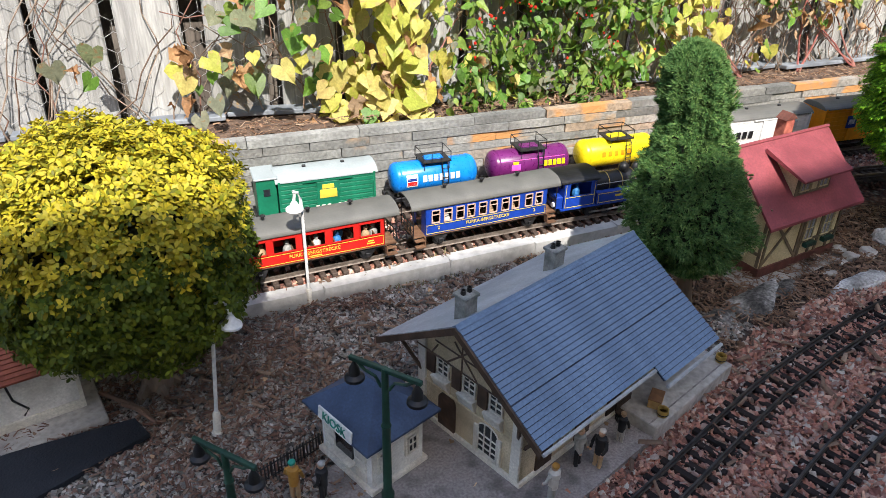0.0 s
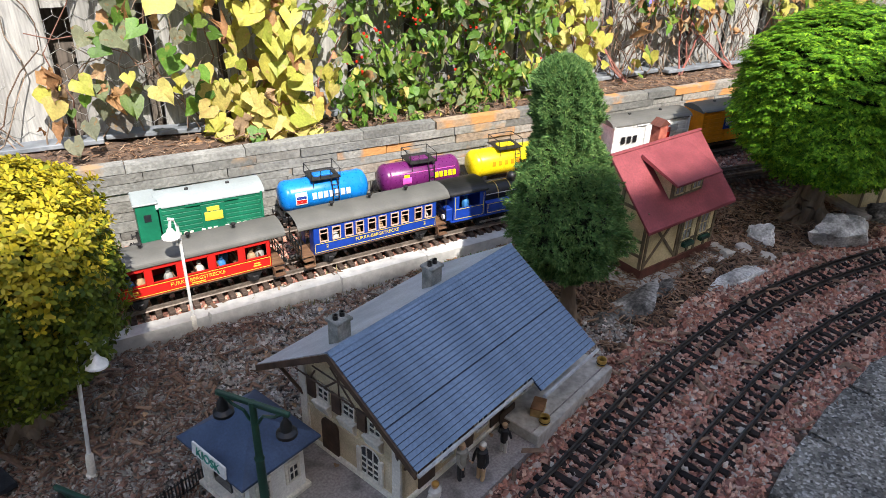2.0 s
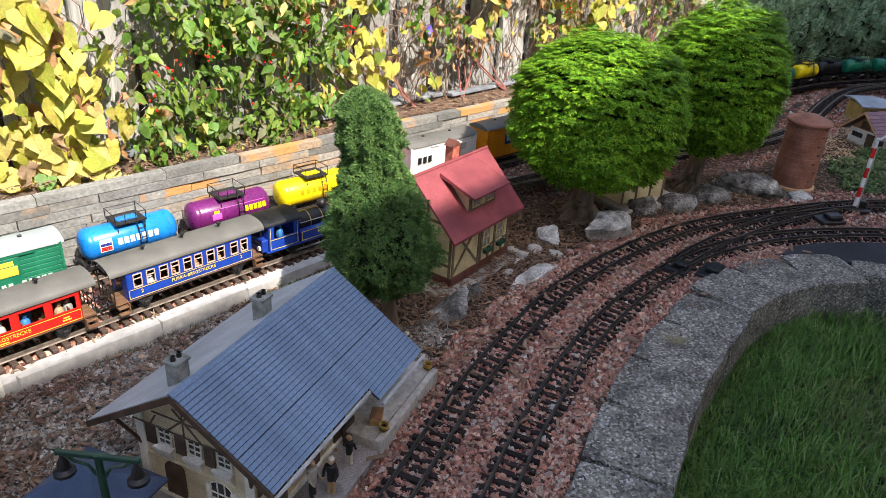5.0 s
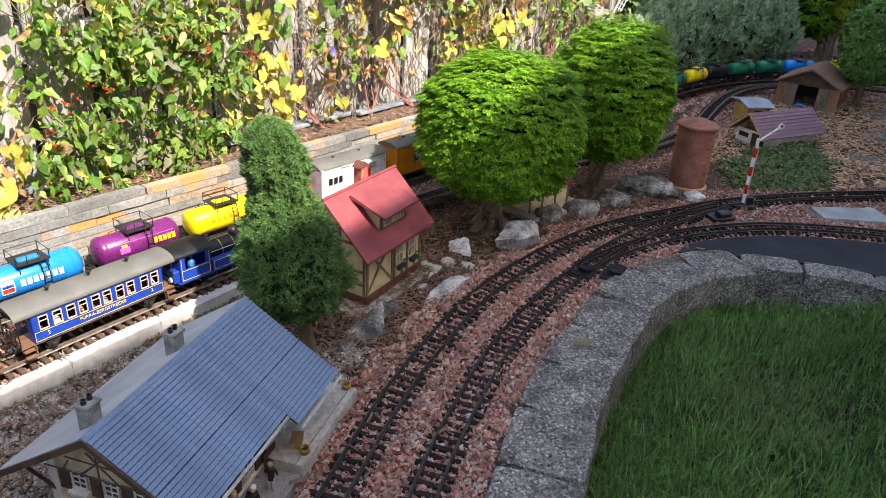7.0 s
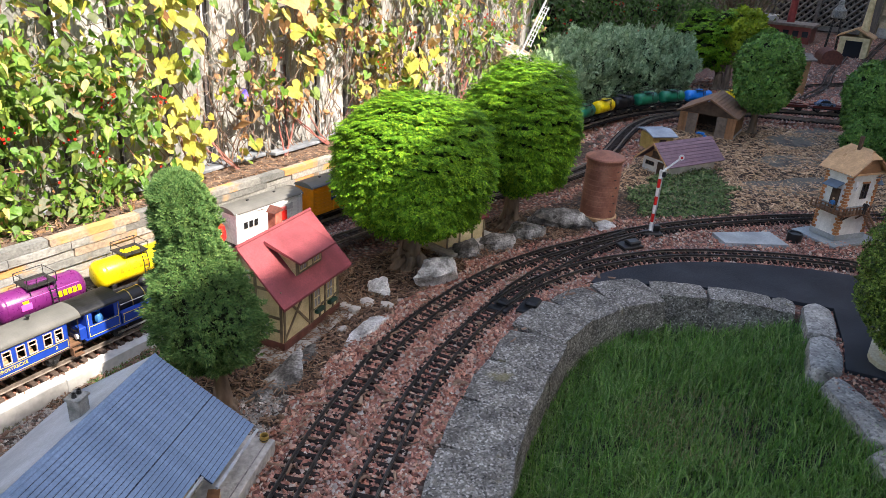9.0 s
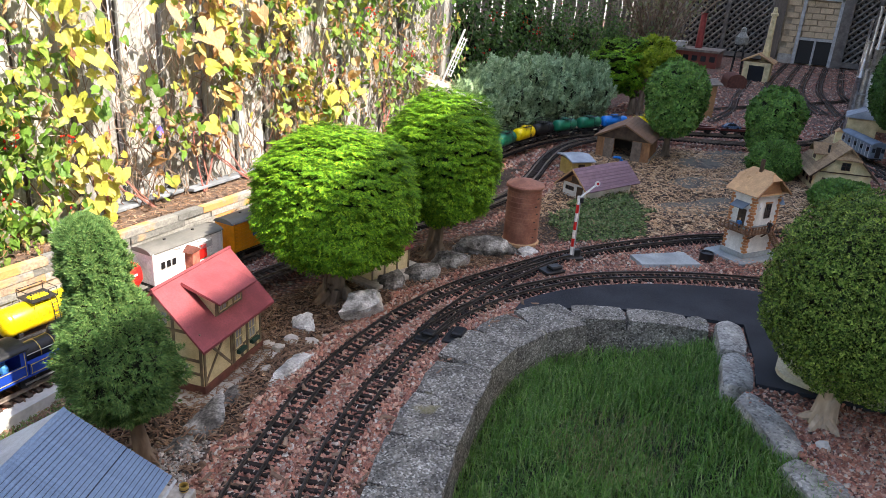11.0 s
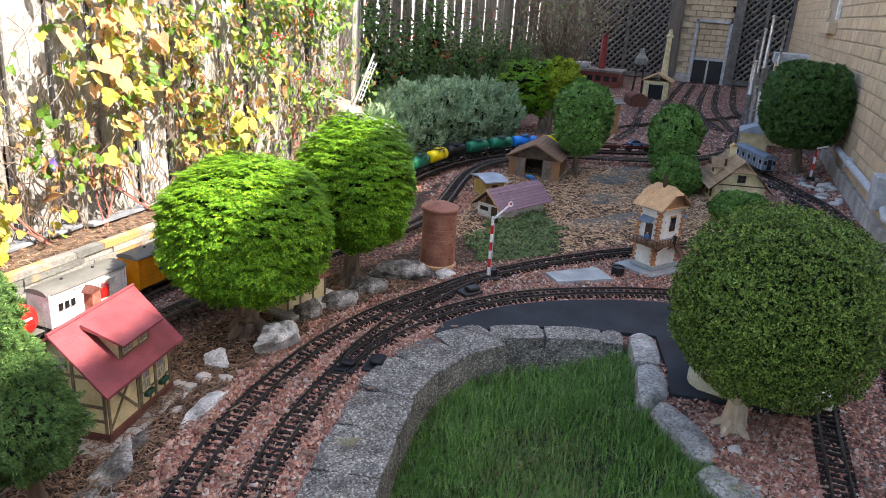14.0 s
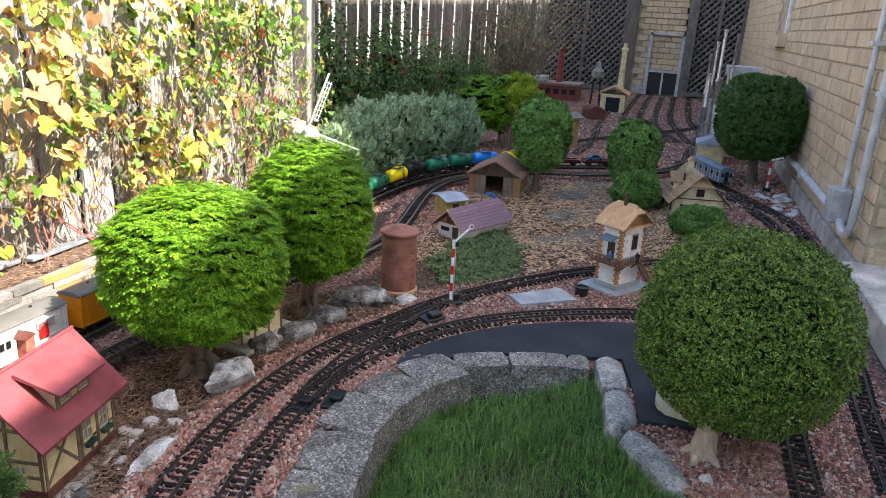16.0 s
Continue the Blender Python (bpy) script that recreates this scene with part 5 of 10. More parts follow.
def shrub(name, label, c, rad, form, count, size, mat, style, trunk, seed, power=2.4, amp=0.07, freq=2.6, low=None, lowcut=0.0, category="shrub", bark=None, depth=0.16, limbs=5, core=0.86, prof=None, layers=0.0, gnarl=False):
    """A clipped crown (a lumpy, rounded body) of many small leaves on a trunk with limbs. c is the crown's middle, rad its half sizes, trunk the foot (x, y, z, r)."""
    rng = np.random.default_rng(seed)
    t = thing(name, label, category, pose(trunk[0], trunk[1], trunk[2]))
    o = np.array([c[0] - trunk[0], c[1] - trunk[1], c[2] - trunk[2]])
    rad = np.array(rad, float)
    D = unit(rng.normal(size=(count, 3)))
    swell, off = 1.0, None
    if style == "shelf":
        k = max(40, count // 18)
        i_ = np.arange(k)
        zc = 1 - 2 * (i_ + 0.5) / k
        C = unit(np.stack([np.sqrt(1 - zc ** 2) * np.cos(i_ * 2.39996), np.sqrt(1 - zc ** 2) * np.sin(i_ * 2.39996), zc], 1) + rng.normal(size=(k, 3)) * 0.03)
        C = C[rng.permutation(k)]
        own = rng.integers(0, k, count)
        cz = np.clip(C[own, 2] + rng.normal(size=count) * 0.009, -0.995, 0.995)
        rim = np.sqrt(1 - cz ** 2)
        off = rng.normal(size=count) * 0.06 / np.maximum(0.3, rim)
        az = np.arctan2(C[own, 1], C[own, 0]) + off
        D = np.stack([np.cos(az) * rim, np.sin(az) * rim, cz - 0.25 * off ** 2], 1)
        swell = (1 + rng.normal(size=k) * 0.026)[own]
    shape = (np.abs(D) ** power).sum(1) ** (-1 / power)
    R = shape * lumps(D, seed, amp, freq) * (1 + 0.035 * lumps(D, seed + 9, 1, 9) - 0.035) * swell
    if layers:
        az = np.arctan2(D[:, 1], D[:, 0])
        R = R * (1 + layers * np.sin(D[:, 2] * 26 + 3.0 * np.sin(az * 3 + seed) + 1.5 * np.sin(az * 7 + D[:, 2] * 5)) + layers * 0.6 * np.sin(az * 11 + 4 * np.sin(D[:, 2] * 9)))
    inner = 1 - depth * rng.uniform(0, 1, count) ** 1.6
    P = D * (R * inner)[:, None]
    if prof:
        zz = rng.uniform(-1, 1, count)
        hd = unit(D[:, :2])
        q0 = np.c_[hd, zz * 2.2]
        P = np.c_[hd * (np.interp(zz, [v[0] for v in prof], [v[1] for v in prof]) * lumps(q0, seed, amp, freq) * lumps(q0, seed + 4, 0.22, 4.5) * lumps(q0, seed + 7, 0.16, 11) * inner)[:, None], zz]
        D = unit(np.c_[hd, zz * 0.6])
    pos = P * rad + o
    N = unit(D / rad ** 1.0) if not prof else D
    if style == "droop":
        nrm = unit(N * 0.55 + np.array([0, 0, 0.85]) + rng.normal(size=D.shape) * 0.25)
        down = N + np.array([0, 0, -0.25])
        X, Y, Z = frames(nrm, down, rng, 0.3)
    elif style == "shelf":
        out = unit(N * [1, 1, 0.45])
        side = np.stack([-out[:, 1], out[:, 0], np.zeros(count)], 1)
        nrm = unit(N * 0.42 + np.array([0, 0, 0.85]) + rng.normal(size=D.shape) * 0.16)
        X, Y, Z = frames(nrm, out + side * (off * 3.5)[:, None] + np.array([0, 0, -0.12]), rng, 0.22)
    elif style == "plume":
        side = unit(rng.normal(size=D.shape) * [1, 1, 0.3] + N * 0.4)
        X, Y, Z = frames(side, N * 0.5 + np.array([0, 0, 0.9]) + rng.normal(size=D.shape) * 0.25, rng, 0.25)
    elif style == "tuft":
        Zt = unit(N * 0.9 + np.array([0, 0, 0.35]) + rng.normal(size=D.shape) * 0.3)
        X, Y, Z = frames(Zt, rng.normal(size=D.shape), rng, 0.5)
    else:
        nrm = unit(N + np.array([0, 0, 0.45]) + rng.normal(size=D.shape) * 0.45)
        X, Y, Z = frames(nrm, N + np.array([0, 0, 0.5]), rng, 0.8)
    sz = size * rng.uniform(0.65, 1.25, count)
    if low is None:
        groups = [(np.ones(count, bool), mat)]
    else:
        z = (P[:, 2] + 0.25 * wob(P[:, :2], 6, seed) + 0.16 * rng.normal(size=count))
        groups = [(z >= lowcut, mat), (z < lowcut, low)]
    for sel, mm in groups:
        V, F = spread(form[0], form[1], pos[sel], X[sel], Y[sel], Z[sel], sz[sel])
        cloud("crown", V, F, mm, t)
    # lumpy body for inner twigs, near-black to paint the shade under the leaves
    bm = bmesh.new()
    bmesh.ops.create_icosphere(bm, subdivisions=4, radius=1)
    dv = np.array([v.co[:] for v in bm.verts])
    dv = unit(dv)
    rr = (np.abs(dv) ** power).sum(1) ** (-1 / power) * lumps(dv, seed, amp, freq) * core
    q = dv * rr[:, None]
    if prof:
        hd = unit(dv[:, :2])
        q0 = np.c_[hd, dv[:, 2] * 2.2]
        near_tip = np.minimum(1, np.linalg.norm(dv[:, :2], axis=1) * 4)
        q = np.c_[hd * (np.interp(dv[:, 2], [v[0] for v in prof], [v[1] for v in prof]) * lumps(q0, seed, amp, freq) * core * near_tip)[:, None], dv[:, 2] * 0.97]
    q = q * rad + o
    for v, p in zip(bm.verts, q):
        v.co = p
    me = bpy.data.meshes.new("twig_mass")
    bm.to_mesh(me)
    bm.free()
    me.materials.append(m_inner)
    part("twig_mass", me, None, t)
    # trunk and limbs
    tr = Mesh()
    foot_z = o[2] - rad[2] * 0.6
    w = trunk[3]
    tr.tube([(0, 0, -0.02), (rng.normal() * w * 0.4, rng.normal() * w * 0.4, foot_z * 0.5), (o[0] * 0.7, o[1] * 0.7, foot_z), (o[0], o[1], o[2])], [w * 1.5, w * 1.0, w * 0.85, w * 0.4], 10)
    for i in range(limbs):
        a = i * 2 * math.pi / limbs + rng.uniform(-0.4, 0.4)
        lr = rad[0] * 0.6 if not prof else 0.06
        e = np.array([math.cos(a) * lr, math.sin(a) * lr, rad[2] * rng.uniform(-0.2, 0.5)]) + o
        s = np.array([0, 0, foot_z * rng.uniform(0.4, 0.8)])
        tr.tube([tuple(s), tuple(s * 0.5 + e * 0.5 + [0, 0, -0.02]), tuple(e)], [w * 0.6, w * 0.45, w * 0.15], 6)
        r0 = (math.cos(a) * w * 2.6, math.sin(a) * w * 2.6, -0.012)
        tr.tube([(0, 0, 0.03), (r0[0] * 0.6, r0[1] * 0.6, 0.008), r0], [w * 0.7, w * 0.45, w * 0.15], 6)
    for i in range(7 if gnarl else 0):
        # twisted strands that run out into roots
        a = i * 0.9 + rng.uniform(-0.2, 0.2)
        pts, rs = [], []
        for j in range(9):
            f_ = j / 8
            rr_ = w * (0.75 + 2.9 * max(0.0, 0.42 - f_) ** 1.6 * rng.uniform(2.2, 3.6))
            aa = a + 1.9 * f_
            pts.append((o[0] * 0.7 * f_ + math.cos(aa) * rr_, o[1] * 0.7 * f_ + math.sin(aa) * rr_, -0.01 + foot_z * 1.1 * f_ ** 1.25 + rng.normal() * 0.002))
            rs.append(w * (0.30 + 0.28 * math.sin(math.pi * min(1, f_ + 0.2))) * rng.uniform(0.8, 1.2))
        tr.tube(pts, rs, 7)
    part("trunk", tr, bark or m_bark, t, smooth=True)
    return t


def rosette(k, cup):
    """Small oval leaves set round a shoot's tip."""
    v, f = [], []
    for i in range(k):
        a = i * 2.4
        up = cup * (0.5 + 0.5 * (i % 2))
        d, s = np.array([math.cos(a), math.sin(a), up]), np.array([-math.sin(a), math.cos(a), 0]) * 0.27
        o = len(v)
        v += [d * 0.06, d * 0.5 + s + [0, 0, 0.06], d * 0.98 + s * 0.5 - [0, 0, 0.1], d * 0.98 - s * 0.5 - [0, 0, 0.1], d * 0.5 - s + [0, 0, 0.06]]
        f += [(o, o + 1, o + 4), (o + 1, o + 2, o + 4), (o + 2, o + 3, o + 4)]
    return np.array(v), np.array(f)


ROSE = rosette(5, 0.7)


def small_rosette(k, cup):
    """Narrow folded leaves round a shoot's tip, two triangles each."""
    v, f = [], []
    for i in range(k):
        a = i * 2.4
        d, w = np.array([math.cos(a), math.sin(a), cup * (0.4 + 0.6 * (i % 2))]), np.array([-math.sin(a), math.cos(a), 0]) * 0.30
        o = len(v)
        v += [d * 0.05, d * 0.55 + w + [0, 0, 0.08], d, d * 0.55 - w + [0, 0, 0.08]]
        f += [(o, o + 1, o + 2), (o, o + 2, o + 3)]
    return np.array(v), np.array(f)


ROSE_S = small_rosette(5, 0.8)
# lowcut follows the shade line: leaves below it carry painted shade
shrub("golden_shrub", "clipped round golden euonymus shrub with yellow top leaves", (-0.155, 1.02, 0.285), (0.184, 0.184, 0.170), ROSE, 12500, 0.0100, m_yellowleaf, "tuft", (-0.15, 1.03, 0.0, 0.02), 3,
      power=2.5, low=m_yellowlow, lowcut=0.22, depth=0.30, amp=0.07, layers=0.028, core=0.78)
shrub("cypress_tree", "clipped round bright green cypress tree on a gnarled trunk", (1.690, 1.075, 0.330), (0.224, 0.224, 0.205), FROND, 28000, 0.0215, m_cypress, "shelf", (1.68, 1.08, 0.0, 0.026), 4, power=2.35, amp=0.05, freq=3.2, depth=0.12, core=0.88, gnarl=True, category="tree")
shrub("cypress_tree", "clipped green cypress tree with sunlit top on the rocks", (2.20, 0.985, 0.372), (0.188, 0.188, 0.226), FROND, 24000, 0.0215, m_cypress, "shelf", (2.17, 0.99, 0.0, 0.022), 5, power=2.3, amp=0.06, freq=3.4, depth=0.12, core=0.88, gnarl=True, category="tree")
shrub("dwarf_spruce", "slim dwarf spruce with fine needles beside the station", (0.814, 0.95, 0.306), (1.0, 1.0, 0.206), TUFT, 25000, 0.0098, m_spruce, "tuft", (0.82, 0.95, 0.0, 0.014), 6, amp=0.10, freq=1.6, category="tree", depth=0.16, layers=0.0, core=0.86,
      prof=[(-1, 0.010), (-0.93, 0.042), (-0.80, 0.080), (-0.55, 0.102), (-0.25, 0.100), (-0.02, 0.086), (0.18, 0.064), (0.32, 0.050), (0.48, 0.056), (0.66, 0.057), (0.82, 0.050), (0.93, 0.035), (1, 0.010)])
# the spruce leans back towards the fence
for _o in bpy.data.objects["dwarf_spruce"].children:
    _mw = _o.matrix_world.translation.z
    for _v in _o.data.vertices:
        _v.co.y += 0.2 * (_v.co.z + _mw - 0.13)
shrub("box_shrub", "clipped round box shrub with small dark green leaves", (1.868, -0.368, 0.33), (0.248, 0.248, 0.243), ROSE_S, 30000, 0.0064, m_boxleaf, "tuft", (1.790, -0.318, 0.0, 0.024), 7, power=2.3, bark=m_palebark, depth=0.24, amp=0.05, layers=0.02, core=0.80)
# the far trees
shrub("cypress_tree", "green cypress tree on a bare trunk in the far bed", (5.95, 1.31, 0.37), (0.24, 0.23, 0.21), FROND, 7500, 0.036, m_cypress, "shelf", (5.86, 1.19, 0.0, 0.03), 8, amp=0.34, freq=4.2, category="tree")
shrub("cypress_tree", "small yellow-tipped cypress tree beside the larger one", (5.92, 1.09, 0.43), (0.15, 0.15, 0.15), ROSE_S, 3000, 0.024, m_lime, "leaf", (5.84, 1.13, 0.0, 0.022), 18, amp=0.34, freq=4.2, category="tree")
shrub("small_tree", "small tree with dense dark green leaves beside the shed", (4.50, 0.63, 0.365), (0.175, 0.17, 0.215), ROSE, 3600, 0.019, m_midleaf, "leaf", (4.51, 0.64, 0.0, 0.018), 9, amp=0.12, category="tree")
shrub("small_tree", "upright small dark green tree on the bark", (4.73, 0.08, 0.265), (0.155, 0.15, 0.205), ROSE, 3200, 0.019, m_midleaf, "leaf", (4.73, 0.08, 0.0, 0.018), 10, power=2.3, amp=0.15, category="tree")
shrub("clipped_shrub", "large clipped dark shrub against the house wall", (5.6, -0.70, 0.475), (0.33, 0.28, 0.28), ROSE_S, 9000, 0.0165, m_darkleaf, "leaf", (5.6, -0.73, 0.0, 0.03), 11, power=2.8, amp=0.06, category="shrub")
shrub("low_shrub", "low green shrub behind the box shrub", (3.95, -0.335, 0.070), (0.14, 0.135, 0.075), ROSE_S, 4200, 0.0125, m_midleaf, "leaf", (3.95, -0.335, 0.0, 0.012), 12, amp=0.16)
shrub("low_shrub", "low shrub at the foot of the small tree", (4.42, 0.02, 0.10), (0.14, 0.13, 0.11), ROSE_S, 3500, 0.0135, m_midleaf, "leaf", (4.42, 0.02, 0.0, 0.012), 17, amp=0.15)
# silver bushes along the far track
for _j, (x, y, r, h) in enumerate(((3.72, 1.60, 0.18, 0.18), (4.08, 1.62, 0.22, 0.20), (4.45, 1.58, 0.23, 0.21), (4.82, 1.50, 0.23, 0.20), (5.15, 1.38, 0.2, 0.18))):
    shrub("silver_bush", "feathery silver-grey bush behind the tank wagons", (x, y, 0.10 + h * 0.75), (r, r * 0.8, h), PLUME, 2600, 0.046, m_silver, "plume", (x, y, 0.0, 0.012), 20 + _j, amp=0.34, freq=3.9, depth=0.3, core=0.8)

# ---- climbing plants on the fence ----
def heart(n=16):
    """A heart-shaped leaf: a fan of n rim points round a point on the midrib, folded along it and rippled at the rim."""
    v = []
    for i in range(n):
        a = 2 * math.pi * i / n
        x = 0.5 * math.sin(a) ** 3 * (1.0 + 0.06 * math.sin(5 * a))
        y = 0.36 - (13 * math.cos(a) - 5 * math.cos(2 * a) - 2 * math.cos(3 * a) - math.cos(4 * a)) / 29.0
        v.append((x, y, 0.16 * abs(x) + 0.025 * math.sin(4 * a) - 0.10 * max(0, y - 0.5)))
    return np.array(v + [(0, 0.32, 0.0)]), np.array([(n, i, (i + 1) % n) for i in range(n)])


HEART_V, HEART_F = heart()


def vine(name, label, spots, mats, seed, form=(HEART_V, HEART_F), wild=0.7, clump=5):
    """Leaves in clouds: spots of (x, z, half width, half height, count, size, share of each material)."""
    rng = np.random.default_rng(seed)
    t = thing(name, label, "climbing plant", pose(spots[0][0], 1.72, 0.19))
    org = np.array([spots[0][0], 1.72, 0.19])
    acc = {i: [] for i in range(len(mats))}
    for x, z, hw, hh, n, size, share in spots:
        k = max(2, n // clump)
        own = rng.integers(0, k, n)
        px = x + hw * (rng.normal(size=k) * 0.55)[own] + rng.normal(size=n) * size * 0.62
        pz = z + hh * rng.uniform(-1, 1, k)[own] + rng.normal(size=n) * size * 0.75
        py = FENCE_Y - 0.03 - np.clip(rng.uniform(0, 0.11, k)[own] + rng.uniform(0, 0.06, n), 0, 0.15)
        P = np.stack([px, py, pz], 1)
        N = unit(np.stack([rng.normal(size=n) * wild, -np.ones(n) + rng.normal(size=n) * 0.4 * wild, 0.4 + rng.normal(size=n) * wild], 1))
        X, Y, Z = frames(N, np.tile([0, 0, -1.0], (n, 1)), rng, 0.25 + 0.4 * wild)
        X = X * rng.uniform(0.95 - 0.5 * wild, 1.1, (n, 1))
        Z = Z * (rng.uniform(0.2 - wild, 1.0 + 2 * wild, (n, 1)) if wild > 0.5 else rng.uniform(0.2, 0.9, (n, 1)))
        s = size * rng.uniform(0.58 - 0.25 * wild, 1.12, n)
        pick = rng.choice(len(mats), n, p=np.array(share) / sum(share))
        crisp = pick == 2
        X[crisp] *= 0.6
        Z[crisp] *= 3.0
        for i in range(len(mats)):
            k = pick == i
            if k.any():
                acc[i].append((P[k] - org, X[k], Y[k], Z[k], s[k]))
    for i, L in acc.items():
        if L:
            a = [np.concatenate([l[j] for l in L]) for j in range(5)]
            V, F = spread(form[0], form[1], *a)
            crumple = np.repeat(a[4], len(form[0]))[:, None] * (0.11 if i == 2 else 0.05 * wild)
            V = V + rng.normal(size=V.shape) * crumple
            cloud("leaves", V, F, mats[i], t, smooth=True)
    return t


_ova = [(0.10, 0.0), (0.30, 0.14), (0.36, 0.34), (0.29, 0.58), (0.15, 0.84), (0.0, 1.12), (-0.15, 0.84), (-0.29, 0.58), (-0.36, 0.34), (-0.30, 0.14), (-0.10, 0.0)]
OVATE_V = np.array([(0, 0.45, -0.07)] + [(a, b, 0.10 * abs(a) - 0.16 * b * b) for a, b in _ova])
OVATE_F = np.array([(0, i + 1, (i + 1) % 11 + 1) for i in range(11)])
MIX = [m_vineyellow, m_vinegreen, m_vinedry, m_vinegrey]
vine("yellow_vine", "climbing plant with large heart-shaped yellow autumn leaves", [
    (0.43, 0.46, 0.12, 0.22, 120, 0.076, (8, 0.5, 1.2, 0.2)), (0.47, 0.31, 0.11, 0.09, 52, 0.076, (8, 0.3, 1.2, 0.2)), (0.50, 0.23, 0.05, 0.05, 14, 0.066, (8, 0, 1.5, 0)), (0.34, 0.30, 0.05, 0.06, 14, 0.06, (8, 0.5, 1, 0)),
    (0.40, 0.72, 0.18, 0.18, 70, 0.068, (7, 2, 1, 0.5)),
    (1.33, 0.42, 0.045, 0.16, 46, 0.060, (8, 0.6, 0.8, 0)), (1.33, 0.72, 0.06, 0.2, 50, 0.060, (8, 1, 1, 0)), (1.37, 0.27, 0.04, 0.05, 10, 0.055, (8, 0, 1, 0))], MIX, 71, wild=0.42)
vine("mixed_vine", "sparse climbing plant with green, faded and dried leaves", [
    (0.02, 0.38, 0.12, 0.14, 18, 0.058, (1, 2, 3, 2)), (0.17, 0.42, 0.07, 0.12, 20, 0.064, (1, 2.5, 2, 3)), (0.23, 0.29, 0.08, 0.08, 12, 0.06, (4, 2, 1, 2)), (0.1, 0.65, 0.2, 0.2, 34, 0.064, (3, 3, 2, 2)),
    (-0.2, 0.5, 0.2, 0.2, 12, 0.055, (2, 2, 2, 1))], MIX, 72, wild=0.4)
vine("green_creeper", "bushy green creeper with small leaves and red berries", [
    (0.72, 0.42, 0.13, 0.22, 514, 0.0350, (0.4, 6, 0.4, 1)), (0.90, 0.40, 0.14, 0.22, 595, 0.0350, (0.4, 6, 0.3, 1.2)), (1.08, 0.42, 0.12, 0.22, 554, 0.0360, (0.6, 6, 0.3, 0.8)), (1.2, 0.34, 0.08, 0.14, 158, 0.0360, (1, 5, 0.3, 0.5)),
    (0.66, 0.28, 0.07, 0.07, 117, 0.0392, (0.3, 6, 0.4, 1)), (0.95, 0.24, 0.2, 0.04, 178, 0.0318, (0.4, 5, 1, 1)), (0.9, 0.78, 0.3, 0.2, 633, 0.0360, (2, 6, 0.6, 1)), (1.15, 0.8, 0.15, 0.2, 277, 0.0392, (2.5, 5, 0.6, 0.6))], MIX, 73, (OVATE_V, OVATE_F), 0.85, 15)
vine("autumn_creeper", "thin creeper with yellow, orange and green autumn leaves over the boards", [
    (1.58, 0.62, 0.12, 0.22, 64, 0.046, (2, 4, 2, 0.6)), (1.60, 0.40, 0.14, 0.14, 15, 0.046, (1.5, 3, 2, 0.5)), (1.62, 0.46, 0.06, 0.04, 5, 0.055, (1, 3, 3, 0)), (1.85, 0.66, 0.14, 0.24, 86, 0.043, (3, 4, 2.4, 0.6)), (1.9, 0.36, 0.12, 0.12, 10, 0.046, (1, 1, 4, 0.5)),
    (1.95, 0.56, 0.18, 0.12, 12, 0.066, (3, 1, 4, 0)), (2.05, 0.70, 0.14, 0.26, 97, 0.043, (3, 3, 3, 0.5)), (2.25, 0.70, 0.14, 0.26, 97, 0.043, (3, 4, 1.6, 0.5)), (2.38, 0.44, 0.07, 0.07, 32, 0.061, (8, 0.6, 1, 0)), (2.34, 0.60, 0.10, 0.10, 15, 0.066, (4, 0.6, 3, 0))], MIX, 74)
vine("autumn_creeper", "thin creeper with mostly green autumn leaves at the fence end", [
    (2.5, 0.7, 0.16, 0.3, 129, 0.041, (2, 5, 1, 0.5)), (2.6, 0.62, 0.16, 0.2, 15, 0.061, (4, 1, 3, 0)), (2.75, 0.70, 0.16, 0.34, 183, 0.038, (1.2, 6, 1, 0.5)), (3.0, 0.70, 0.16, 0.34, 183, 0.038, (1, 6, 0.8, 0.5)), (3.25, 0.66, 0.16, 0.36, 162, 0.038, (0.8, 6, 0.6, 0.6)),
    (3.5, 0.6, 0.1, 0.36, 97, 0.038, (1, 6, 0.5, 0.6)), (1.9, 1.0, 0.3, 0.15, 129, 0.049, (4, 4, 2, 0.5)), (2.5, 1.05, 0.4, 0.15, 172, 0.049, (3, 5, 1.4, 0.5)), (3.1, 1.1, 0.3, 0.18, 162, 0.046, (2, 5, 1, 0.5))], MIX, 78)
vine("peach_vine", "climbing plant with large pale peach and yellow autumn leaves", [
    (1.78, 0.86, 0.08, 0.07, 9, 0.082, (1, 0, 0, 8)), (1.90, 0.95, 0.08, 0.06, 9, 0.085, (1, 0, 0, 8)), (1.92, 0.84, 0.06, 0.06, 7, 0.085, (1, 0, 0, 8)), (1.90, 0.75, 0.05, 0.05, 7, 0.085, (1, 0, 0, 8)), (1.78, 0.76, 0.06, 0.05, 8, 0.078, (2, 0, 0, 6)), (2.01, 0.90, 0.05, 0.05, 6, 0.06, (1, 0, 0, 6))], [m_vineyellow, m_vinegreen, m_vinedry, m_vinepeach], 77, wild=0.42, clump=2)
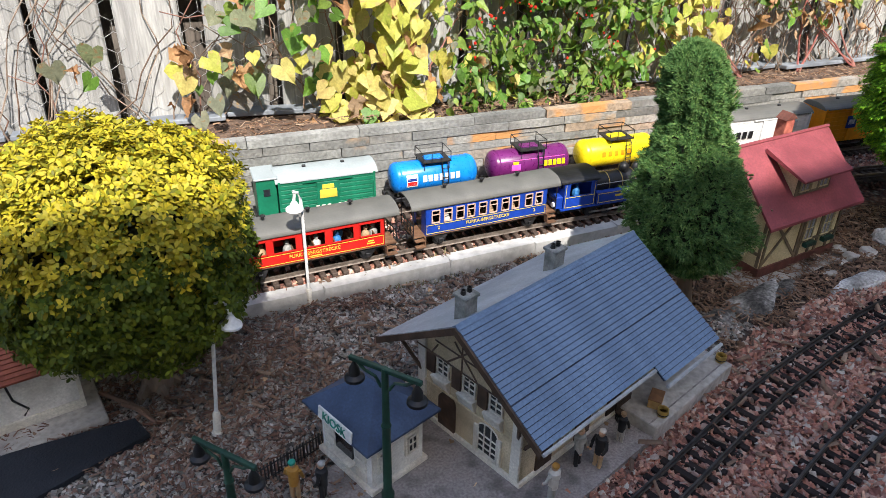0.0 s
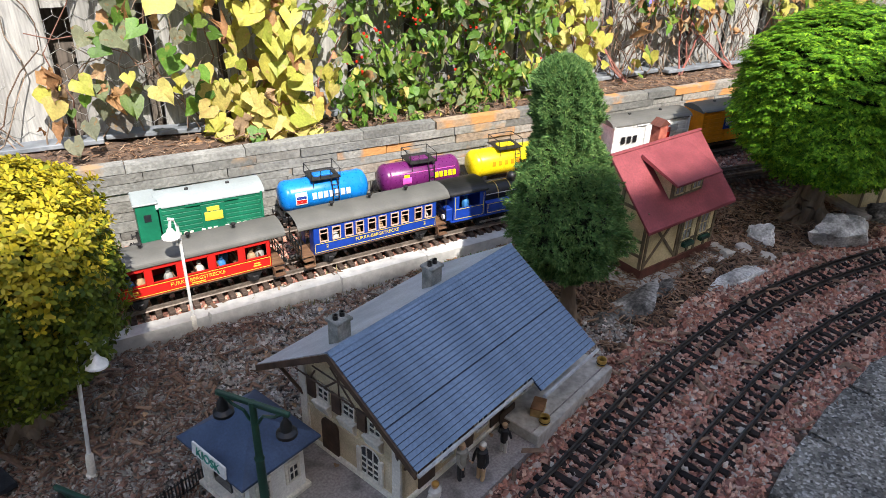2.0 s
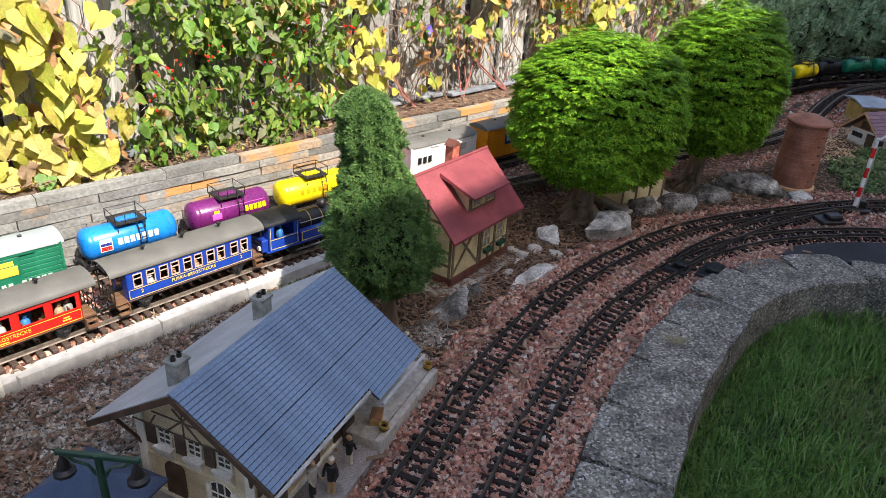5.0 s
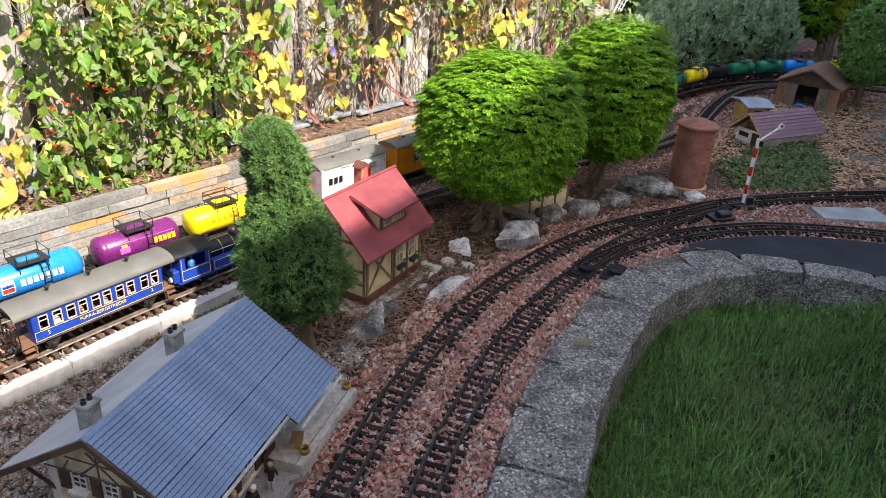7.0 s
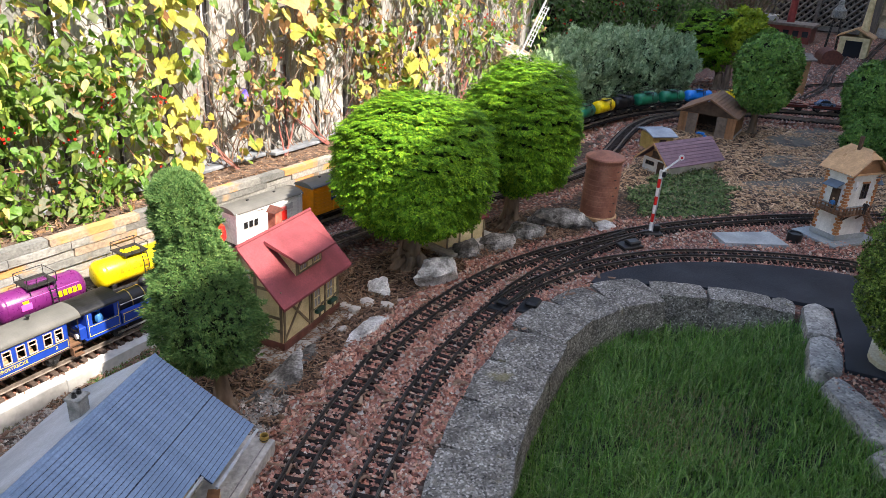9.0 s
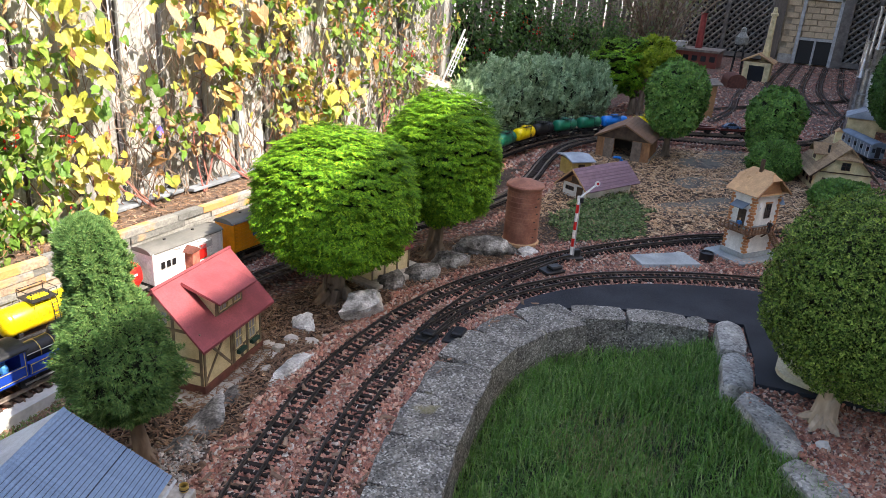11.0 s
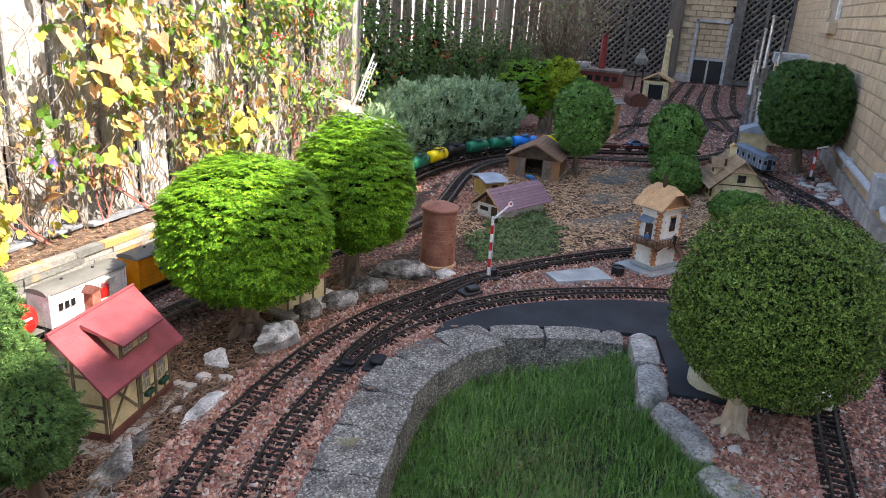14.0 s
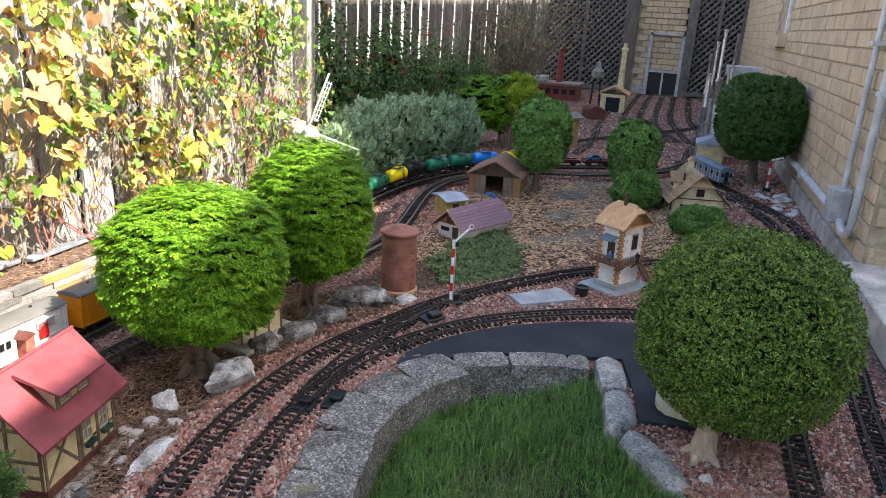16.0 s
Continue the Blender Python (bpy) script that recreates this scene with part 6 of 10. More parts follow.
vine("peach_vine", "climbing plant with pale yellow and peach leaves low down", [
    (1.76, 0.63, 0.06, 0.08, 9, 0.07, (6, 1, 0, 2)), (1.82, 0.52, 0.05, 0.06, 6, 0.06, (3, 2, 0, 3)), (2.14, 0.76, 0.06, 0.05, 6, 0.062, (6, 1, 0, 1)), (2.52, 0.58, 0.03, 0.04, 4, 0.075, (1, 0, 0, 8)), (2.61, 0.62, 0.03, 0.03, 4, 0.065, (1, 0, 0, 8)), (2.34, 0.39, 0.08, 0.06, 20, 0.078, (8, 1, 0, 2)),
    (2.44, 0.50, 0.06, 0.06, 10, 0.06, (3, 1, 0, 5)), (2.64, 0.44, 0.04, 0.04, 6, 0.062, (6, 1, 0, 1)), (2.25, 1.02, 0.25, 0.10, 18, 0.065, (5, 1, 0, 3)), (2.8, 1.0, 0.25, 0.12, 14, 0.06, (5, 1, 0, 2))], [m_vineyellow, m_vinegreen, m_vinedry, m_vinepeach], 79, wild=0.42, clump=2)
fl = thing("morning_glory", "single blue-violet morning glory flower among the leaves", "flower", pose(1.55, 1.69, 0.45))
part("corolla", Mesh().lathe([(0.002, 0), (0.004, 0.012), (0.013, 0.024), (0.022, 0.030), (0.014, 0.0245), (0.005, 0.014)], 14, mat=pose(0, 0, 0, 75, 0, 20)), surf("violet_petal", [(0.16, 0.12, 0.62), (0.24, 0.18, 0.75)], 60, 0.6, leaf=0.25), fl, smooth=True)
part("stalk", Mesh().tube([(0, 0, 0), (0.01, 0.05, -0.02), (0.0, 0.08, -0.05)], 0.0012, 5), m_vinegreen, fl)

vine("tangled_creeper", "tangle of small faded and dried leaves on old stems", [
    (1.65, 0.62, 0.16, 0.26, 80, 0.033, (1, 3, 3, 3)), (1.95, 0.64, 0.18, 0.28, 100, 0.033, (1, 3, 3, 3)), (2.25, 0.64, 0.18, 0.3, 120, 0.033, (1, 3, 3, 3)), (2.55, 0.62, 0.18, 0.34, 140, 0.033, (0.6, 4, 3, 3)), (2.85, 0.62, 0.18, 0.36, 170, 0.033, (0.5, 5, 2, 3)),
    (3.15, 0.6, 0.18, 0.38, 170, 0.033, (0.5, 5, 2, 3)), (3.45, 0.6, 0.12, 0.38, 120, 0.033, (0.5, 5, 2, 3)), (2.2, 1.0, 0.5, 0.2, 140, 0.037, (2, 3, 2, 2)), (3.0, 1.05, 0.5, 0.2, 140, 0.037, (1, 4, 2, 2))], MIX, 75, (OVATE_V, OVATE_F), 1.0, 6)
# stems, netting and berries
_rs = random.Random(12)
st = Mesh()
for i in range(210):
    x = _rs.uniform(-0.45, 3.6) if i < 110 else _rs.uniform(1.5, 3.6)
    z = 0.19
    p = [(x, FENCE_Y - 0.06, z)]
    dx = _rs.uniform(-0.05, 0.05)
    while z < _rs.uniform(0.6, 1.2):
        z += _rs.uniform(0.03, 0.07)
        dx = dx * 0.7 + _rs.uniform(-0.035, 0.035)
        x += dx
        p.append((x, FENCE_Y - 0.02 - _rs.uniform(0, 0.05), z))
    if len(p) > 2:
        st.tube(p, [0.0019 * (1 - 0.6 * k / len(p)) for k in range(len(p))], 4)
for i in range(40):
    x, z = _rs.uniform(-0.4, 3.3), _rs.uniform(0.26, 0.75)
    p = [(x, FENCE_Y - 0.05, z)]
    for k in range(_rs.randint(4, 9)):
        x += _rs.uniform(0.02, 0.06)
        z += _rs.uniform(-0.04, 0.04)
        p.append((x, FENCE_Y - 0.03 - _rs.uniform(0, 0.05), z))
    st.tube(p, 0.0013, 4)
tagged(new("vine_stems", st.data("vine_stems", m_twine)), "thin brown climbing stems over the boards", "plant stems", kind="stuff")
st = Mesh()
# the old red vines rising from the bed
for x0, lean, top in ((1.57, -0.09, 0.34), (1.78, 0.05, 0.46), (2.02, -0.1, 0.42), (0.52, 0.04, 0.35), (1.38, 0.03, 0.4), (2.95, 0.08, 0.5)):
    for b in range(3):
        p, x, z = [], x0, 0.188
        k = 0
        while z < top + b * 0.05:
            p.append((x, FENCE_Y - 0.09 + 0.008 * k, z))
            x += lean * 0.25 + _rs.uniform(-0.012, 0.012) + (b - 1.5) * 0.008
            z += 0.028
            k += 1
        st.tube(p, [0.0034 * (1 - 0.65 * i / len(p)) for i in range(len(p))], 5)
tagged(new("vine_stems", st.data("vine_stems", m_stem)), "red-skinned old vine stems rising from the bed", "plant stems", kind="stuff")
be = Mesh()
for x, z, n in ((0.70, 0.44, 9), (0.66, 0.36, 6), (0.80, 0.46, 12), (0.90, 0.33, 4), (1.0, 0.22, 4), (1.2, 0.33, 3), (0.97, 0.42, 10), (1.1, 0.5, 14), (1.05, 0.36, 10), (1.25, 0.5, 8), (2.65, 0.72, 14), (2.75, 0.8, 10), (2.9, 0.62, 12),
                (2.5, 0.6, 10), (3.0, 0.9, 10), (3.1, 0.6, 10), (2.25, 0.5, 6), (1.7, 0.55, 4), (1.85, 0.9, 6), (3.3, 0.5, 8)):
    for k in range(n):
        be.ball((x + _rs.gauss(0, 0.018), FENCE_Y - 0.10 - _rs.uniform(0, 0.06), z + _rs.gauss(0, 0.014)), _rs.uniform(0.0028, 0.0046), 6)
tagged(new("red_berries", be.data("red_berries", m_berry, True)), "clusters of small red berries among the leaves", "berries", kind="stuff")
nt_ = Mesh()
_c = 0.024
for j in range(int(0.75 / (_c * 1.5))):
    for i in range(int(4.4 / (_c * 1.732))):
        x = -0.6 + i * _c * 1.732 + (_c * 0.866 if j % 2 else 0)
        z = 0.19 + j * _c * 1.5
        y = FENCE_Y - 0.014 + 0.006 * math.sin(x * 9 + z * 5)
        q = [(x + 0.1 * _c * math.sin(7 * x + 11 * z), y, z), (x + _c * 0.866, y, z + _c * 0.5), (x + _c * 0.866, y, z + _c * 1.5), (x - _c * 0.866, y, z + _c * 0.5)]
        nt_.tube([q[0], q[1]], 0.0007, 3, cap=False)
        nt_.tube([q[1], q[2]], 0.0007, 3, cap=False)
        nt_.tube([q[0], q[3]], 0.0007, 3, cap=False)
tagged(new("wire_netting", nt_.data("wire_netting", m_wire)), "hexagonal galvanised wire netting stretched over the boards", "netting", kind="stuff")
# a fringe of dark bushes under the far fence, and litter in the bed
_OV4 = (LEAF_V, np.array([(0, 1, 2), (0, 2, 3), (0, 3, 4), (0, 4, 5)]))
for _j, (x, y, z, hw, hz) in enumerate(((4.45, 2.12, 0.52, 0.30, 0.56), (4.95, 2.11, 0.40, 0.36, 0.44), (5.45, 2.1, 0.55, 0.34, 0.60), (6.1, 2.08, 0.42, 0.42, 0.46), (6.9, 2.06, 0.40, 0.40, 0.44), (7.7, 2.02, 0.34, 0.40, 0.36))):
    shrub("fence_bush", "loose dark green bush with red berries below the fence", (x, y - 0.07, z), (hw, 0.17, hz), _OV4, 3600, 0.028, m_darkleaf, "leaf", (x, y, 0.0, 0.012), 30 + _j, amp=0.75, freq=5, depth=0.9, core=0.25)
_rb = random.Random(44)
be = Mesh()
for _ in range(12):
    x, z = _rb.uniform(4.2, 6.6), _rb.uniform(0.35, 0.95)
    for k in range(_rb.randint(4, 10)):
        be.ball((x + _rb.gauss(0, 0.03), 1.90 + _rb.uniform(-0.05, 0.05), z + _rb.gauss(0, 0.025)), _rb.uniform(0.004, 0.0075), 6)
tagged(new("red_berries", be.data("red_berries", m_berry, True)), "red berries hanging in the bushes by the far fence", "berries", kind="stuff")
# a half-bare brown shrub against the fence
bs = thing("bare_shrub", "tall half-bare shrub with brown twigs and few olive leaves", "shrub", pose(8.6, 1.72, 0.0))
tw_, tips = Mesh(), []
for i in range(46):
    a0 = _rb.uniform(0, 2 * math.pi)
    p = Vector((_rb.gauss(0, 0.05), _rb.gauss(0, 0.05), 0.0))
    d = Vector((math.cos(a0) * 0.35, math.sin(a0) * 0.25, 1.0))
    pts = [p.copy()]
    for k in range(9):
        d += Vector((_rb.gauss(0, 0.16), _rb.gauss(0, 0.14), -0.03 * k * _rb.random()))
        p += d.normalized() * _rb.uniform(0.12, 0.2)
        pts.append(p.copy())
        if k > 1:
            q = p + Vector((_rb.gauss(0, 0.11), _rb.gauss(0, 0.09), _rb.gauss(0.05, 0.09)))
            tw_.tube([p, (p + q) / 2 + Vector((0, 0, 0.012)), q], [0.004, 0.003, 0.0015], 4)
            tips += [tuple(q), tuple((p + q) / 2)]
    tw_.tube(pts, [0.010 * (1 - 0.08 * k) for k in range(len(pts))], 5)
part("twig_mass", tw_, m_bark, bs)
_T = np.array(tips * 2)
_T = _T + np.random.default_rng(6).normal(size=_T.shape) * 0.03
_rb2 = np.random.default_rng(61)
_X, _Y, _Zv = frames(_rb2.normal(size=_T.shape), np.tile([0, 0, -0.5], (len(_T), 1)), _rb2, 0.8)
_V, _F = spread(OVATE_V, OVATE_F, _T, _X, _Y, _Zv, _rb2.uniform(0.025, 0.05, len(_T)))
cloud("leaves", _V, _F, m_vinegrey, bs)
_P = sow(3600, -0.9, 2.7, 1.592, 1.765, 91)
chips(_P, _rg.uniform(0.003, 0.011, len(_P)), m_chip, "bed_litter", "bark and small stones in the planting bed", 92, 0.0)
bpy.data.objects["bed_litter"].location.z = 0.200
# fallen leaves
_P = sow(420, -0.3, 3.6, 0.3, 1.28, 95)
_P = _P[(~inside(_P, LAWN)) & (near_curve(_P, ["outer", "inner"]) > 0.05)]
_nn = unit(np.c_[_rg.normal(size=(len(_P), 2)) * 0.5, np.ones(len(_P))])
_X, _Y, _Zv = frames(_nn, np.tile([0.0, 0.0, 0.0], (len(_P), 1)), _rg, 1.0)
_V, _F = spread(HEART_V, HEART_F, np.c_[_P, height(_P) + 0.012], _X, _Y, _Zv * 0.8, _rg.uniform(0.005, 0.011, len(_P)))
tagged(cloud("fallen_leaves", _V, _F, m_straw), "small dry leaves fallen on the bark and gravel", "fallen leaves", kind="stuff")

# ---- paints of the models ----
def paint(name, c, rough=0.38, vary=0.12, metal=0.0):
    return surf(name, [tuple(v * (1 - vary) for v in c), tuple(min(1, v * (1 + vary)) for v in c)], 25, rough, metal, bump=0.04, bscale=150, wear=0.12)


p_blue = paint("blue_lacquer", (0.012, 0.05, 0.33))
p_red = paint("red_lacquer", (0.58, 0.018, 0.014))
p_green = paint("green_lacquer", (0.012, 0.16, 0.085))
p_brightgreen = paint("bright_green_lacquer", (0.02, 0.42, 0.08))
p_azure = paint("azure_lacquer", (0.01, 0.21, 0.68), 0.3)
p_purple = paint("purple_lacquer", (0.13, 0.015, 0.11), 0.3)
p_yellow = paint("yellow_lacquer", (0.85, 0.66, 0.008), 0.3)
p_orange = paint("orange_lacquer", (0.72, 0.26, 0.006), 0.4)
p_greyroof = surf("grey_roof", [(0.105, 0.105, 0.095), (0.135, 0.132, 0.12)], 18, 0.6, bump=0.05, bscale=250, wear=0.1)
p_paleroof = surf("pale_grey_roof", [(0.30, 0.34, 0.34), (0.35, 0.39, 0.39)], 14, 0.6, bump=0.05, bscale=250, wear=0.1)
p_gold = paint("gold_lettering", (0.75, 0.55, 0.06), 0.5)
p_cream = paint("cream_lettering", (0.75, 0.72, 0.6), 0.5)
p_pink = paint("pink_emblem", (0.75, 0.10, 0.45), 0.5)
p_frame = paint("pale_window_frame", (0.62, 0.42, 0.33), 0.5)
p_steel = surf("bright_steel", [(0.35, 0.34, 0.33), (0.5, 0.49, 0.48)], 40, 0.35, metal=0.8, bump=0)
p_brass = surf("brass", [(0.5, 0.36, 0.1), (0.62, 0.46, 0.16)], 40, 0.3, metal=0.9, bump=0)
p_brownwood = surf("brown_timber", [(0.13, 0.065, 0.035), (0.20, 0.11, 0.06)], 30, 0.7, bump=0.2, bscale=150, stretch=(1, 5, 1))
p_doll = [surf("doll_" + n, [c, tuple(v * 0.8 for v in c)], 40, 0.6, bump=0) for n, c in
          (("grey", (0.35, 0.35, 0.33)), ("blue", (0.04, 0.2, 0.5)), ("tan", (0.45, 0.3, 0.17)), ("white", (0.62, 0.6, 0.56)), ("black", (0.02, 0.02, 0.022)), ("ochre", (0.42, 0.22, 0.04)))]
WHEEL = Mesh().lathe([(0.004, -0.003), (0.0145, -0.003), (0.0145, 0.0), (0.0125, 0.0), (0.0125, 0.004), (0.005, 0.005), (0.004, 0.005)], 18).data("wheel", m_iron, True)
RAILTOP = 0.055


def on_track(key, x, side=1):
    C = CURVES[key]
    i = int(np.abs(C[:len(C) // 2 + 40, 0] - x).argmin())
    d = C[min(i + 1, len(C) - 1)] - C[max(i - 1, 0)]
    return pose(x, C[i, 1], RAILTOP if key in LEVEL else 0.021, 0, 0, math.degrees(math.atan2(d[1], d[0])))


def wheels(t, xs):
    for x in xs:
        part("axle", Mesh().tube([(x, -0.024, 0.0125), (x, 0.024, 0.0125)], 0.002, 6), m_iron, t)
        for s in (-1, 1):
            piece("wheel", WHEEL, t, pose(x, s * 0.0235, 0.0125, -90 * s, 0, 0))


def chassis(t, L, truck=True):
    part("underframe", Mesh().box(0, 0, 0.022, L, 0.012, 0.008).box(0, 0.027, 0.022, L, 0.006, 0.009, bev=0.001).box(0, -0.027, 0.022, L, 0.006, 0.009, bev=0.001).box(L / 2 - 0.004, 0, 0.022, 0.008, 0.07, 0.009).box(-L / 2 + 0.004, 0, 0.022, 0.008, 0.07, 0.009), m_iron, t)
    xs = (-L * 0.32, L * 0.32)
    for x in xs:
        for s in (-1, 1):
            part("axle_guard", Mesh().prism([(x - 0.016, 0.024), (x + 0.016, 0.024), (x + 0.006, 0.008), (x - 0.006, 0.008)], s * 0.031, s * 0.034, "y").box(x, s * 0.036, 0.010, 0.010, 0.006, 0.009, bev=0.001), m_iron, t)
    wheels(t, xs)
    for s in (-1, 1):
        part("coupling", Mesh().tube([(s * L / 2, 0, 0.02), (s * (L / 2 + 0.014), 0, 0.018)], 0.0025, 6).tube([(s * (L / 2 + 0.013), -0.009, 0.018), (s * (L / 2 + 0.016), 0, 0.018), (s * (L / 2 + 0.013), 0.009, 0.018)], 0.002, 5), m_iron, t)
        for q in (-1, 1):
            part("buffer", Mesh().tube([(s * L / 2, q * 0.02, 0.028), (s * (L / 2 + 0.009), q * 0.02, 0.028)], 0.0025, 8).tube([(s * (L / 2 + 0.008), q * 0.02, 0.028), (s * (L / 2 + 0.010), q * 0.02, 0.028)], 0.006, 10), m_iron, t)


def tank_wagon(m, body, label, marks, L=0.215, r=0.036, group="tank wagons on the rear track"):
    t = thing("tank_wagon", label, "tank wagon", m, group)
    chassis(t, L)
    zc = 0.070
    h = L / 2 - 0.012
    rings = [(-h - 0.010, 0.012), (-h - 0.008, 0.024), (-h - 0.002, 0.033), (-h + 0.004, r), (h - 0.004, r), (h + 0.002, 0.033), (h + 0.008, 0.024), (h + 0.010, 0.012)]
    part("tank", Mesh().tube([(x, 0, zc) for x, _ in rings], [q for _, q in rings], 28), body, t, smooth=True)
    part("band", Mesh().tube([(h - 0.012, 0, zc), (h - 0.008, 0, zc)], r + 0.0008, 28), body, t)
    part("band", Mesh().tube([(-h + 0.008, 0, zc), (-h + 0.012, 0, zc)], r + 0.0008, 28), body, t)
    part("dome", Mesh().box(0, 0, zc + r - 0.004, 0.05, 0.03, 0.012, bev=0.005), body, t)
    for s in (-1, 1):
        part("saddle", Mesh().box(s * h * 0.72, 0, 0.03, 0.012, 0.05, 0.012, bev=0.001), m_iron, t)
        part("walkway_brace", Mesh().tube([(s * 0.03, -0.03, zc + r - 0.014), (s * 0.03, -0.03, zc + r + 0.004), (s * 0.03, 0.03, zc + r + 0.004), (s * 0.03, 0.03, zc + r - 0.014)], 0.0012, 4), m_iron, t)
    zt = zc + r + 0.004
    part("walkway", Mesh().box(0, 0, zt - 0.001, 0.07, 0.062, 0.002), m_iron, t)
    rl = Mesh()
    for x in (-0.034, 0.034):
        for y in (-0.029, 0.029):
            rl.tube([(x, y, zt), (x, y, zt + 0.022)], 0.0012, 4)
    for x in (-0.012, 0.012):
        rl.tube([(x, -0.029, zt), (x, -0.029, zt + 0.022)], 0.0009, 4)
    rl.tube([(-0.034, -0.029, zt + 0.022), (0.034, -0.029, zt + 0.022), (0.034, 0.029, zt + 0.022), (-0.034, 0.029, zt + 0.022), (-0.034, -0.029, zt + 0.022)], 0.0012, 4)
    part("railing", rl, m_iron, t)
    ld = Mesh()
    for x in (0.012, 0.026):
        ld.tube([(x, -r - 0.004, 0.03), (x, -r - 0.004, zc + 0.01), (x, -0.030, zt)], 0.0012, 4)
    for k in range(7):
        z = 0.034 + k * 0.010
        ld.tube([(0.012, -r - 0.004 if z < zc + 0.01 else -0.033, z), (0.026, -r - 0.004 if z < zc + 0.01 else -0.033, z)], 0.001, 4)
    part("ladder", ld, m_iron, t)
    # painted emblems, as thin raised shapes wrapped on the shell
    for kind, x0, x1, a0, a1, mat in marks:
        k = 10
        v, f = [], []
        for j in range(k + 1):
            a = radians(a0 + (a1 - a0) * j / k)
            for x in (x0, x1):
                v.append((x, -(r + 0.0012) * math.cos(a), zc + (r + 0.0012) * math.sin(a)))
        for j in range(k):
            f.append((2 * j, 2 * j + 1, 2 * j + 3, 2 * j + 2))
        part(kind, Mesh().add(v, f), mat, t)
    part("valve_box", Mesh().box(-L * 0.12, -0.026, 0.016, 0.04, 0.01, 0.012, bev=0.001), m_iron, t)
    part("data_plate", Mesh().box(L * 0.18, -0.0305, 0.0235, 0.03, 0.0012, 0.006), p_cream, t)
    return t


# blocks that stand for lettering too fine or too much a trade mark to spell
def bars(x0, n, w, gap, a0, a1, mat):
    return [("lettering", x0 + i * (w + gap), x0 + i * (w + gap) + w, a0, a1, mat) for i in range(n)]


p_white2 = paint("white_lettering", (0.72, 0.73, 0.74), 0.5)
p_navy = paint("navy_emblem", (0.01, 0.03, 0.2), 0.5)
tank_wagon(on_track("rear", 0.487), p_azure, "bright blue tank wagon with white lettering blocks on the track", [("emblem", -0.075, -0.048, -18, 28, p_white2), ("emblem", -0.073, -0.050, -14, 2, p_red), ("emblem", -0.073, -0.050, 4, 14, p_navy)] + bars(-0.036, 7, 0.010, 0.0035, -4, 20, p_white2))
tank_wagon(on_track("rear", 0.733), p_purple, "dark purple tank wagon with a pink heart emblem", [("emblem", -0.058, -0.034, -8, 16, p_pink), ("emblem", -0.053, -0.039, 16, 26, p_yellow), ("stripe", -0.085, 0.085, 30, 32, p_pink)] + bars(0.028, 5, 0.009, 0.003, -2, 20, p_yellow))
tank_wagon(on_track("rear", 0.978), p_yellow, "bright yellow tank wagon with ochre lettering blocks", bars(-0.055, 5, 0.010, 0.008, 2, 22, p_orange))


def box_wagon(m, body, roof, label, L=0.2, h=0.085, cabin=0.0, boards=8, emblem=None, name="goods_wagon", w=0.076):
    t = thing(name, label, "goods wagon", m, "wagons on the rear track")
    chassis(t, L + cabin)
    x0 = -(L + cabin) / 2 + cabin
    part("body", Mesh().box(x0 + L / 2, 0, 0.031, L - 0.002, w, h, bev=0.001), body, t)
    brd = Mesh().box(0, 0, 0, L - 0.004, 0.002, h / boards - 0.0012, bev=0.0006).data("board", body)
    for k in range(boards):
        for s in (-1, 1):
            piece("board", brd, t, pose(x0 + L / 2, s * (w / 2 + 0.0005), 0.0315 + k * h / boards))
    z = 0.031 + h
    arc = [(-w / 2 - 0.004, z - 0.003)] + [((w / 2 + 0.004) * math.sin(radians(a)), z - 0.003 + 0.016 * (math.cos(radians(a)))) for a in range(-80, 81, 16)] + [(w / 2 + 0.004, z - 0.003)]
    part("roof", Mesh().prism(arc, x0 - 0.005, x0 + L + 0.005, "x"), roof, t)
    for s in (-1, 1):
        part("sliding_door", Mesh().box(x0 + L / 2, s * (w / 2 + 0.003), 0.033, 0.05, 0.003, h - 0.012, bev=0.001).box(x0 + L / 2, s * (w / 2 + 0.004), 0.031 + h - 0.008, 0.11, 0.003, 0.003), body, t)
        for k in range(2):
            part("corner_post", Mesh().box(x0 + 0.003 + k * (L - 0.006), s * (w / 2 + 0.002), 0.031, 0.005, 0.004, h), body, t)
    part("roof_vent", Mesh().box(x0 + L * 0.3, 0, z + 0.012, 0.008, 0.006, 0.005, bev=0.001), m_iron, t)
    part("roof_vent", Mesh().box(x0 + L * 0.7, 0, z + 0.012, 0.008, 0.006, 0.005, bev=0.001), m_iron, t)
    if cabin:
        part("cabin", Mesh().box(x0 - cabin / 2 + 0.002, 0, 0.031, cabin - 0.008, w * 0.9, h + 0.006, bev=0.001), body, t)
        part("cabin_roof", Mesh().box(x0 - cabin / 2 + 0.002, 0, 0.037 + h, cabin, w, 0.005, bev=0.002), roof, t)
        part("cabin_window", Mesh().box(x0 - cabin / 2 + 0.002, -w * 0.45 - 0.0005, 0.031 + h * 0.62, 0.014, 0.001, 0.016), m_glass, t)
    if emblem:
        for kind, ex, ez, ew, eh, mat in emblem:
            part(kind, Mesh().box(x0 + L / 2 + ex, -w / 2 - 0.0052, 0.031 + ez, ew, 0.0012, eh, bev=0.0004), mat, t)
    return t


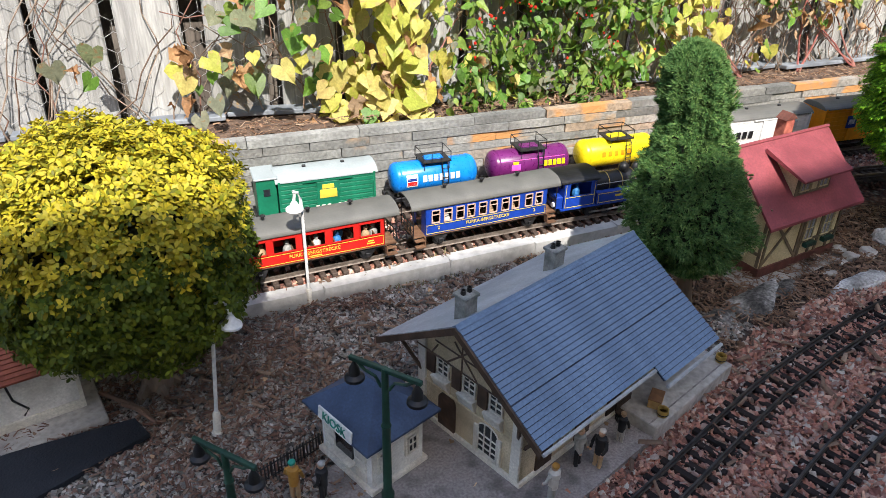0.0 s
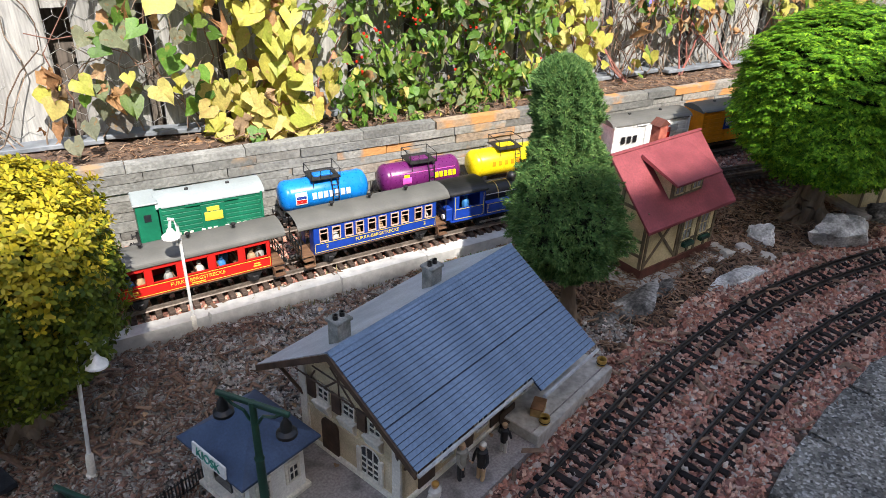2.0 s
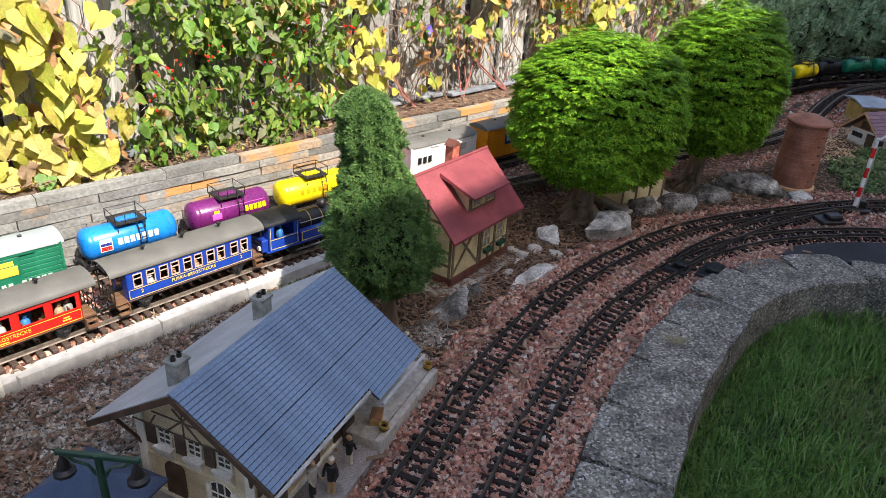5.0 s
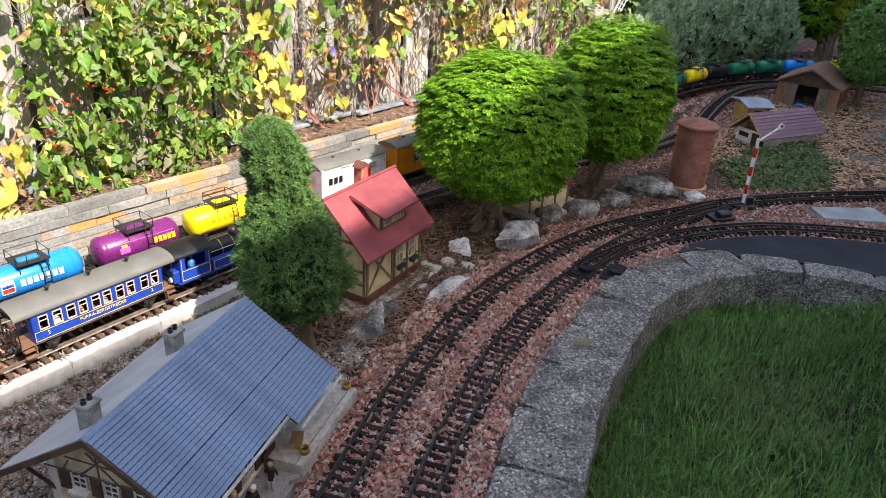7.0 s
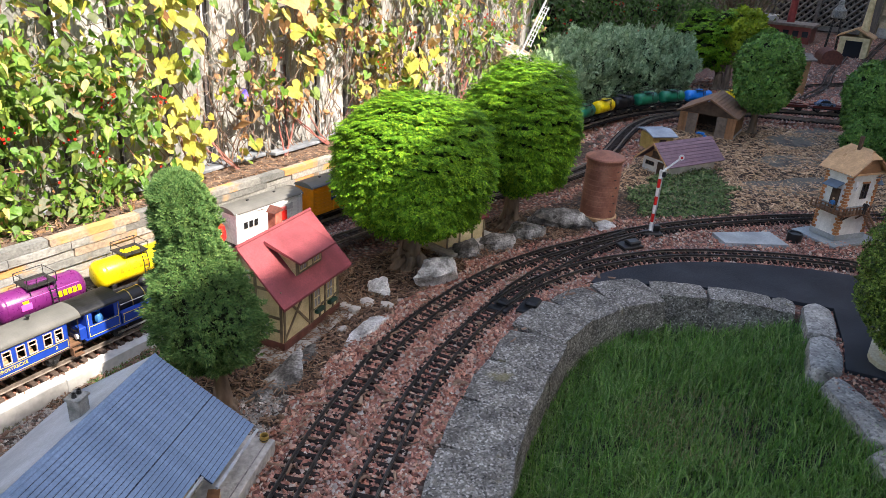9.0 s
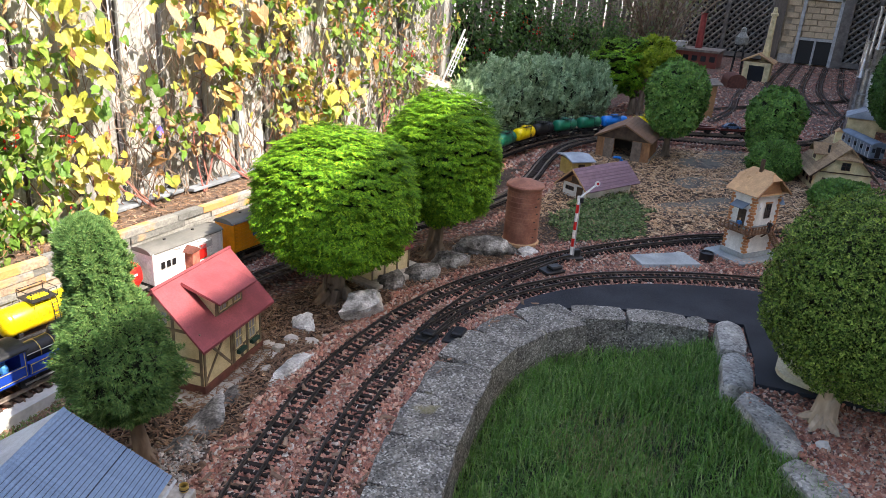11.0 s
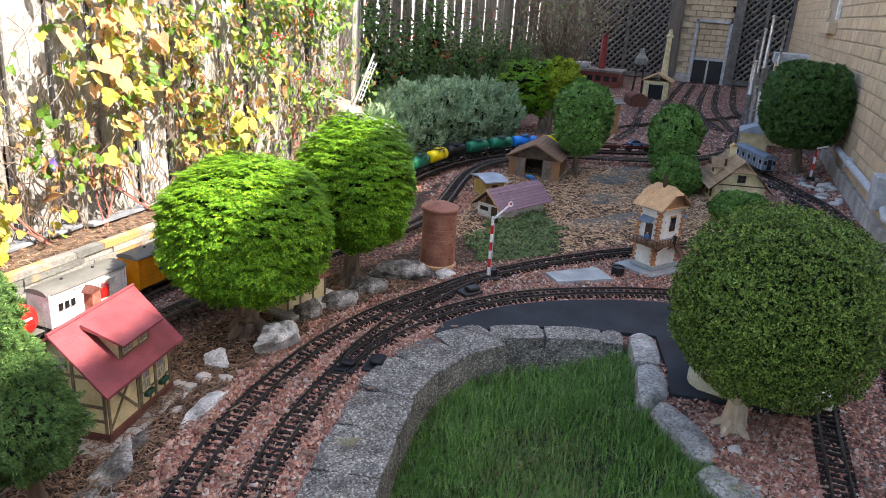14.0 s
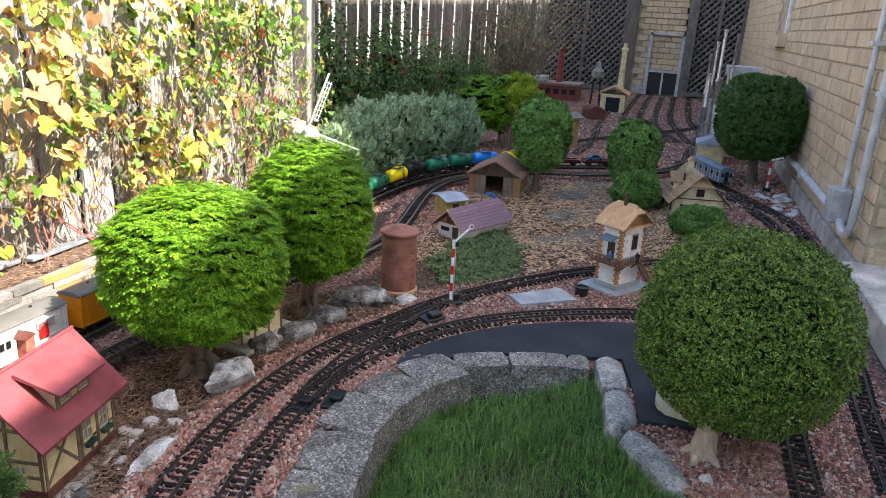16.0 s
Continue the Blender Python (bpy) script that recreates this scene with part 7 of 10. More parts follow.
box_wagon(on_track("rear", 0.205), p_green, p_paleroof, "dark green planked goods wagon with a brakeman's cabin", 0.215, 0.082, 0.05, emblem=[("emblem", 0.0, 0.034, 0.038, 0.020, p_gold), ("emblem", 0.0, 0.056, 0.026, 0.010, p_gold)] +
          [("lettering", -0.075 + 0.0125 * k, 0.012, 0.008, 0.006, p_cream) for k in range(13) if k not in (3, 7)])
box_wagon(on_track("rear", -0.045), p_brightgreen, m_black, "bright green goods wagon with a black roof", 0.11, 0.078, emblem=[("lettering", 0.02, 0.05, 0.03, 0.004, p_cream), ("lettering", 0.02, 0.04, 0.026, 0.004, p_cream), ("lettering", 0.02, 0.02, 0.02, 0.004, p_cream)])
def hopper_wagon(m, body, label, L=0.185):
    """A wagon with an angular closed body, chamfered along its length and at its ends."""
    t = thing("goods_wagon", label, "wagon", m)
    chassis(t, L)
    part("deck", Mesh().box(0, 0, 0.031, L - 0.01, 0.07, 0.005, bev=0.001), p_greyroof, t, "pale grey deck")
    h = L / 2 - 0.014
    prof = [(0.026, 0.036), (0.038, 0.056), (0.038, 0.082), (0.030, 0.106), (0.014, 0.116)]
    ring = prof + [(-y, z) for y, z in prof[::-1]]
    v, f = [], []
    for x, k in ((-h, 0.72), (-h + 0.02, 1.0), (h - 0.02, 1.0), (h, 0.72)):
        v += [(x, y * k, 0.074 + (z - 0.074) * k) for y, z in ring]
    n = len(ring)
    for a in range(3):
        for j in range(n):
            f.append((a * n + j, a * n + (j + 1) % n, (a + 1) * n + (j + 1) % n, (a + 1) * n + j))
    f += [tuple(range(n))[::-1], tuple(range(3 * n, 4 * n))]
    part("hopper_body", Mesh().add(v, f), body, t)
    part("side_rib", Mesh().box(0, -0.0385, 0.0665, L - 0.07, 0.003, 0.003, bev=0.0008), body, t)
    part("lettering", Mesh().box(0.03, -0.039, 0.083, 0.045, 0.002, 0.006), p_white2, t)
    part("hatch", Mesh().box(0, 0, 0.1165, 0.06, 0.018, 0.004, bev=0.001), body, t)


hopper_wagon(on_track("rear", 1.19), p_red, "bright red closed hopper wagon with white lettering bar")
box_wagon(on_track("rear", 1.43), m_white, p_greyroof, "white goods wagon with a grey roof and dark lettering", 0.27, 0.098, emblem=[("lettering", -0.10 + 0.02 * k, 0.045, 0.013, 0.02, m_black) for k in range(3)] + [("emblem", 0.05, 0.03, 0.03, 0.045, p_red), ("emblem", 0.06, 0.06, 0.06, 0.02, m_grey)])
box_wagon(on_track("rear", 1.735), p_orange, p_greyroof, "orange goods wagon with a round blue badge", 0.24, 0.10, emblem=[("emblem", -0.02, 0.04, 0.035, 0.035, p_navy), ("emblem", -0.02, 0.05, 0.022, 0.015, p_white2)])

# ---- passenger train on the front track ----
def seated(x, y, z, mat, t):
    m = Mesh().lathe([(0.008, 0), (0.0095, 0.006), (0.0085, 0.014), (0.006, 0.018), (0.003, 0.020)], 8, x=x, y=y).ball((x, y, 0.025), 0.0052, 8)
    o = new("passenger_figure", m.data("passenger_figure", mat, True))
    o.matrix_world = t.matrix_world @ Matrix.Translation((0, 0, z))
    return tagged(o, "tiny seated toy passenger inside the carriage", "toy figure", "toy passengers")


def carriage(m, body, label, trim, frame, groups, L=0.29, roof=None, words="", marks=(), wins=(0.019, 0.030), dolls=()):
    """An open-platform carriage; groups: the windows' middles along the side."""
    t = thing("passenger_carriage", label, "railway carriage", m, "passenger train")
    chassis(t, L + 0.05)
    w, z0, z1, zr = 0.074, 0.031, 0.052, 0.096
    hw, hh = wins
    zw = 0.0575
    for s in (-1, 1):
        sd = Mesh()
        sd.box(0, s * (w / 2 - 0.001), z0, L, 0.002, zw - z0)
        sd.box(0, s * (w / 2 - 0.001), zw + hh, L, 0.002, zr - zw - hh)
        xs = [-L / 2] + [v for g in groups for v in (g - hw / 2, g + hw / 2)] + [L / 2]
        for a, b in zip(xs[::2], xs[1::2]):
            sd.box((a + b) / 2, s * (w / 2 - 0.001), zw, b - a, 0.002, hh)
        part("side_wall", sd, body, t)
        fr = Mesh().box(0, 0, 0, hw, 0.003, 0.0018).box(0, 0, hh - 0.0018, hw, 0.003, 0.0018).box(-hw / 2 + 0.0009, 0, 0, 0.0018, 0.003, hh).box(hw / 2 - 0.0009, 0, 0, 0.0018, 0.003, hh)
        if hw < 0.03:
            fr.box(0, 0, hh * 0.62, hw, 0.002, 0.0014)
        fd = fr.data("window_frame", frame)
        for g in groups:
            piece("window_frame", fd, t, pose(g, s * (w / 2 + 0.0005), zw))
        for zz in (z0 + 0.003, zw - 0.004):
            part("stripe", Mesh().box(0, s * (w / 2 + 0.0006), zz, L - 0.006, 0.0008, 0.0009), trim, t)
        for q in (-1, 1):
            part("stripe", Mesh().box(q * (L / 2 - 0.003), s * (w / 2 + 0.0006), z0 + 0.003, 0.0009, 0.0008, zw - z0 - 0.006), trim, t)
    part("floor", Mesh().box(0, 0, 0.029, L + 0.052, w, 0.003), p_brownwood, t)
    for k in range(7):
        part("bench", Mesh().box(-L / 2 + (k + 0.5) * L / 7, 0, 0.032, 0.012, w - 0.008, 0.012).box(-L / 2 + (k + 0.5) * L / 7, 0, 0.044, 0.002, w - 0.008, 0.016), p_brownwood, t)
    for s in (-1, 1):
        part("end_wall", Mesh().box(s * (L / 2 - 0.001), 0.026, z0, 0.002, w / 2 - 0.015, zr - z0).box(s * (L / 2 - 0.001), -0.026, z0, 0.002, w / 2 - 0.015, zr - z0).box(s * (L / 2 - 0.001), 0, zr - 0.012, 0.002, w, 0.012), body, t)
        part("end_door", Mesh().box(s * (L / 2 - 0.001), 0, z0, 0.0015, 0.028, zr - z0 - 0.01), m_glass, t)
        e = s * (L / 2 + 0.026)
        rl = Mesh()
        for y in (-0.035, -0.018, 0.0, 0.018, 0.035):
            rl.tube([(e, y, 0.031), (e, y, 0.056)], 0.001, 4)
        rl.tube([(e, -0.035, 0.056), (e, 0.035, 0.056)], 0.0014, 4).tube([(e, -0.035, 0.044), (e, 0.035, 0.044)], 0.001, 4)
        for y in (-0.035, 0.035):
            rl.tube([(e, y, 0.031), (e, y, 0.1)], 0.0013, 4)
        part("platform_railing", rl, m_iron, t)
        for q in (-1, 1):
            part("step", Mesh().box(s * (L / 2 + 0.013), q * (w / 2 + 0.001), 0.022, 0.022, 0.012, 0.002).box(s * (L / 2 + 0.013), q * (w / 2 + 0.006), 0.010, 0.022, 0.012, 0.002).box(s * (L / 2 + 0.002), q * (w / 2 + 0.002), 0.010, 0.002, 0.012, 0.02), p_brownwood, t)
    H = w / 2 + 0.004
    arc = [(H * math.sin(radians(a)), zr - 0.002 + 0.020 * math.cos(radians(a)) ** 0.8) for a in range(-88, 89, 8)]
    part("roof", Mesh().prism(arc + [(v[0] * 0.97, v[1] - 0.002) for v in arc[::-1]], -L / 2 - 0.032, L / 2 + 0.032, "x"), roof or p_greyroof, t)
    for k in range(3):
        part("roof_vent", Mesh().lathe([(0.003, 0.117), (0.003, 0.122), (0.0055, 0.123), (0.0055, 0.125), (0.001, 0.127)], 10, x=-L * 0.3 + k * L * 0.3, y=0), m_iron, t)
    if words:
        writing("lettering", words, 0.0105, trim, t, pose(0.0, -w / 2 - 0.0008, 0.0455, 90, 0, 0))
    for kind, x, z, a, b in marks:
        part(kind, Mesh().box(x, -w / 2 - 0.0008, z, a, 0.0008, b), trim, t)
    for i, (x, y, c) in enumerate(dolls):
        seated(x, y, 0.044, p_doll[c], t)
    return t


_wins10 = [-0.128 + 0.006, -0.100 + 0.006, -0.070 + 0.004, -0.045 + 0.004, -0.013, 0.012, 0.041, 0.066, 0.099, 0.124]
cb = carriage(on_track("front", 0.538), p_blue, "royal blue passenger carriage with a grey roof and yellow lettering", p_gold, p_frame, _wins10, words="FURKA-BERGSTRECKE", dolls=((-0.09, -0.02, 3), (-0.04, -0.018, 2), (0.013, -0.02, 2), (0.066, -0.02, 2), (0.124, -0.02, 3)))
for x in (-0.115, 0.115):
    writing("class_number", "2", 0.011, p_gold, cb, pose(x, -0.0378, 0.0455, 90, 0, 0))
carriage(on_track("front", 0.158), p_red, "bright red observation carriage with a silver-grey roof", p_gold, p_red, [-0.115, -0.058, 0.0, 0.058, 0.115], words="FURKA BERGSTRECKE", wins=(0.046, 0.031),
         marks=[("lettering", -0.115, 0.040, 0.016, 0.0025), ("lettering", -0.115, 0.045, 0.012, 0.0025), ("lettering", 0.115, 0.040, 0.016, 0.0025), ("lettering", 0.115, 0.045, 0.012, 0.0025), ("lettering", 0.0, 0.037, 0.026, 0.002)],
         dolls=((-0.12, -0.02, 1), (-0.10, -0.018, 2), (-0.05, -0.02, 0), (0.008, -0.02, 3), (0.05, -0.02, 1), (0.062, 0.01, 1), (0.11, -0.02, 2), (0.128, -0.015, 0)))
# grey open wagon behind
t = thing("open_wagon", "light grey open goods wagon with black ribs", "goods wagon", on_track("front", -0.245), "passenger train")
chassis(t, 0.25)
part("floor", Mesh().box(0.0, 0, 0.030, 0.25, 0.076, 0.003), m_iron, t)
for s in (-1, 1):
    part("side_wall", Mesh().box(0.012, s * 0.037, 0.033, 0.215, 0.002, 0.036), m_grey, t)
    part("end_wall", Mesh().box(0.012 + s * 0.107, 0, 0.033, 0.002, 0.074, 0.036), m_grey, t)
    for k in range(7):
        part("rib", Mesh().box(-0.094 + k * 0.0355, s * 0.039, 0.031, 0.003, 0.003, 0.040), m_black, t)
    part("rim", Mesh().box(0.012, s * 0.0375, 0.069, 0.217, 0.004, 0.0015), m_grey, t)

# ---- tank locomotive ----
lo = thing("steam_locomotive", "blue tank locomotive with black boiler and yellow lining", "locomotive", on_track("front", 0.858), "passenger train")
part("underframe", Mesh().box(0.0, 0, 0.017, 0.27, 0.05, 0.014, bev=0.001), m_iron, lo)
part("footplate", Mesh().box(0.0, 0, 0.031, 0.275, 0.082, 0.003), p_blue, lo)
part("boiler", Mesh().tube([(-0.04, 0, 0.068), (0.10, 0, 0.068), (0.128, 0, 0.068), (0.131, 0, 0.068)], [0.025, 0.025, 0.026, 0.022], 22), m_black, lo, smooth=True)
for x in (-0.005, 0.03, 0.065, 0.1):
    part("boiler_band", Mesh().tube([(x, 0, 0.068), (x + 0.002, 0, 0.068)], 0.0257, 22), p_brass, lo)
part("chimney", Mesh().lathe([(0.009, 0.088), (0.0075, 0.094), (0.007, 0.112), (0.0095, 0.116), (0.0095, 0.119), (0.006, 0.119)], 14, x=0.112), m_black, lo, smooth=True)
part("steam_dome", Mesh().lathe([(0.013, 0.088), (0.012, 0.1), (0.0105, 0.106), (0.006, 0.110), (0.001, 0.111)], 14, x=0.045), m_black, lo, smooth=True)
part("sand_dome", Mesh().lathe([(0.010, 0.088), (0.0095, 0.1), (0.005, 0.106), (0.001, 0.107)], 14, x=0.078), m_black, lo, smooth=True)
for s in (-1, 1):
    tk = part("side_tank", Mesh().prism([(-0.045, 0.034), (0.075, 0.034), (0.085, 0.045), (0.085, 0.062), (-0.045, 0.062)], s * 0.0405, s * 0.026, "y"), p_blue, lo)
    for x0, x1, z in ((-0.043, 0.080, 0.059), (-0.043, 0.072, 0.037)):
        part("lining", Mesh().box((x0 + x1) / 2, s * 0.0409, z, x1 - x0, 0.0008, 0.0009), p_gold, tk)
    part("lining", Mesh().box(-0.041, s * 0.0409, 0.037, 0.0009, 0.0008, 0.022), p_gold, tk)
    part("number_bars", Mesh().box(0.015, s * 0.0411, 0.048, 0.022, 0.0008, 0.005), p_gold, tk)
    for x in (-0.05, -0.005, 0.04):
        piece("driving_wheel", WHEEL, lo, pose(x, s * 0.0235, 0.0155, -90 * s, 0, 0) @ Matrix.Scale(1.22, 4))
    piece("leading_wheel", WHEEL, lo, pose(0.095, s * 0.0235, 0.0125, -90 * s, 0, 0) @ Matrix.Scale(0.85, 4))
    part("coupling_rod", Mesh().box(-0.005, s * 0.031, 0.010, 0.1, 0.003, 0.004), p_steel, lo)
    part("connecting_rod", Mesh().tube([(-0.005, s * 0.034, 0.013), (0.085, s * 0.035, 0.020)], 0.0018, 5), p_steel, lo)
    part("cylinder", Mesh().tube([(0.08, s * 0.034, 0.022), (0.122, s * 0.034, 0.022)], 0.010, 12), m_iron, lo)
    part("slide_bar", Mesh().box(0.06, s * 0.036, 0.026, 0.05, 0.002, 0.003), p_steel, lo)
    part("cab_side", Mesh().box(-0.09, s * 0.0385, 0.034, 0.082, 0.002, 0.030).box(-0.124, s * 0.0385, 0.064, 0.014, 0.002, 0.036).box(-0.056, s * 0.0385, 0.064, 0.014, 0.002, 0.036).box(-0.09, s * 0.0385, 0.094, 0.082, 0.002, 0.007), p_blue, lo)
    part("cab_lining", Mesh().box(-0.09, s * 0.0398, 0.061, 0.074, 0.0008, 0.001).box(-0.09, s * 0.0398, 0.037, 0.074, 0.0008, 0.001).box(-0.127, s * 0.0398, 0.037, 0.001, 0.0008, 0.056).box(-0.053, s * 0.0398, 0.037, 0.001, 0.0008, 0.056), p_gold, lo)
part("cab_front", Mesh().box(-0.05, 0, 0.034, 0.002, 0.077, 0.066), p_blue, lo)
part("cab_back", Mesh().box(-0.13, 0, 0.034, 0.002, 0.077, 0.045).box(-0.13, 0.033, 0.079, 0.002, 0.011, 0.02).box(-0.13, -0.033, 0.079, 0.002, 0.011, 0.02), p_blue, lo)
part("coal_bunker", Mesh().box(-0.139, 0, 0.034, 0.018, 0.07, 0.03, bev=0.002), p_blue, lo)
_arc = [(0.043 * math.sin(radians(a)), 0.0985 + 0.014 * math.cos(radians(a))) for a in range(-88, 89, 11)]
part("cab_roof", Mesh().prism(_arc + [(v[0] * 0.97, v[1] - 0.002) for v in _arc[::-1]], -0.142, -0.042, "x"), m_black, lo)
for s in (-1, 1):
    part("lamp", Mesh().tube([(0.134, s * 0.027, 0.04), (0.140, s * 0.027, 0.04)], 0.006, 12), p_brass, lo)
    part("lamp", Mesh().tube([(-0.148, s * 0.027, 0.044), (-0.153, s * 0.027, 0.044)], 0.006, 12), p_white2, lo)
part("lamp", Mesh().tube([(-0.148, 0, 0.086), (-0.153, 0, 0.086)], 0.006, 12), p_white2, lo)
part("buffer_beam", Mesh().box(0.135, 0, 0.018, 0.006, 0.08, 0.016, bev=0.001), m_iron, lo)
part("handrail", Mesh().tube([(-0.04, -0.029, 0.078), (0.12, -0.029, 0.078)], 0.001, 5).tube([(-0.04, 0.029, 0.078), (0.12, 0.029, 0.078)], 0.001, 5), p_steel, lo)
seated(-0.09, -0.02, 0.056, p_doll[1], lo)

# tank train on the far curve
def on_far(key, x, y):
    C = CURVES[key]
    i = int(((C - [x, y]) ** 2).sum(1).argmin())
    d = C[min(i + 1, len(C) - 1)] - C[max(i - 1, 0)]
    return pose(C[i, 0], C[i, 1], RAILTOP, 0, 0, math.degrees(math.atan2(d[1], d[0])))


p_gr2 = paint("tank_green", (0.01, 0.17, 0.09), 0.35)
for (x, y), mt, lb in (((3.50, 1.387), p_gr2, "green tank wagon on the far curve"), ((3.72, 1.383), p_gr2, "teal green tank wagon on the far curve"), ((3.94, 1.362), p_yellow, "yellow tank wagon on the far curve"), ((4.165, 1.33), m_black, "black tank wagon on the far curve"), ((4.39, 1.26), p_gr2, "dark green tank wagon on the far curve"),
                       ((4.59, 1.175), p_gr2, "green tank wagon behind the silver bushes"), ((4.77, 1.05), p_azure, "blue tank wagon with a yellow end on the far curve"), ((4.93, 0.89), p_yellow, "yellow tank wagon at the head of the far curve")):
    tank_wagon(on_far("rear", x, y), mt, lb, [], 0.19, group="tank train on the far curve")
# flat wagons with a toy car and a red shunter
for x, y, lb in ((5.19, 0.57, "dark red flat wagon with a low edge"), (5.32, 0.36, "dark red flat wagon carrying a toy car")):
    t = thing("flat_wagon", lb, "flat wagon", on_far("rear", x, y), "flat wagons")
    chassis(t, 0.22)
    part("deck", Mesh().box(0, 0, 0.03, 0.22, 0.07, 0.008, bev=0.001), paint("oxide_red", (0.13, 0.03, 0.025)), t)
    part("rim", Mesh().box(0, -0.035, 0.038, 0.22, 0.003, 0.008).box(0, 0.035, 0.038, 0.22, 0.003, 0.008), paint("oxide_red", (0.10, 0.025, 0.02)), t)
car = thing("toy_car", "small metallic blue toy car on the flat wagon", "toy car", on_far("rear", 5.31, 0.38) @ Matrix.Translation((0, 0, 0.038)))
part("body", Mesh().prism([(-0.06, 0.008), (0.06, 0.008), (0.062, 0.022), (0.035, 0.026), (0.018, 0.042), (-0.028, 0.042), (-0.045, 0.026), (-0.06, 0.024)], -0.022, 0.022, "y"), paint("car_blue", (0.12, 0.2, 0.34), 0.25, metal=0.4), car)
part("window_band", Mesh().prism([(0.030, 0.0265), (0.016, 0.040), (-0.026, 0.040), (-0.040, 0.0265)], -0.0225, 0.0225, "y"), m_glass, car)
for x in (-0.037, 0.037):
    for s in (-1, 1):
        part("wheel", Mesh().tube([(x, s * 0.018, 0.0095), (x, s * 0.024, 0.0095)], 0.0095, 12), m_black, car)
sh = thing("shunter", "small red and white shunting engine", "locomotive", on_far("rear", 5.08, 0.72))
part("body", Mesh().box(0, 0, 0.02, 0.12, 0.06, 0.03, bev=0.003), p_red, sh)
part("cab", Mesh().box(0.02, 0, 0.05, 0.05, 0.055, 0.035, bev=0.003), m_white, sh)
part("cab_window", Mesh().box(0.02, -0.028, 0.062, 0.034, 0.001, 0.016).box(-0.006, 0, 0.062, 0.001, 0.04, 0.016), m_glass, sh)
part("cab_roof", Mesh().box(0.02, 0, 0.085, 0.058, 0.062, 0.004, bev=0.001), p_green, sh)
wheels(sh, (-0.035, 0.035))

# ---- model buildings ----
b_cream = surf("cream_render", [(0.52, 0.43, 0.28), (0.60, 0.50, 0.34)], 25, 0.85, bump=0.25, bscale=350, wear=0.3)
b_pale = surf("pale_stonework", [(0.66, 0.62, 0.54), (0.74, 0.71, 0.63)], 25, 0.8, bump=0.2, bscale=250)
b_white = surf("white_render", [(0.66, 0.65, 0.61), (0.76, 0.75, 0.71)], 25, 0.8, bump=0.25, bscale=300, wear=0.2)
b_offwhite = surf("offwhite_render", [(0.56, 0.54, 0.48), (0.66, 0.64, 0.58)], 25, 0.8, bump=0.25, bscale=300, wear=0.25)
b_joint = surf("roof_joint", [(0.02, 0.028, 0.05), (0.035, 0.045, 0.07)], 40, 0.8)
b_chimney = surf("grey_chimney", [(0.16, 0.17, 0.155), (0.28, 0.28, 0.26)], 60, 0.9, bump=0.4, bscale=300)
b_roofblue = surf("blue_grey_roof", [(0.135, 0.200, 0.300), (0.165, 0.236, 0.345)], 14, 0.5, bump=0.12, bscale=200, spots=((0.20, 0.26, 0.36), 60, 0.70), wear=0.25)
b_roofpale = surf("pale_blue_roof", [(0.28, 0.33, 0.39), (0.35, 0.40, 0.46)], 12, 0.55, bump=0.1, bscale=200)
b_kioskroof = surf("dark_blue_felt_roof", [(0.035, 0.06, 0.115), (0.055, 0.085, 0.15)], 20, 0.7, bump=0.15, bscale=300)
b_redroof = surf("red_roof", [(0.20, 0.042, 0.050), (0.255, 0.060, 0.068)], 12, 0.6, bump=0.1, bscale=200, wear=0.25)
b_timber = surf("dark_timber", [(0.055, 0.032, 0.02), (0.09, 0.055, 0.035)], 40, 0.7, bump=0.2, bscale=200)
b_olive = surf("olive_timber", [(0.13, 0.10, 0.06), (0.18, 0.14, 0.085)], 40, 0.7, bump=0.15, bscale=200)
b_plinth = surf("brown_plinth", [(0.10, 0.035, 0.025), (0.14, 0.05, 0.035)], 40, 0.75, bump=0.2, bscale=200)
b_yellowwall = surf("yellow_cream_wall", [(0.58, 0.49, 0.27), (0.66, 0.57, 0.34)], 25, 0.75, bump=0.2, bscale=300)
b_tan = surf("tan_shingle", [(0.42, 0.25, 0.12), (0.53, 0.33, 0.17), (0.47, 0.29, 0.15)], 40, 0.8, bump=0.3, bscale=200, vary="object")
b_brownwood = surf("orange_brown_planks", [(0.26, 0.13, 0.06), (0.34, 0.18, 0.09)], 30, 0.8, bump=0.25, bscale=120, vary="object", stretch=(1, 1, 4))
b_brickred = surf("terracotta_quoin", [(0.42, 0.17, 0.06), (0.52, 0.24, 0.10), (0.36, 0.13, 0.05)], 30, 0.8, bump=0.2, vary="object")
b_mauve = surf("mauve_shingle", [(0.19, 0.12, 0.15), (0.25, 0.165, 0.20)], 40, 0.75, bump=0.3, bscale=200, vary="object")
b_copper = surf("rusty_red_cladding", [(0.24, 0.095, 0.06), (0.32, 0.14, 0.09)], 16, 0.65, bump=0.2, bscale=150, wear=0.3)
b_paving = surf("grey_model_paving", [(0.21, 0.19, 0.185), (0.30, 0.275, 0.265), (0.25, 0.22, 0.21)], 30, 0.9, bump=0.5, bscale=260, wear=0.4)
b_greencast = surf("green_cast_iron", [(0.008, 0.038, 0.024), (0.014, 0.055, 0.034)], 40, 0.5, bump=0.1)
b_terracotta = surf("terracotta_tile", [(0.30, 0.085, 0.05), (0.38, 0.12, 0.075)], 30, 0.75, bump=0.2, vary="object")
b_awning = paint("slate_blue_paint", (0.11, 0.15, 0.20), 0.6)
b_signgreen = paint("sign_green", (0.01, 0.22, 0.16), 0.5)


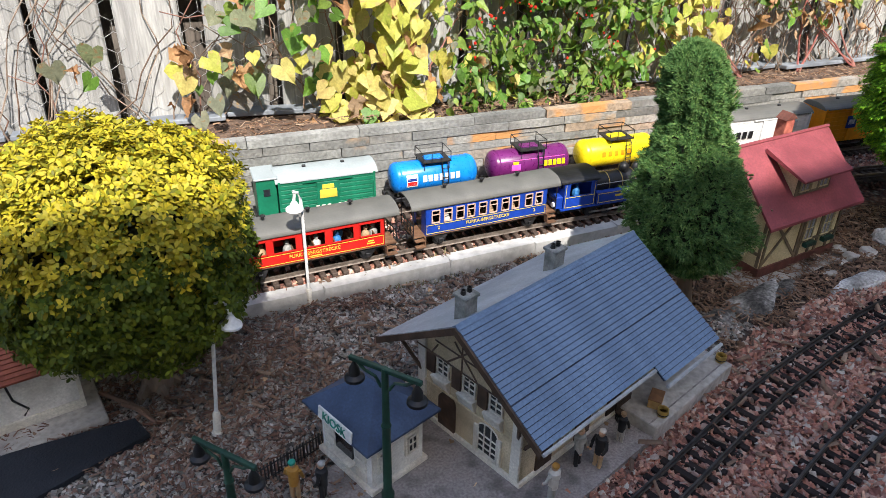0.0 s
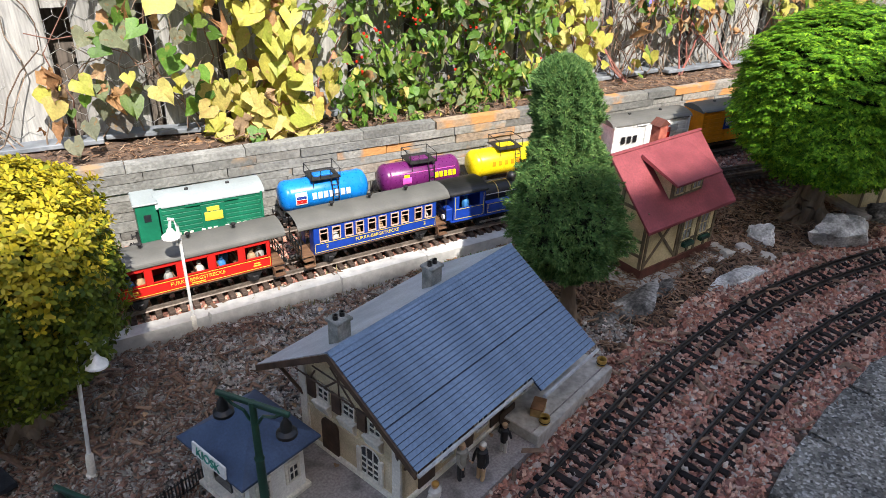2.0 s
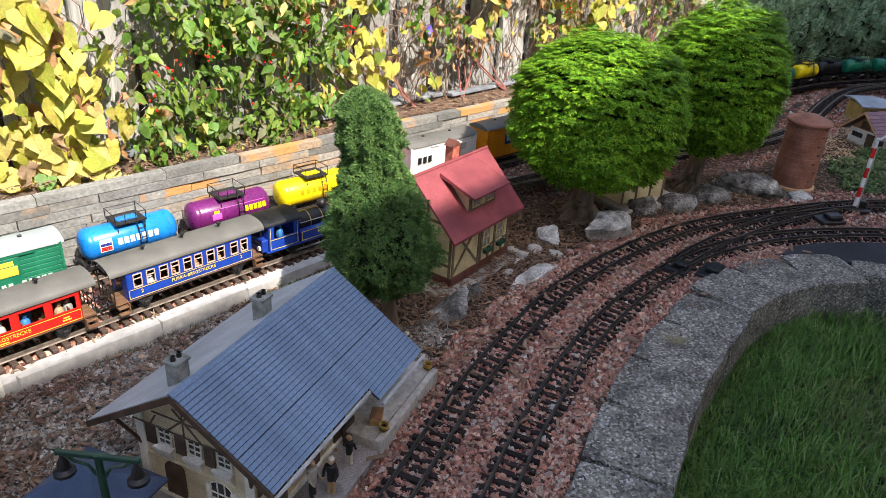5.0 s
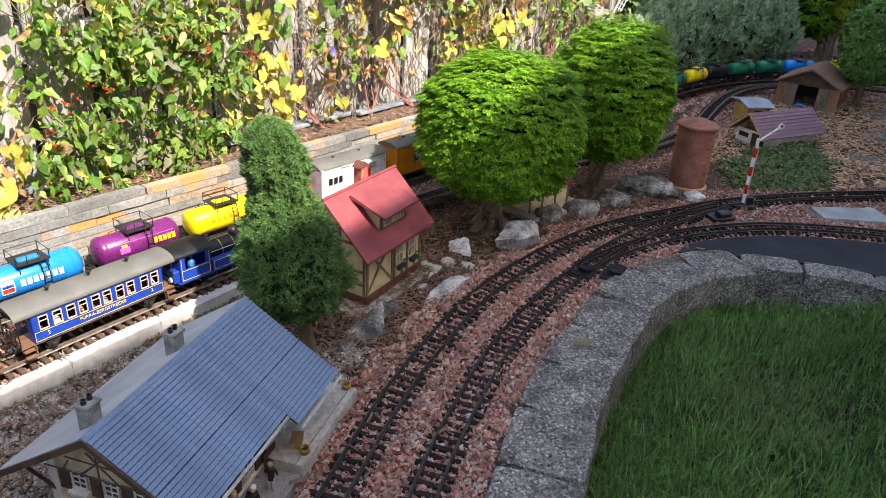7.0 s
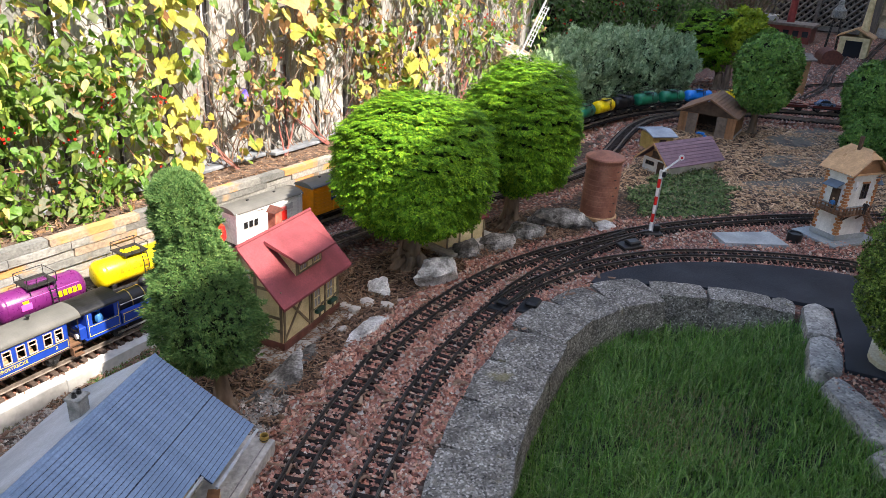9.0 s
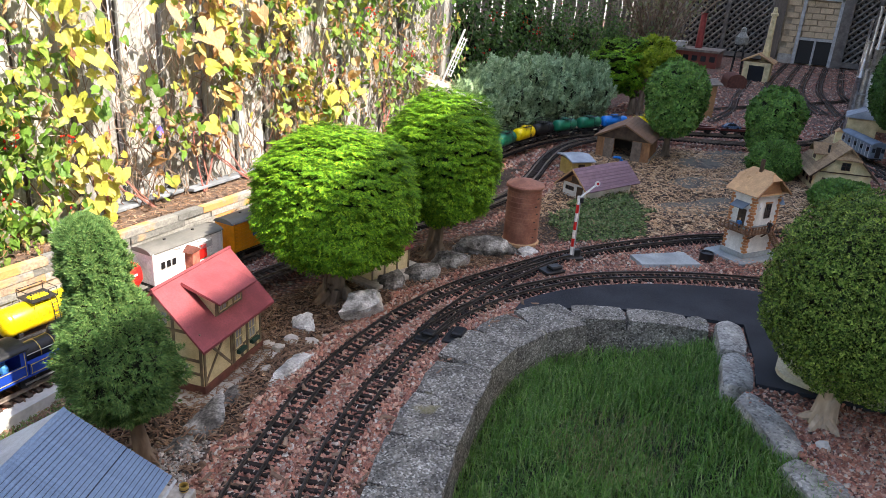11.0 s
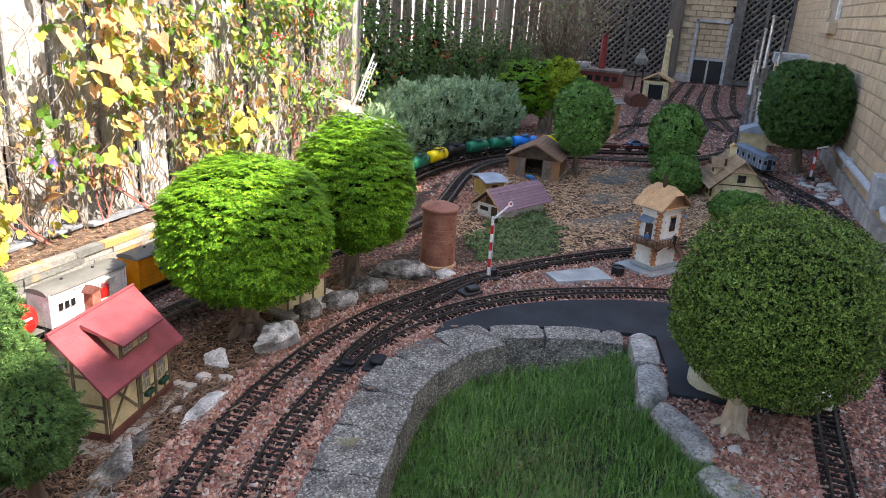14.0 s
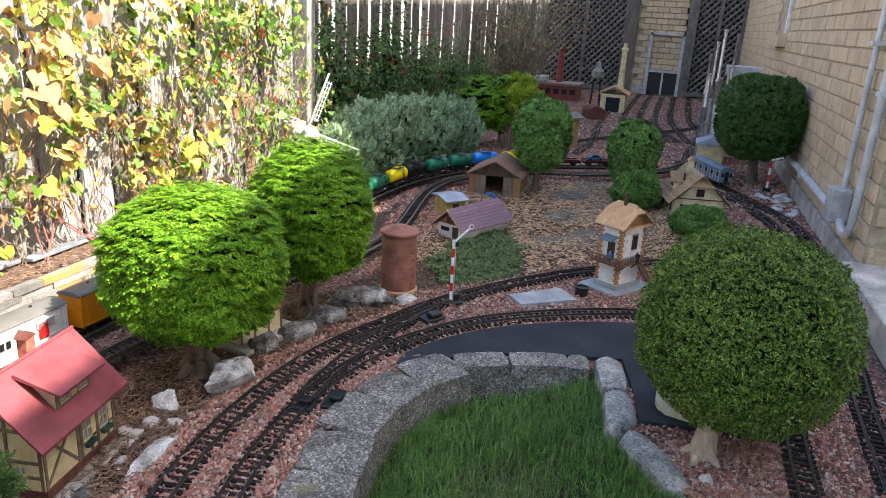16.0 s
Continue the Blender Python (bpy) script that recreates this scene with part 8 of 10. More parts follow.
def window(t, m, w, h, frame, bars_=(1, 2), arch=False, glass_=None, fw=0.0022):
    """A window facing -y in its own frame, its foot at the middle of the sill; frame, bars and pane."""
    wd = thing("window", "", "")
    for k in list(wd.keys()):
        del wd[k]
    wd.parent = t
    wd.matrix_local = m
    fr = Mesh()
    fr.box(-w / 2 + fw / 2, 0, 0, fw, 0.003, h).box(w / 2 - fw / 2, 0, 0, fw, 0.003, h).box(0, 0, 0, w, 0.003, fw)
    if arch:
        pts = [(w / 2 * math.cos(radians(a)), h + w * 0.32 * math.sin(radians(a))) for a in range(0, 181, 15)]
        fr.tube([(p[0], 0, p[1]) for p in pts], fw * 0.6, 4)
    else:
        fr.box(0, 0, h - fw, w, 0.003, fw)
    for i in range(bars_[0]):
        fr.box(-w / 2 + w * (i + 1) / (bars_[0] + 1), 0.0002, 0, fw * 0.7, 0.002, h + (w * 0.28 if arch else 0))
    for i in range(bars_[1]):
        fr.box(0, 0.0002, h * (i + 1) / (bars_[1] + 1), w, 0.002, fw * 0.7)
    part("frame", fr, frame, wd)
    pn = Mesh()
    if arch:
        pts = [(-w / 2, 0.0)] + [(w / 2, 0.0)] + [(w / 2 * math.cos(radians(a)), h + w * 0.32 * math.sin(radians(a))) for a in range(0, 181, 15)]
        pn.prism(pts, 0.0008, 0.0014, "y")
    else:
        pn.box(0, 0.0012, 0, w, 0.0008, h)
    part("pane", pn, glass_ or m_glass, wd)
    return wd


def roof_strips(t, name, mat, x0, x1, y0, z0, y1, z1, n, thick=0.004, lift=0.0022, gap=0.0011, under=None, wide=None):
    """A roof slope laid in long strips from the eave (y0, z0) to the ridge (y1, z1), with open joints; wide: the strip above which the joint is broad."""
    L = math.hypot(y1 - y0, z1 - z0)
    r = part(name, Mesh().box((x0 + x1) / 2, L / 2, -thick, x1 - x0 - 0.002, L - 0.001, thick), under or mat, t)
    s = L / n
    w = s - gap
    d = Mesh().add([(x0, 0, 0.0), (x1, 0, 0.0), (x1, w, 0.0), (x0, w, 0.0), (x0, 0, lift), (x1, 0, lift), (x1, w, lift * 0.55), (x0, w, lift * 0.55)],
                   [(3, 2, 1, 0), (4, 5, 6, 7), (0, 1, 5, 4), (1, 2, 6, 5), (2, 3, 7, 6), (3, 0, 4, 7)]).data("strip", mat)
    r.matrix_local = slope_pose(y0, z0, y1, z1)
    for i in range(n):
        piece("strip", d, r, pose(0, i * s + (0.0012 if wide is not None and i >= wide else 0.0), 0.0))
    return r


def slope_pose(y0, z0, y1, z1):
    """The frame of a roof slope: its y runs from the eave to the ridge, its z out of the slope."""
    v = Vector((0, y1 - y0, z1 - z0)).normalized()
    out = Vector((1, 0, 0)).cross(v)
    side = Vector((1, 0, 0))
    if out.z < 0:
        out = -out
    m = Matrix((side, v, out)).transposed().to_4x4()
    m.translation = (0, y0, z0)
    return m


# station
ST = pose(0.2895, 0.732, 0.0, 0, 0, 23)
st_ = thing("station", "model station with cream walls and a large ribbed blue-grey roof", "model building", ST)
SL, SW, RZ, K = 0.350, 0.106, 0.246, 0.65
XA, XB, XC = -0.031, 0.222, 0.377
_wz = RZ - SW * K - 0.006
for s in (-1, 1):
    part("side_wall", Mesh().box(SL / 2, s * (SW - 0.003), 0, SL, 0.006, _wz), b_cream, st_)
for x in (0.003, SL - 0.003):
    part("gable_wall", Mesh().prism([(-SW, 0), (SW, 0), (SW, _wz), (0, RZ - 0.010), (-SW, _wz)], x - 0.003, x + 0.003, "x"), b_cream, st_)
part("plinth", Mesh().box(SL / 2, 0, 0, SL + 0.008, 2 * SW + 0.008, 0.020, bev=0.001), b_pale, st_)
for y in (-SW, SW):
    part("corner_pilaster", Mesh().box(-0.001, y - math.copysign(0.008, y), 0.020, 0.006, 0.016, _wz - 0.026), b_pale, st_)
roof_strips(st_, "front_roof", b_roofblue, XA, XB, -0.161, RZ - 0.161 * K, 0.0, RZ, 23, under=b_joint, wide=8)
roof_strips(st_, "front_roof", b_roofblue, XB, XC, -0.182, RZ - 0.182 * K, 0.0, RZ, 26, under=b_joint, wide=11)
# rear slope coloured paler than the front to paint sun grazing it
part("rear_roof", Mesh().prism([(0.172, RZ - 0.172 * K), (0.0, RZ + 0.001), (0.0, RZ - 0.005), (0.172, RZ - 0.172 * K - 0.006)], XA, XC, "x"), b_roofpale, st_, "smooth rear slope in a paler blue that paints the grazing sun")
part("ridge_cap", Mesh().prism([(-0.007, RZ - 0.004), (0.0, RZ + 0.003), (0.006, RZ - 0.002)], XA - 0.001, XC + 0.001, "x"), b_roofblue, st_)
for s, w in ((-1, 0.161), (1, 0.172)):
    part("verge_board", Mesh().prism([(s * w, RZ - w * K - 0.012), (s * w, RZ - w * K - 0.001), (0, RZ - 0.001), (0, RZ - 0.013)], XA - 0.003, XA + 0.001, "x"), b_timber, st_)
    part("verge_board", Mesh().prism([(s * w, RZ - w * K - 0.012), (s * w, RZ - w * K - 0.001), (0, RZ - 0.001), (0, RZ - 0.013)], XC - 0.001, XC + 0.002, "x"), b_timber, st_)
part("gutter", Mesh().tube([(XA, -0.164, RZ - 0.163 * K - 0.004), (XB + 0.004, -0.164, RZ - 0.163 * K - 0.004)], 0.0032, 6), m_grey, st_)
part("gutter", Mesh().tube([(XB, -0.188, RZ - 0.187 * K - 0.004), (XC, -0.188, RZ - 0.187 * K - 0.004)], 0.0032, 6), m_grey, st_)
for cx, cy in ((0.214, 0.034), (0.014, 0.027)):
    ch = part("chimney", Mesh().box(cx, cy, RZ - cy * K - 0.02, 0.024, 0.022, 0.054, bev=0.001), b_chimney, st_, "grey rendered chimney")
    part("cap", Mesh().box(cx, cy, RZ - cy * K + 0.034, 0.029, 0.027, 0.005, bev=0.001), b_chimney, ch)
    for _q in (-0.006, 0.006):
        part("chimney_pot", Mesh().lathe([(r_, RZ - cy * K + 0.039 + z_) for r_, z_ in ((0.0042, 0.0), (0.0036, 0.006), (0.0042, 0.007), (0.0028, 0.007), (0.0028, 0.002))], 8, x=cx + _q, y=cy), m_iron, ch)
# gable side: windows, shutters, door and framing
for y in (0.0525, -0.0025, -0.0555):
    window(st_, pose(-0.002, y, 0.114, 0, 0, -90), 0.026, 0.031, b_pale, (1, 2))
    part("sill", Mesh().box(-0.005, y + 0.002, 0.107, 0.012, 0.034, 0.004, bev=0.001), b_pale, st_)
    part("window_panel", Mesh().prism([(0.0, 0.088), (-0.004, 0.090), (-0.010, 0.107), (0.0, 0.107)], y - 0.014, y + 0.018, "y"), b_pale, st_)
    part("shutter", Mesh().box(-0.004, y + 0.0245, 0.109, 0.003, 0.019, 0.037, bev=0.001), b_timber, st_)
part("string_course", Mesh().box(-0.0015, 0, 0.084, 0.004, 2 * SW, 0.003, bev=0.001), b_cream, st_)
window(st_, pose(-0.002, -0.0435, 0.024, 0, 0, -90), 0.040, 0.045, b_pale, (2, 3), arch=True)
for y in (-0.0195, -0.0675):
    part("window_surround", Mesh().box(-0.0015, y, 0.020, 0.004, 0.006, 0.05), b_pale, st_)
part("arched_door", Mesh().prism([(0.024, 0.006), (0.060, 0.006)] + [(0.042 + 0.018 * math.cos(radians(a)), 0.070 + 0.014 * math.sin(radians(a))) for a in range(0, 181, 20)], -0.0035, 0.0, "x"), b_timber, st_, "dark arched wooden door")
for a, b in (((-0.095, 0.160), (0.095, 0.160)), ((-0.030, 0.161), (0.016, 0.205)), ((0.030, 0.161), (-0.016, 0.205)), ((0.0, 0.161), (0.0, 0.225)), ((-0.055, 0.186), (0.055, 0.186)), ((-0.062, 0.161), (-0.050, 0.180)), ((0.062, 0.161), (0.050, 0.180))):
    part("gable_brace", Mesh().tube([(-0.016, a[0], a[1]), (-0.016, b[0], b[1])], 0.0016, 4), b_timber, st_)
for y in (-0.10, 0.10):
    part("eave_bracket", Mesh().tube([(-0.002, y, 0.100), (-0.028, y * 1.2, 0.160)], 0.003, 4), b_timber, st_)
# track side: doors, windows, posts
for i, x in enumerate((0.05, 0.14, 0.22)):
    part("door", Mesh().box(x, -SW - 0.0015, 0.0, 0.036, 0.003, 0.07, bev=0.001), b_timber, st_)
for x in (0.095, 0.18, 0.30):
    window(st_, pose(x, -SW - 0.002, 0.035), 0.028, 0.038, b_pale, (1, 2))
for x in (0.005, 0.10, 0.215, 0.30):
    part("canopy_brace", Mesh().tube([(x, -SW, 0.08), (x, -0.148, 0.142)], 0.0028, 4), b_timber, st_)
# loading platform and paving
dock = thing("loading_platform", "grey concrete loading platform beside the model station", "platform", ST)
part("deck", Mesh().box(0.345, -0.140, 0.0, 0.235, 0.086, 0.032, bev=0.0015), m_concrete, dock)
part("edge", Mesh().box(0.345, -0.170, 0.032, 0.235, 0.002, 0.0012), b_paving, dock)
pv = new("model_paving", Mesh().prism([(-0.21, -0.18), (0.25, -0.18), (0.25, 0.13), (-0.11, 0.13), (-0.11, 0.10), (-0.21, 0.10)], -0.01, 0.0115, "z", mat=ST).data("model_paving", b_paving))
tagged(pv, "flat grey model paving round the station and kiosk", "paving", kind="structure")
for x, y, s in ((0.274, -0.150, 1.0),):
    cr = thing("wooden_crate", "small brown wooden crate on the loading platform", "crate", ST @ pose(x, y, 0.032, 0, 0, 20))
    part("box", Mesh().box(0, 0, 0, 0.030, 0.020, 0.016, bev=0.001), surf("crate_wood", [(0.46, 0.30, 0.12), (0.56, 0.38, 0.17)], 40, 0.8), cr)
    part("lid", Mesh().box(0, 0, 0.016, 0.031, 0.021, 0.002), b_brownwood, cr)
for x, y in ((0.258, -0.173), (0.452, -0.165)):
    cr = thing("wooden_tub", "small ochre wooden tub on the loading platform", "tub", ST @ pose(x, y, 0.0335), "tubs on the platform")
    part("tub", Mesh().lathe([(0.0075, 0), (0.009, 0.006), (0.0088, 0.013), (0.0075, 0.013), (0.0072, 0.006)], 14), surf("ochre_tub", [(0.42, 0.27, 0.06), (0.5, 0.34, 0.09)], 40, 0.6), cr, smooth=True)
    part("hoop", Mesh().lathe([(0.0093, 0.004), (0.0095, 0.005), (0.0093, 0.006)], 14), m_iron, cr)


p_skin = surf("doll_skin", [(0.50, 0.30, 0.20), (0.56, 0.35, 0.24)], 40, 0.6, bump=0)


def doll(x, y, z, rz, mat, label, h=0.072, lean=0, legs=None, hair=None):
    """A standing painted toy figure, as one mesh: two legs, coat, arms, head and hair."""
    k = h / 0.072
    m = Mesh()
    for s in (-1, 1):
        m.tube([(0.002 * k, s * 0.0042 * k, 0), (0, s * 0.0042 * k, 0.004 * k), (0, s * 0.0040 * k, 0.032 * k)], [0.0030 * k, 0.0033 * k, 0.0042 * k], 7, mi=1)
    m.lathe([(0.0070 * k, 0.027 * k), (0.0074 * k, 0.034 * k), (0.0070 * k, 0.040 * k), (0.0092 * k, 0.051 * k), (0.0080 * k, 0.0565 * k), (0.0028 * k, 0.059 * k)], 10)
    for s in (-1, 1):
        m.tube([(0, s * 0.0092 * k, 0.054 * k), (0.002 * k, s * 0.0125 * k, 0.043 * k), (0.008 * k, s * 0.0105 * k, 0.034 * k)], [0.0029 * k, 0.0026 * k, 0.0021 * k], 6)
        m.ball((0.009 * k, s * 0.0103 * k, 0.0325 * k), 0.0022 * k, 6, mi=2)
    m.ball((0.0006 * k, 0, 0.0650 * k), (0.0054 * k, 0.0052 * k, 0.0064 * k), 10, mi=2)
    m.ball((-0.0008 * k, 0, 0.0682 * k), (0.0056 * k, 0.0056 * k, 0.0044 * k), 10, mi=3)
    o = new("toy_figure", m.data("toy_figure", [mat, legs or p_doll[4], p_skin, hair or p_doll[2]], True))
    o.matrix_world = pose(x, y, z, lean, 0, rz)
    return tagged(o, label, "toy figure", "toy figures by the station")


doll(0.363, 0.596, 0.0115, 110, p_doll[3], "toy figure in white with an ochre pack before the station", legs=p_doll[0], hair=p_doll[5])
doll(0.43, 0.645, 0.0115, -60, p_doll[0], "toy figure in grey shirt and dark trousers by the station")
doll(0.457, 0.632, 0.0115, 200, p_doll[4], "toy figure in black coat and pale trousers by the station", legs=p_doll[2], hair=p_doll[3])
doll(0.515, 0.665, 0.0115, 30, p_doll[4], "toy figure in black and white beside the bench", 0.06, legs=p_doll[3])
doll(0.03, 0.715, 0.0115, 60, p_doll[5], "toy figure in an ochre coat and green cap by the kiosk", legs=p_doll[2], hair=b_signgreen)
doll(0.066, 0.70, 0.0115, 150, p_doll[4], "toy figure in a black dress by the kiosk", hair=p_doll[0])
doll(0.745, 0.985, 0.01, 200, p_doll[0], "unpainted grey toy figure on the bark chips", 0.062, legs=p_doll[0], hair=p_doll[0])
bn = thing("station_bench", "small dark wooden bench against the station wall", "bench", ST @ pose(0.235, -0.122, 0.0115))
part("seat", Mesh().box(0, 0, 0.014, 0.04, 0.012, 0.003), b_timber, bn)
part("backrest", Mesh().box(0, 0.006, 0.017, 0.04, 0.002, 0.016), b_timber, bn)
for x in (-0.017, 0.017):
    part("leg", Mesh().box(x, 0, 0, 0.003, 0.011, 0.014), m_iron, bn)

# kiosk
KM = pose(0.152, 0.760, 0.0105, 0, 0, 24.3)
ki = thing("kiosk", "small model kiosk with pale panelled walls and dark blue roof", "model building", KM)
_a, _b, _h = 0.047, 0.057, 0.097
part("plinth", Mesh().box(0, 0, 0, 0.106, 0.126, 0.008, bev=0.001), b_pale, ki)
part("wall", Mesh().box(0, 0, 0.008, 2 * _a, 2 * _b, _h - 0.008), b_white, ki)
part("roof", Mesh().add([(-0.067, -0.074, _h - 0.004), (0.067, -0.074, _h - 0.004), (0.067, 0.074, _h - 0.004), (-0.067, 0.074, _h - 0.004), (-0.067, -0.074, _h), (0.067, -0.074, _h), (0.067, 0.074, _h), (-0.067, 0.074, _h), (0, -0.012, _h + 0.048), (0, 0.012, _h + 0.048)],
                        [(3, 2, 1, 0), (0, 1, 5, 4), (1, 2, 6, 5), (2, 3, 7, 6), (3, 0, 4, 7), (4, 5, 8), (5, 6, 9, 8), (6, 7, 9), (7, 4, 8, 9)]), b_kioskroof, ki)
part("hatch", Mesh().box(-_a - 0.0015, 0.002, 0.036, 0.003, 0.038, 0.048), m_glass, ki, "dark open serving hatch")
part("counter", Mesh().box(-_a - 0.006, 0.002, 0.030, 0.014, 0.05, 0.003), b_pale, ki)
for y in (-0.034, 0.038):
    for k in range(4):
        part("panel", Mesh().box(-_a - 0.001, y, 0.012 + k * 0.018, 0.003, 0.024, 0.015, bev=0.001), b_pale, ki)
for x in (-0.025, 0.025):
    part("window_panel", Mesh().box(x, -_b - 0.001, 0.03, 0.026, 0.003, 0.04, bev=0.001), b_pale, ki)
    window(ki, pose(x, -_b - 0.0035, 0.034), 0.018, 0.03, b_pale, (1, 1))
sg = part("sign", Mesh().box(0, 0, -0.010, 0.074, 0.003, 0.020, bev=0.001), m_white, ki, "white sign with green letters")
sg.matrix_local = pose(-0.069, -0.008, _h + 0.012, -6, 0, -90)
writing("letters", "KIOSK", 0.0185, b_signgreen, sg, pose(0, -0.002, 0.0, 90, 0, 0), 0.0006)
# black railing beside the kiosk
rg = thing("iron_railing", "low black iron railing on posts beside the kiosk", "railing")
A, B = Vector((-0.02, 0.757, 0.0)), Vector((0.085, 0.803, 0.0))
for k in range(22):
    p = A.lerp(B, k / 21)
    part("baluster", Mesh().tube([p, p + Vector((0, 0, 0.036))], 0.0011 if k % 5 else 0.002, 4), m_iron, rg)
for z in (0.008, 0.031):
    part("rail", Mesh().tube([A + Vector((0, 0, z)), B + Vector((0, 0, z))], 0.0014, 4), m_iron, rg)


def green_lamp(x, y, h, rz, label):
    t = thing("station_lamp", label, "street lamp", pose(x, y, 0.0, 0, 0, rz), "green double lamps")
    part("post", Mesh().lathe([(0.009, 0), (0.009, 0.03), (0.006, 0.034), (0.0058, h * 0.6), (0.0072, h * 0.62), (0.005, h * 0.64), (0.0045, h)], 10), b_greencast, t, smooth=True)
    part("arm", Mesh().box(0, 0, h - 0.006, 0.105, 0.006, 0.007, bev=0.001), b_greencast, t)
    for s in (-1, 1):
        part("scroll", Mesh().tube([(s * 0.006, 0, h - 0.032), (s * 0.014, 0, h - 0.018), (s * 0.030, 0, h - 0.014), (s * 0.040, 0, h - 0.006)], 0.0022, 5), b_greencast, t)
    for s in (-1, 1):
        ln = part("lantern", Mesh().lathe([(0.0135, -0.03), (0.013, -0.026), (0.008, -0.022), (0.0065, -0.012), (0.003, -0.006), (0.0015, 0.0)], 14, x=s * 0.046), m_black, t, smooth=True)
        ln.location = (0, 0, h - 0.005)
        part("bulb", Mesh().ball((s * 0.046, 0, -0.029), 0.006, 8), m_white, ln)
    return t


green_lamp(0.149, 0.668, 0.245, -48, "dark green cast lamp post with two hanging black lanterns")
green_lamp(-0.052, 0.705, 0.135, -48, "short dark green lamp post with two black lanterns")


def white_lamp(x, y, h, rz, label, reach=0.03, lean=0.0):
    t = thing("platform_lamp", label, "street lamp", pose(x, y, 0.0, 0, lean, 0) @ pose(0, 0, 0, 0, 0, rz), "white curved lamps")
    part("base", Mesh().lathe([(0.0085, 0), (0.0085, 0.004), (0.006, 0.006), (0.0058, 0.04), (0.004, 0.044)], 12), b_pale, t, smooth=True)
    part("pole", Mesh().tube([(0, 0, 0.03), (0, 0, h * 0.82), (0.001, 0, h * 0.93), (0.006, 0, h * 0.985), (0.015, 0, h), (reach * 0.8, 0, h * 0.985), (reach, 0, h * 0.93)], 0.003, 8), m_white, t, smooth=True)
    sh_ = part("shade", Mesh().lathe([(0.0165, -0.016), (0.016, -0.013), (0.009, -0.008), (0.005, 0.0), (0.003, 0.002)], 16, x=reach), m_white, t, smooth=True)
    sh_.location = (0, 0, h * 0.92)
    part("bulb", Mesh().ball((reach, 0, -0.014), 0.006, 8), m_white, sh_)
    return t


white_lamp(0.137, 1.186, 0.255, 195, "white curved lamp post standing beside the kerb", 0.014)
white_lamp(-0.063, 0.889, 0.243, -30, "white curved lamp post by the gravel path", 0.028, 5.5)

# red-roofed half-timbered house
m_curtain = surf("curtained_pane", [(0.20, 0.21, 0.22), (0.42, 0.42, 0.41), (0.10, 0.11, 0.12)], 90, 0.25, bump=0, stretch=(3, 3, 0.4))
HM = pose(1.162, 1.121, 0.0, 0, 0, 10)
rh = thing("timbered_house", "half-timbered cream model house with a dark red roof", "model building", HM)
W2, L2, HR, HE = 0.105, 0.124, 0.269, 0.160
part("plinth", Mesh().box(0, 0, 0, 2 * L2 + 0.008, 2 * W2 + 0.008, 0.028, bev=0.001), b_plinth, rh)
part("base_slab", Mesh().box(-0.01, -0.01, -0.006, 0.34, 0.27, 0.012, bev=0.002), m_concrete, rh)
for s in (-1, 1):
    part("side_wall", Mesh().box(0, s * (W2 - 0.003), 0.028, 2 * L2, 0.006, HE - 0.028), b_yellowwall, rh)
    part("gable_wall", Mesh().prism([(-W2, 0.028), (W2, 0.028), (W2, HE), (0, HR - 0.006), (-W2, HE)], s * L2 - 0.003, s * L2 + 0.003, "x"), b_yellowwall, rh)
KR = (HR - 0.140) / 0.130
for s in (-1, 1):
    r_ = Mesh().prism([(s * 0.130, 0.140), (0, HR), (0, HR - 0.007), (s * 0.130, 0.133)], -0.153, 0.153, "x")
    part("roof", r_, b_redroof, rh)
part("ridge_cap", Mesh().tube([(-0.154, 0, HR), (0.154, 0, HR)], 0.004, 6), b_redroof, rh)
def beam(x0, z0, x1, z1, w=0.007, y=None):
    a = math.atan2(z1 - z0, x1 - x0)
    dx, dz = -math.sin(a) * w / 2, math.cos(a) * w / 2
    return part("beam", Mesh().prism([(x0 + dx, z0 + dz), (x0 - dx, z0 - dz), (x1 - dx, z1 - dz), (x1 + dx, z1 + dz)], -W2 - 0.0025, -W2, "y"), b_olive, rh)
for x in (-L2 + 0.004, -0.002, 0.034, 0.058, 0.096, L2 - 0.004, -0.012):
    beam(x, 0.028, x, HE)
beam(-L2, HE - 0.004, L2, HE - 0.004)
beam(-L2 + 0.006, 0.036, -0.016, 0.150, 0.006)
beam(-L2 + 0.006, 0.150, -0.016, 0.036, 0.006)
beam(-0.012, 0.062, L2, 0.062, 0.005)
for x in (0.018, 0.078):
    window(rh, pose(x, -W2 - 0.003, 0.064), 0.032, 0.055, b_yellowwall, (1, 1), glass_=m_curtain)
    part("flower_box", Mesh().box(x + 0.004, -W2 - 0.009, 0.050, 0.036, 0.012, 0.011, bev=0.002), b_greencast, rh, "green flower box")
for y0, z0, y1, z1 in ((-W2, 0.095, W2, 0.095), (-W2, 0.165, W2, 0.165), (-0.03, 0.03, -0.03, 0.23), (0.03, 0.03, 0.03, 0.23), (-W2 + 0.003, 0.03, -W2 + 0.003, 0.16), (-W2, 0.06, -0.03, 0.06)):
    a = math.atan2(z1 - z0, y1 - y0)
    dy, dz = -math.sin(a) * 0.0035, math.cos(a) * 0.0035
    part("beam", Mesh().prism([(y0 + dy, z0 + dz), (y0 - dy, z0 - dz), (y1 - dy, z1 - dz), (y1 + dy, z1 + dz)], -L2 - 0.0055, -L2 - 0.003, "x"), b_olive, rh)
window(rh, pose(-L2 - 0.004, -0.0, 0.172, 0, 0, -90), 0.036, 0.036, b_yellowwall, (1, 1), glass_=m_curtain)
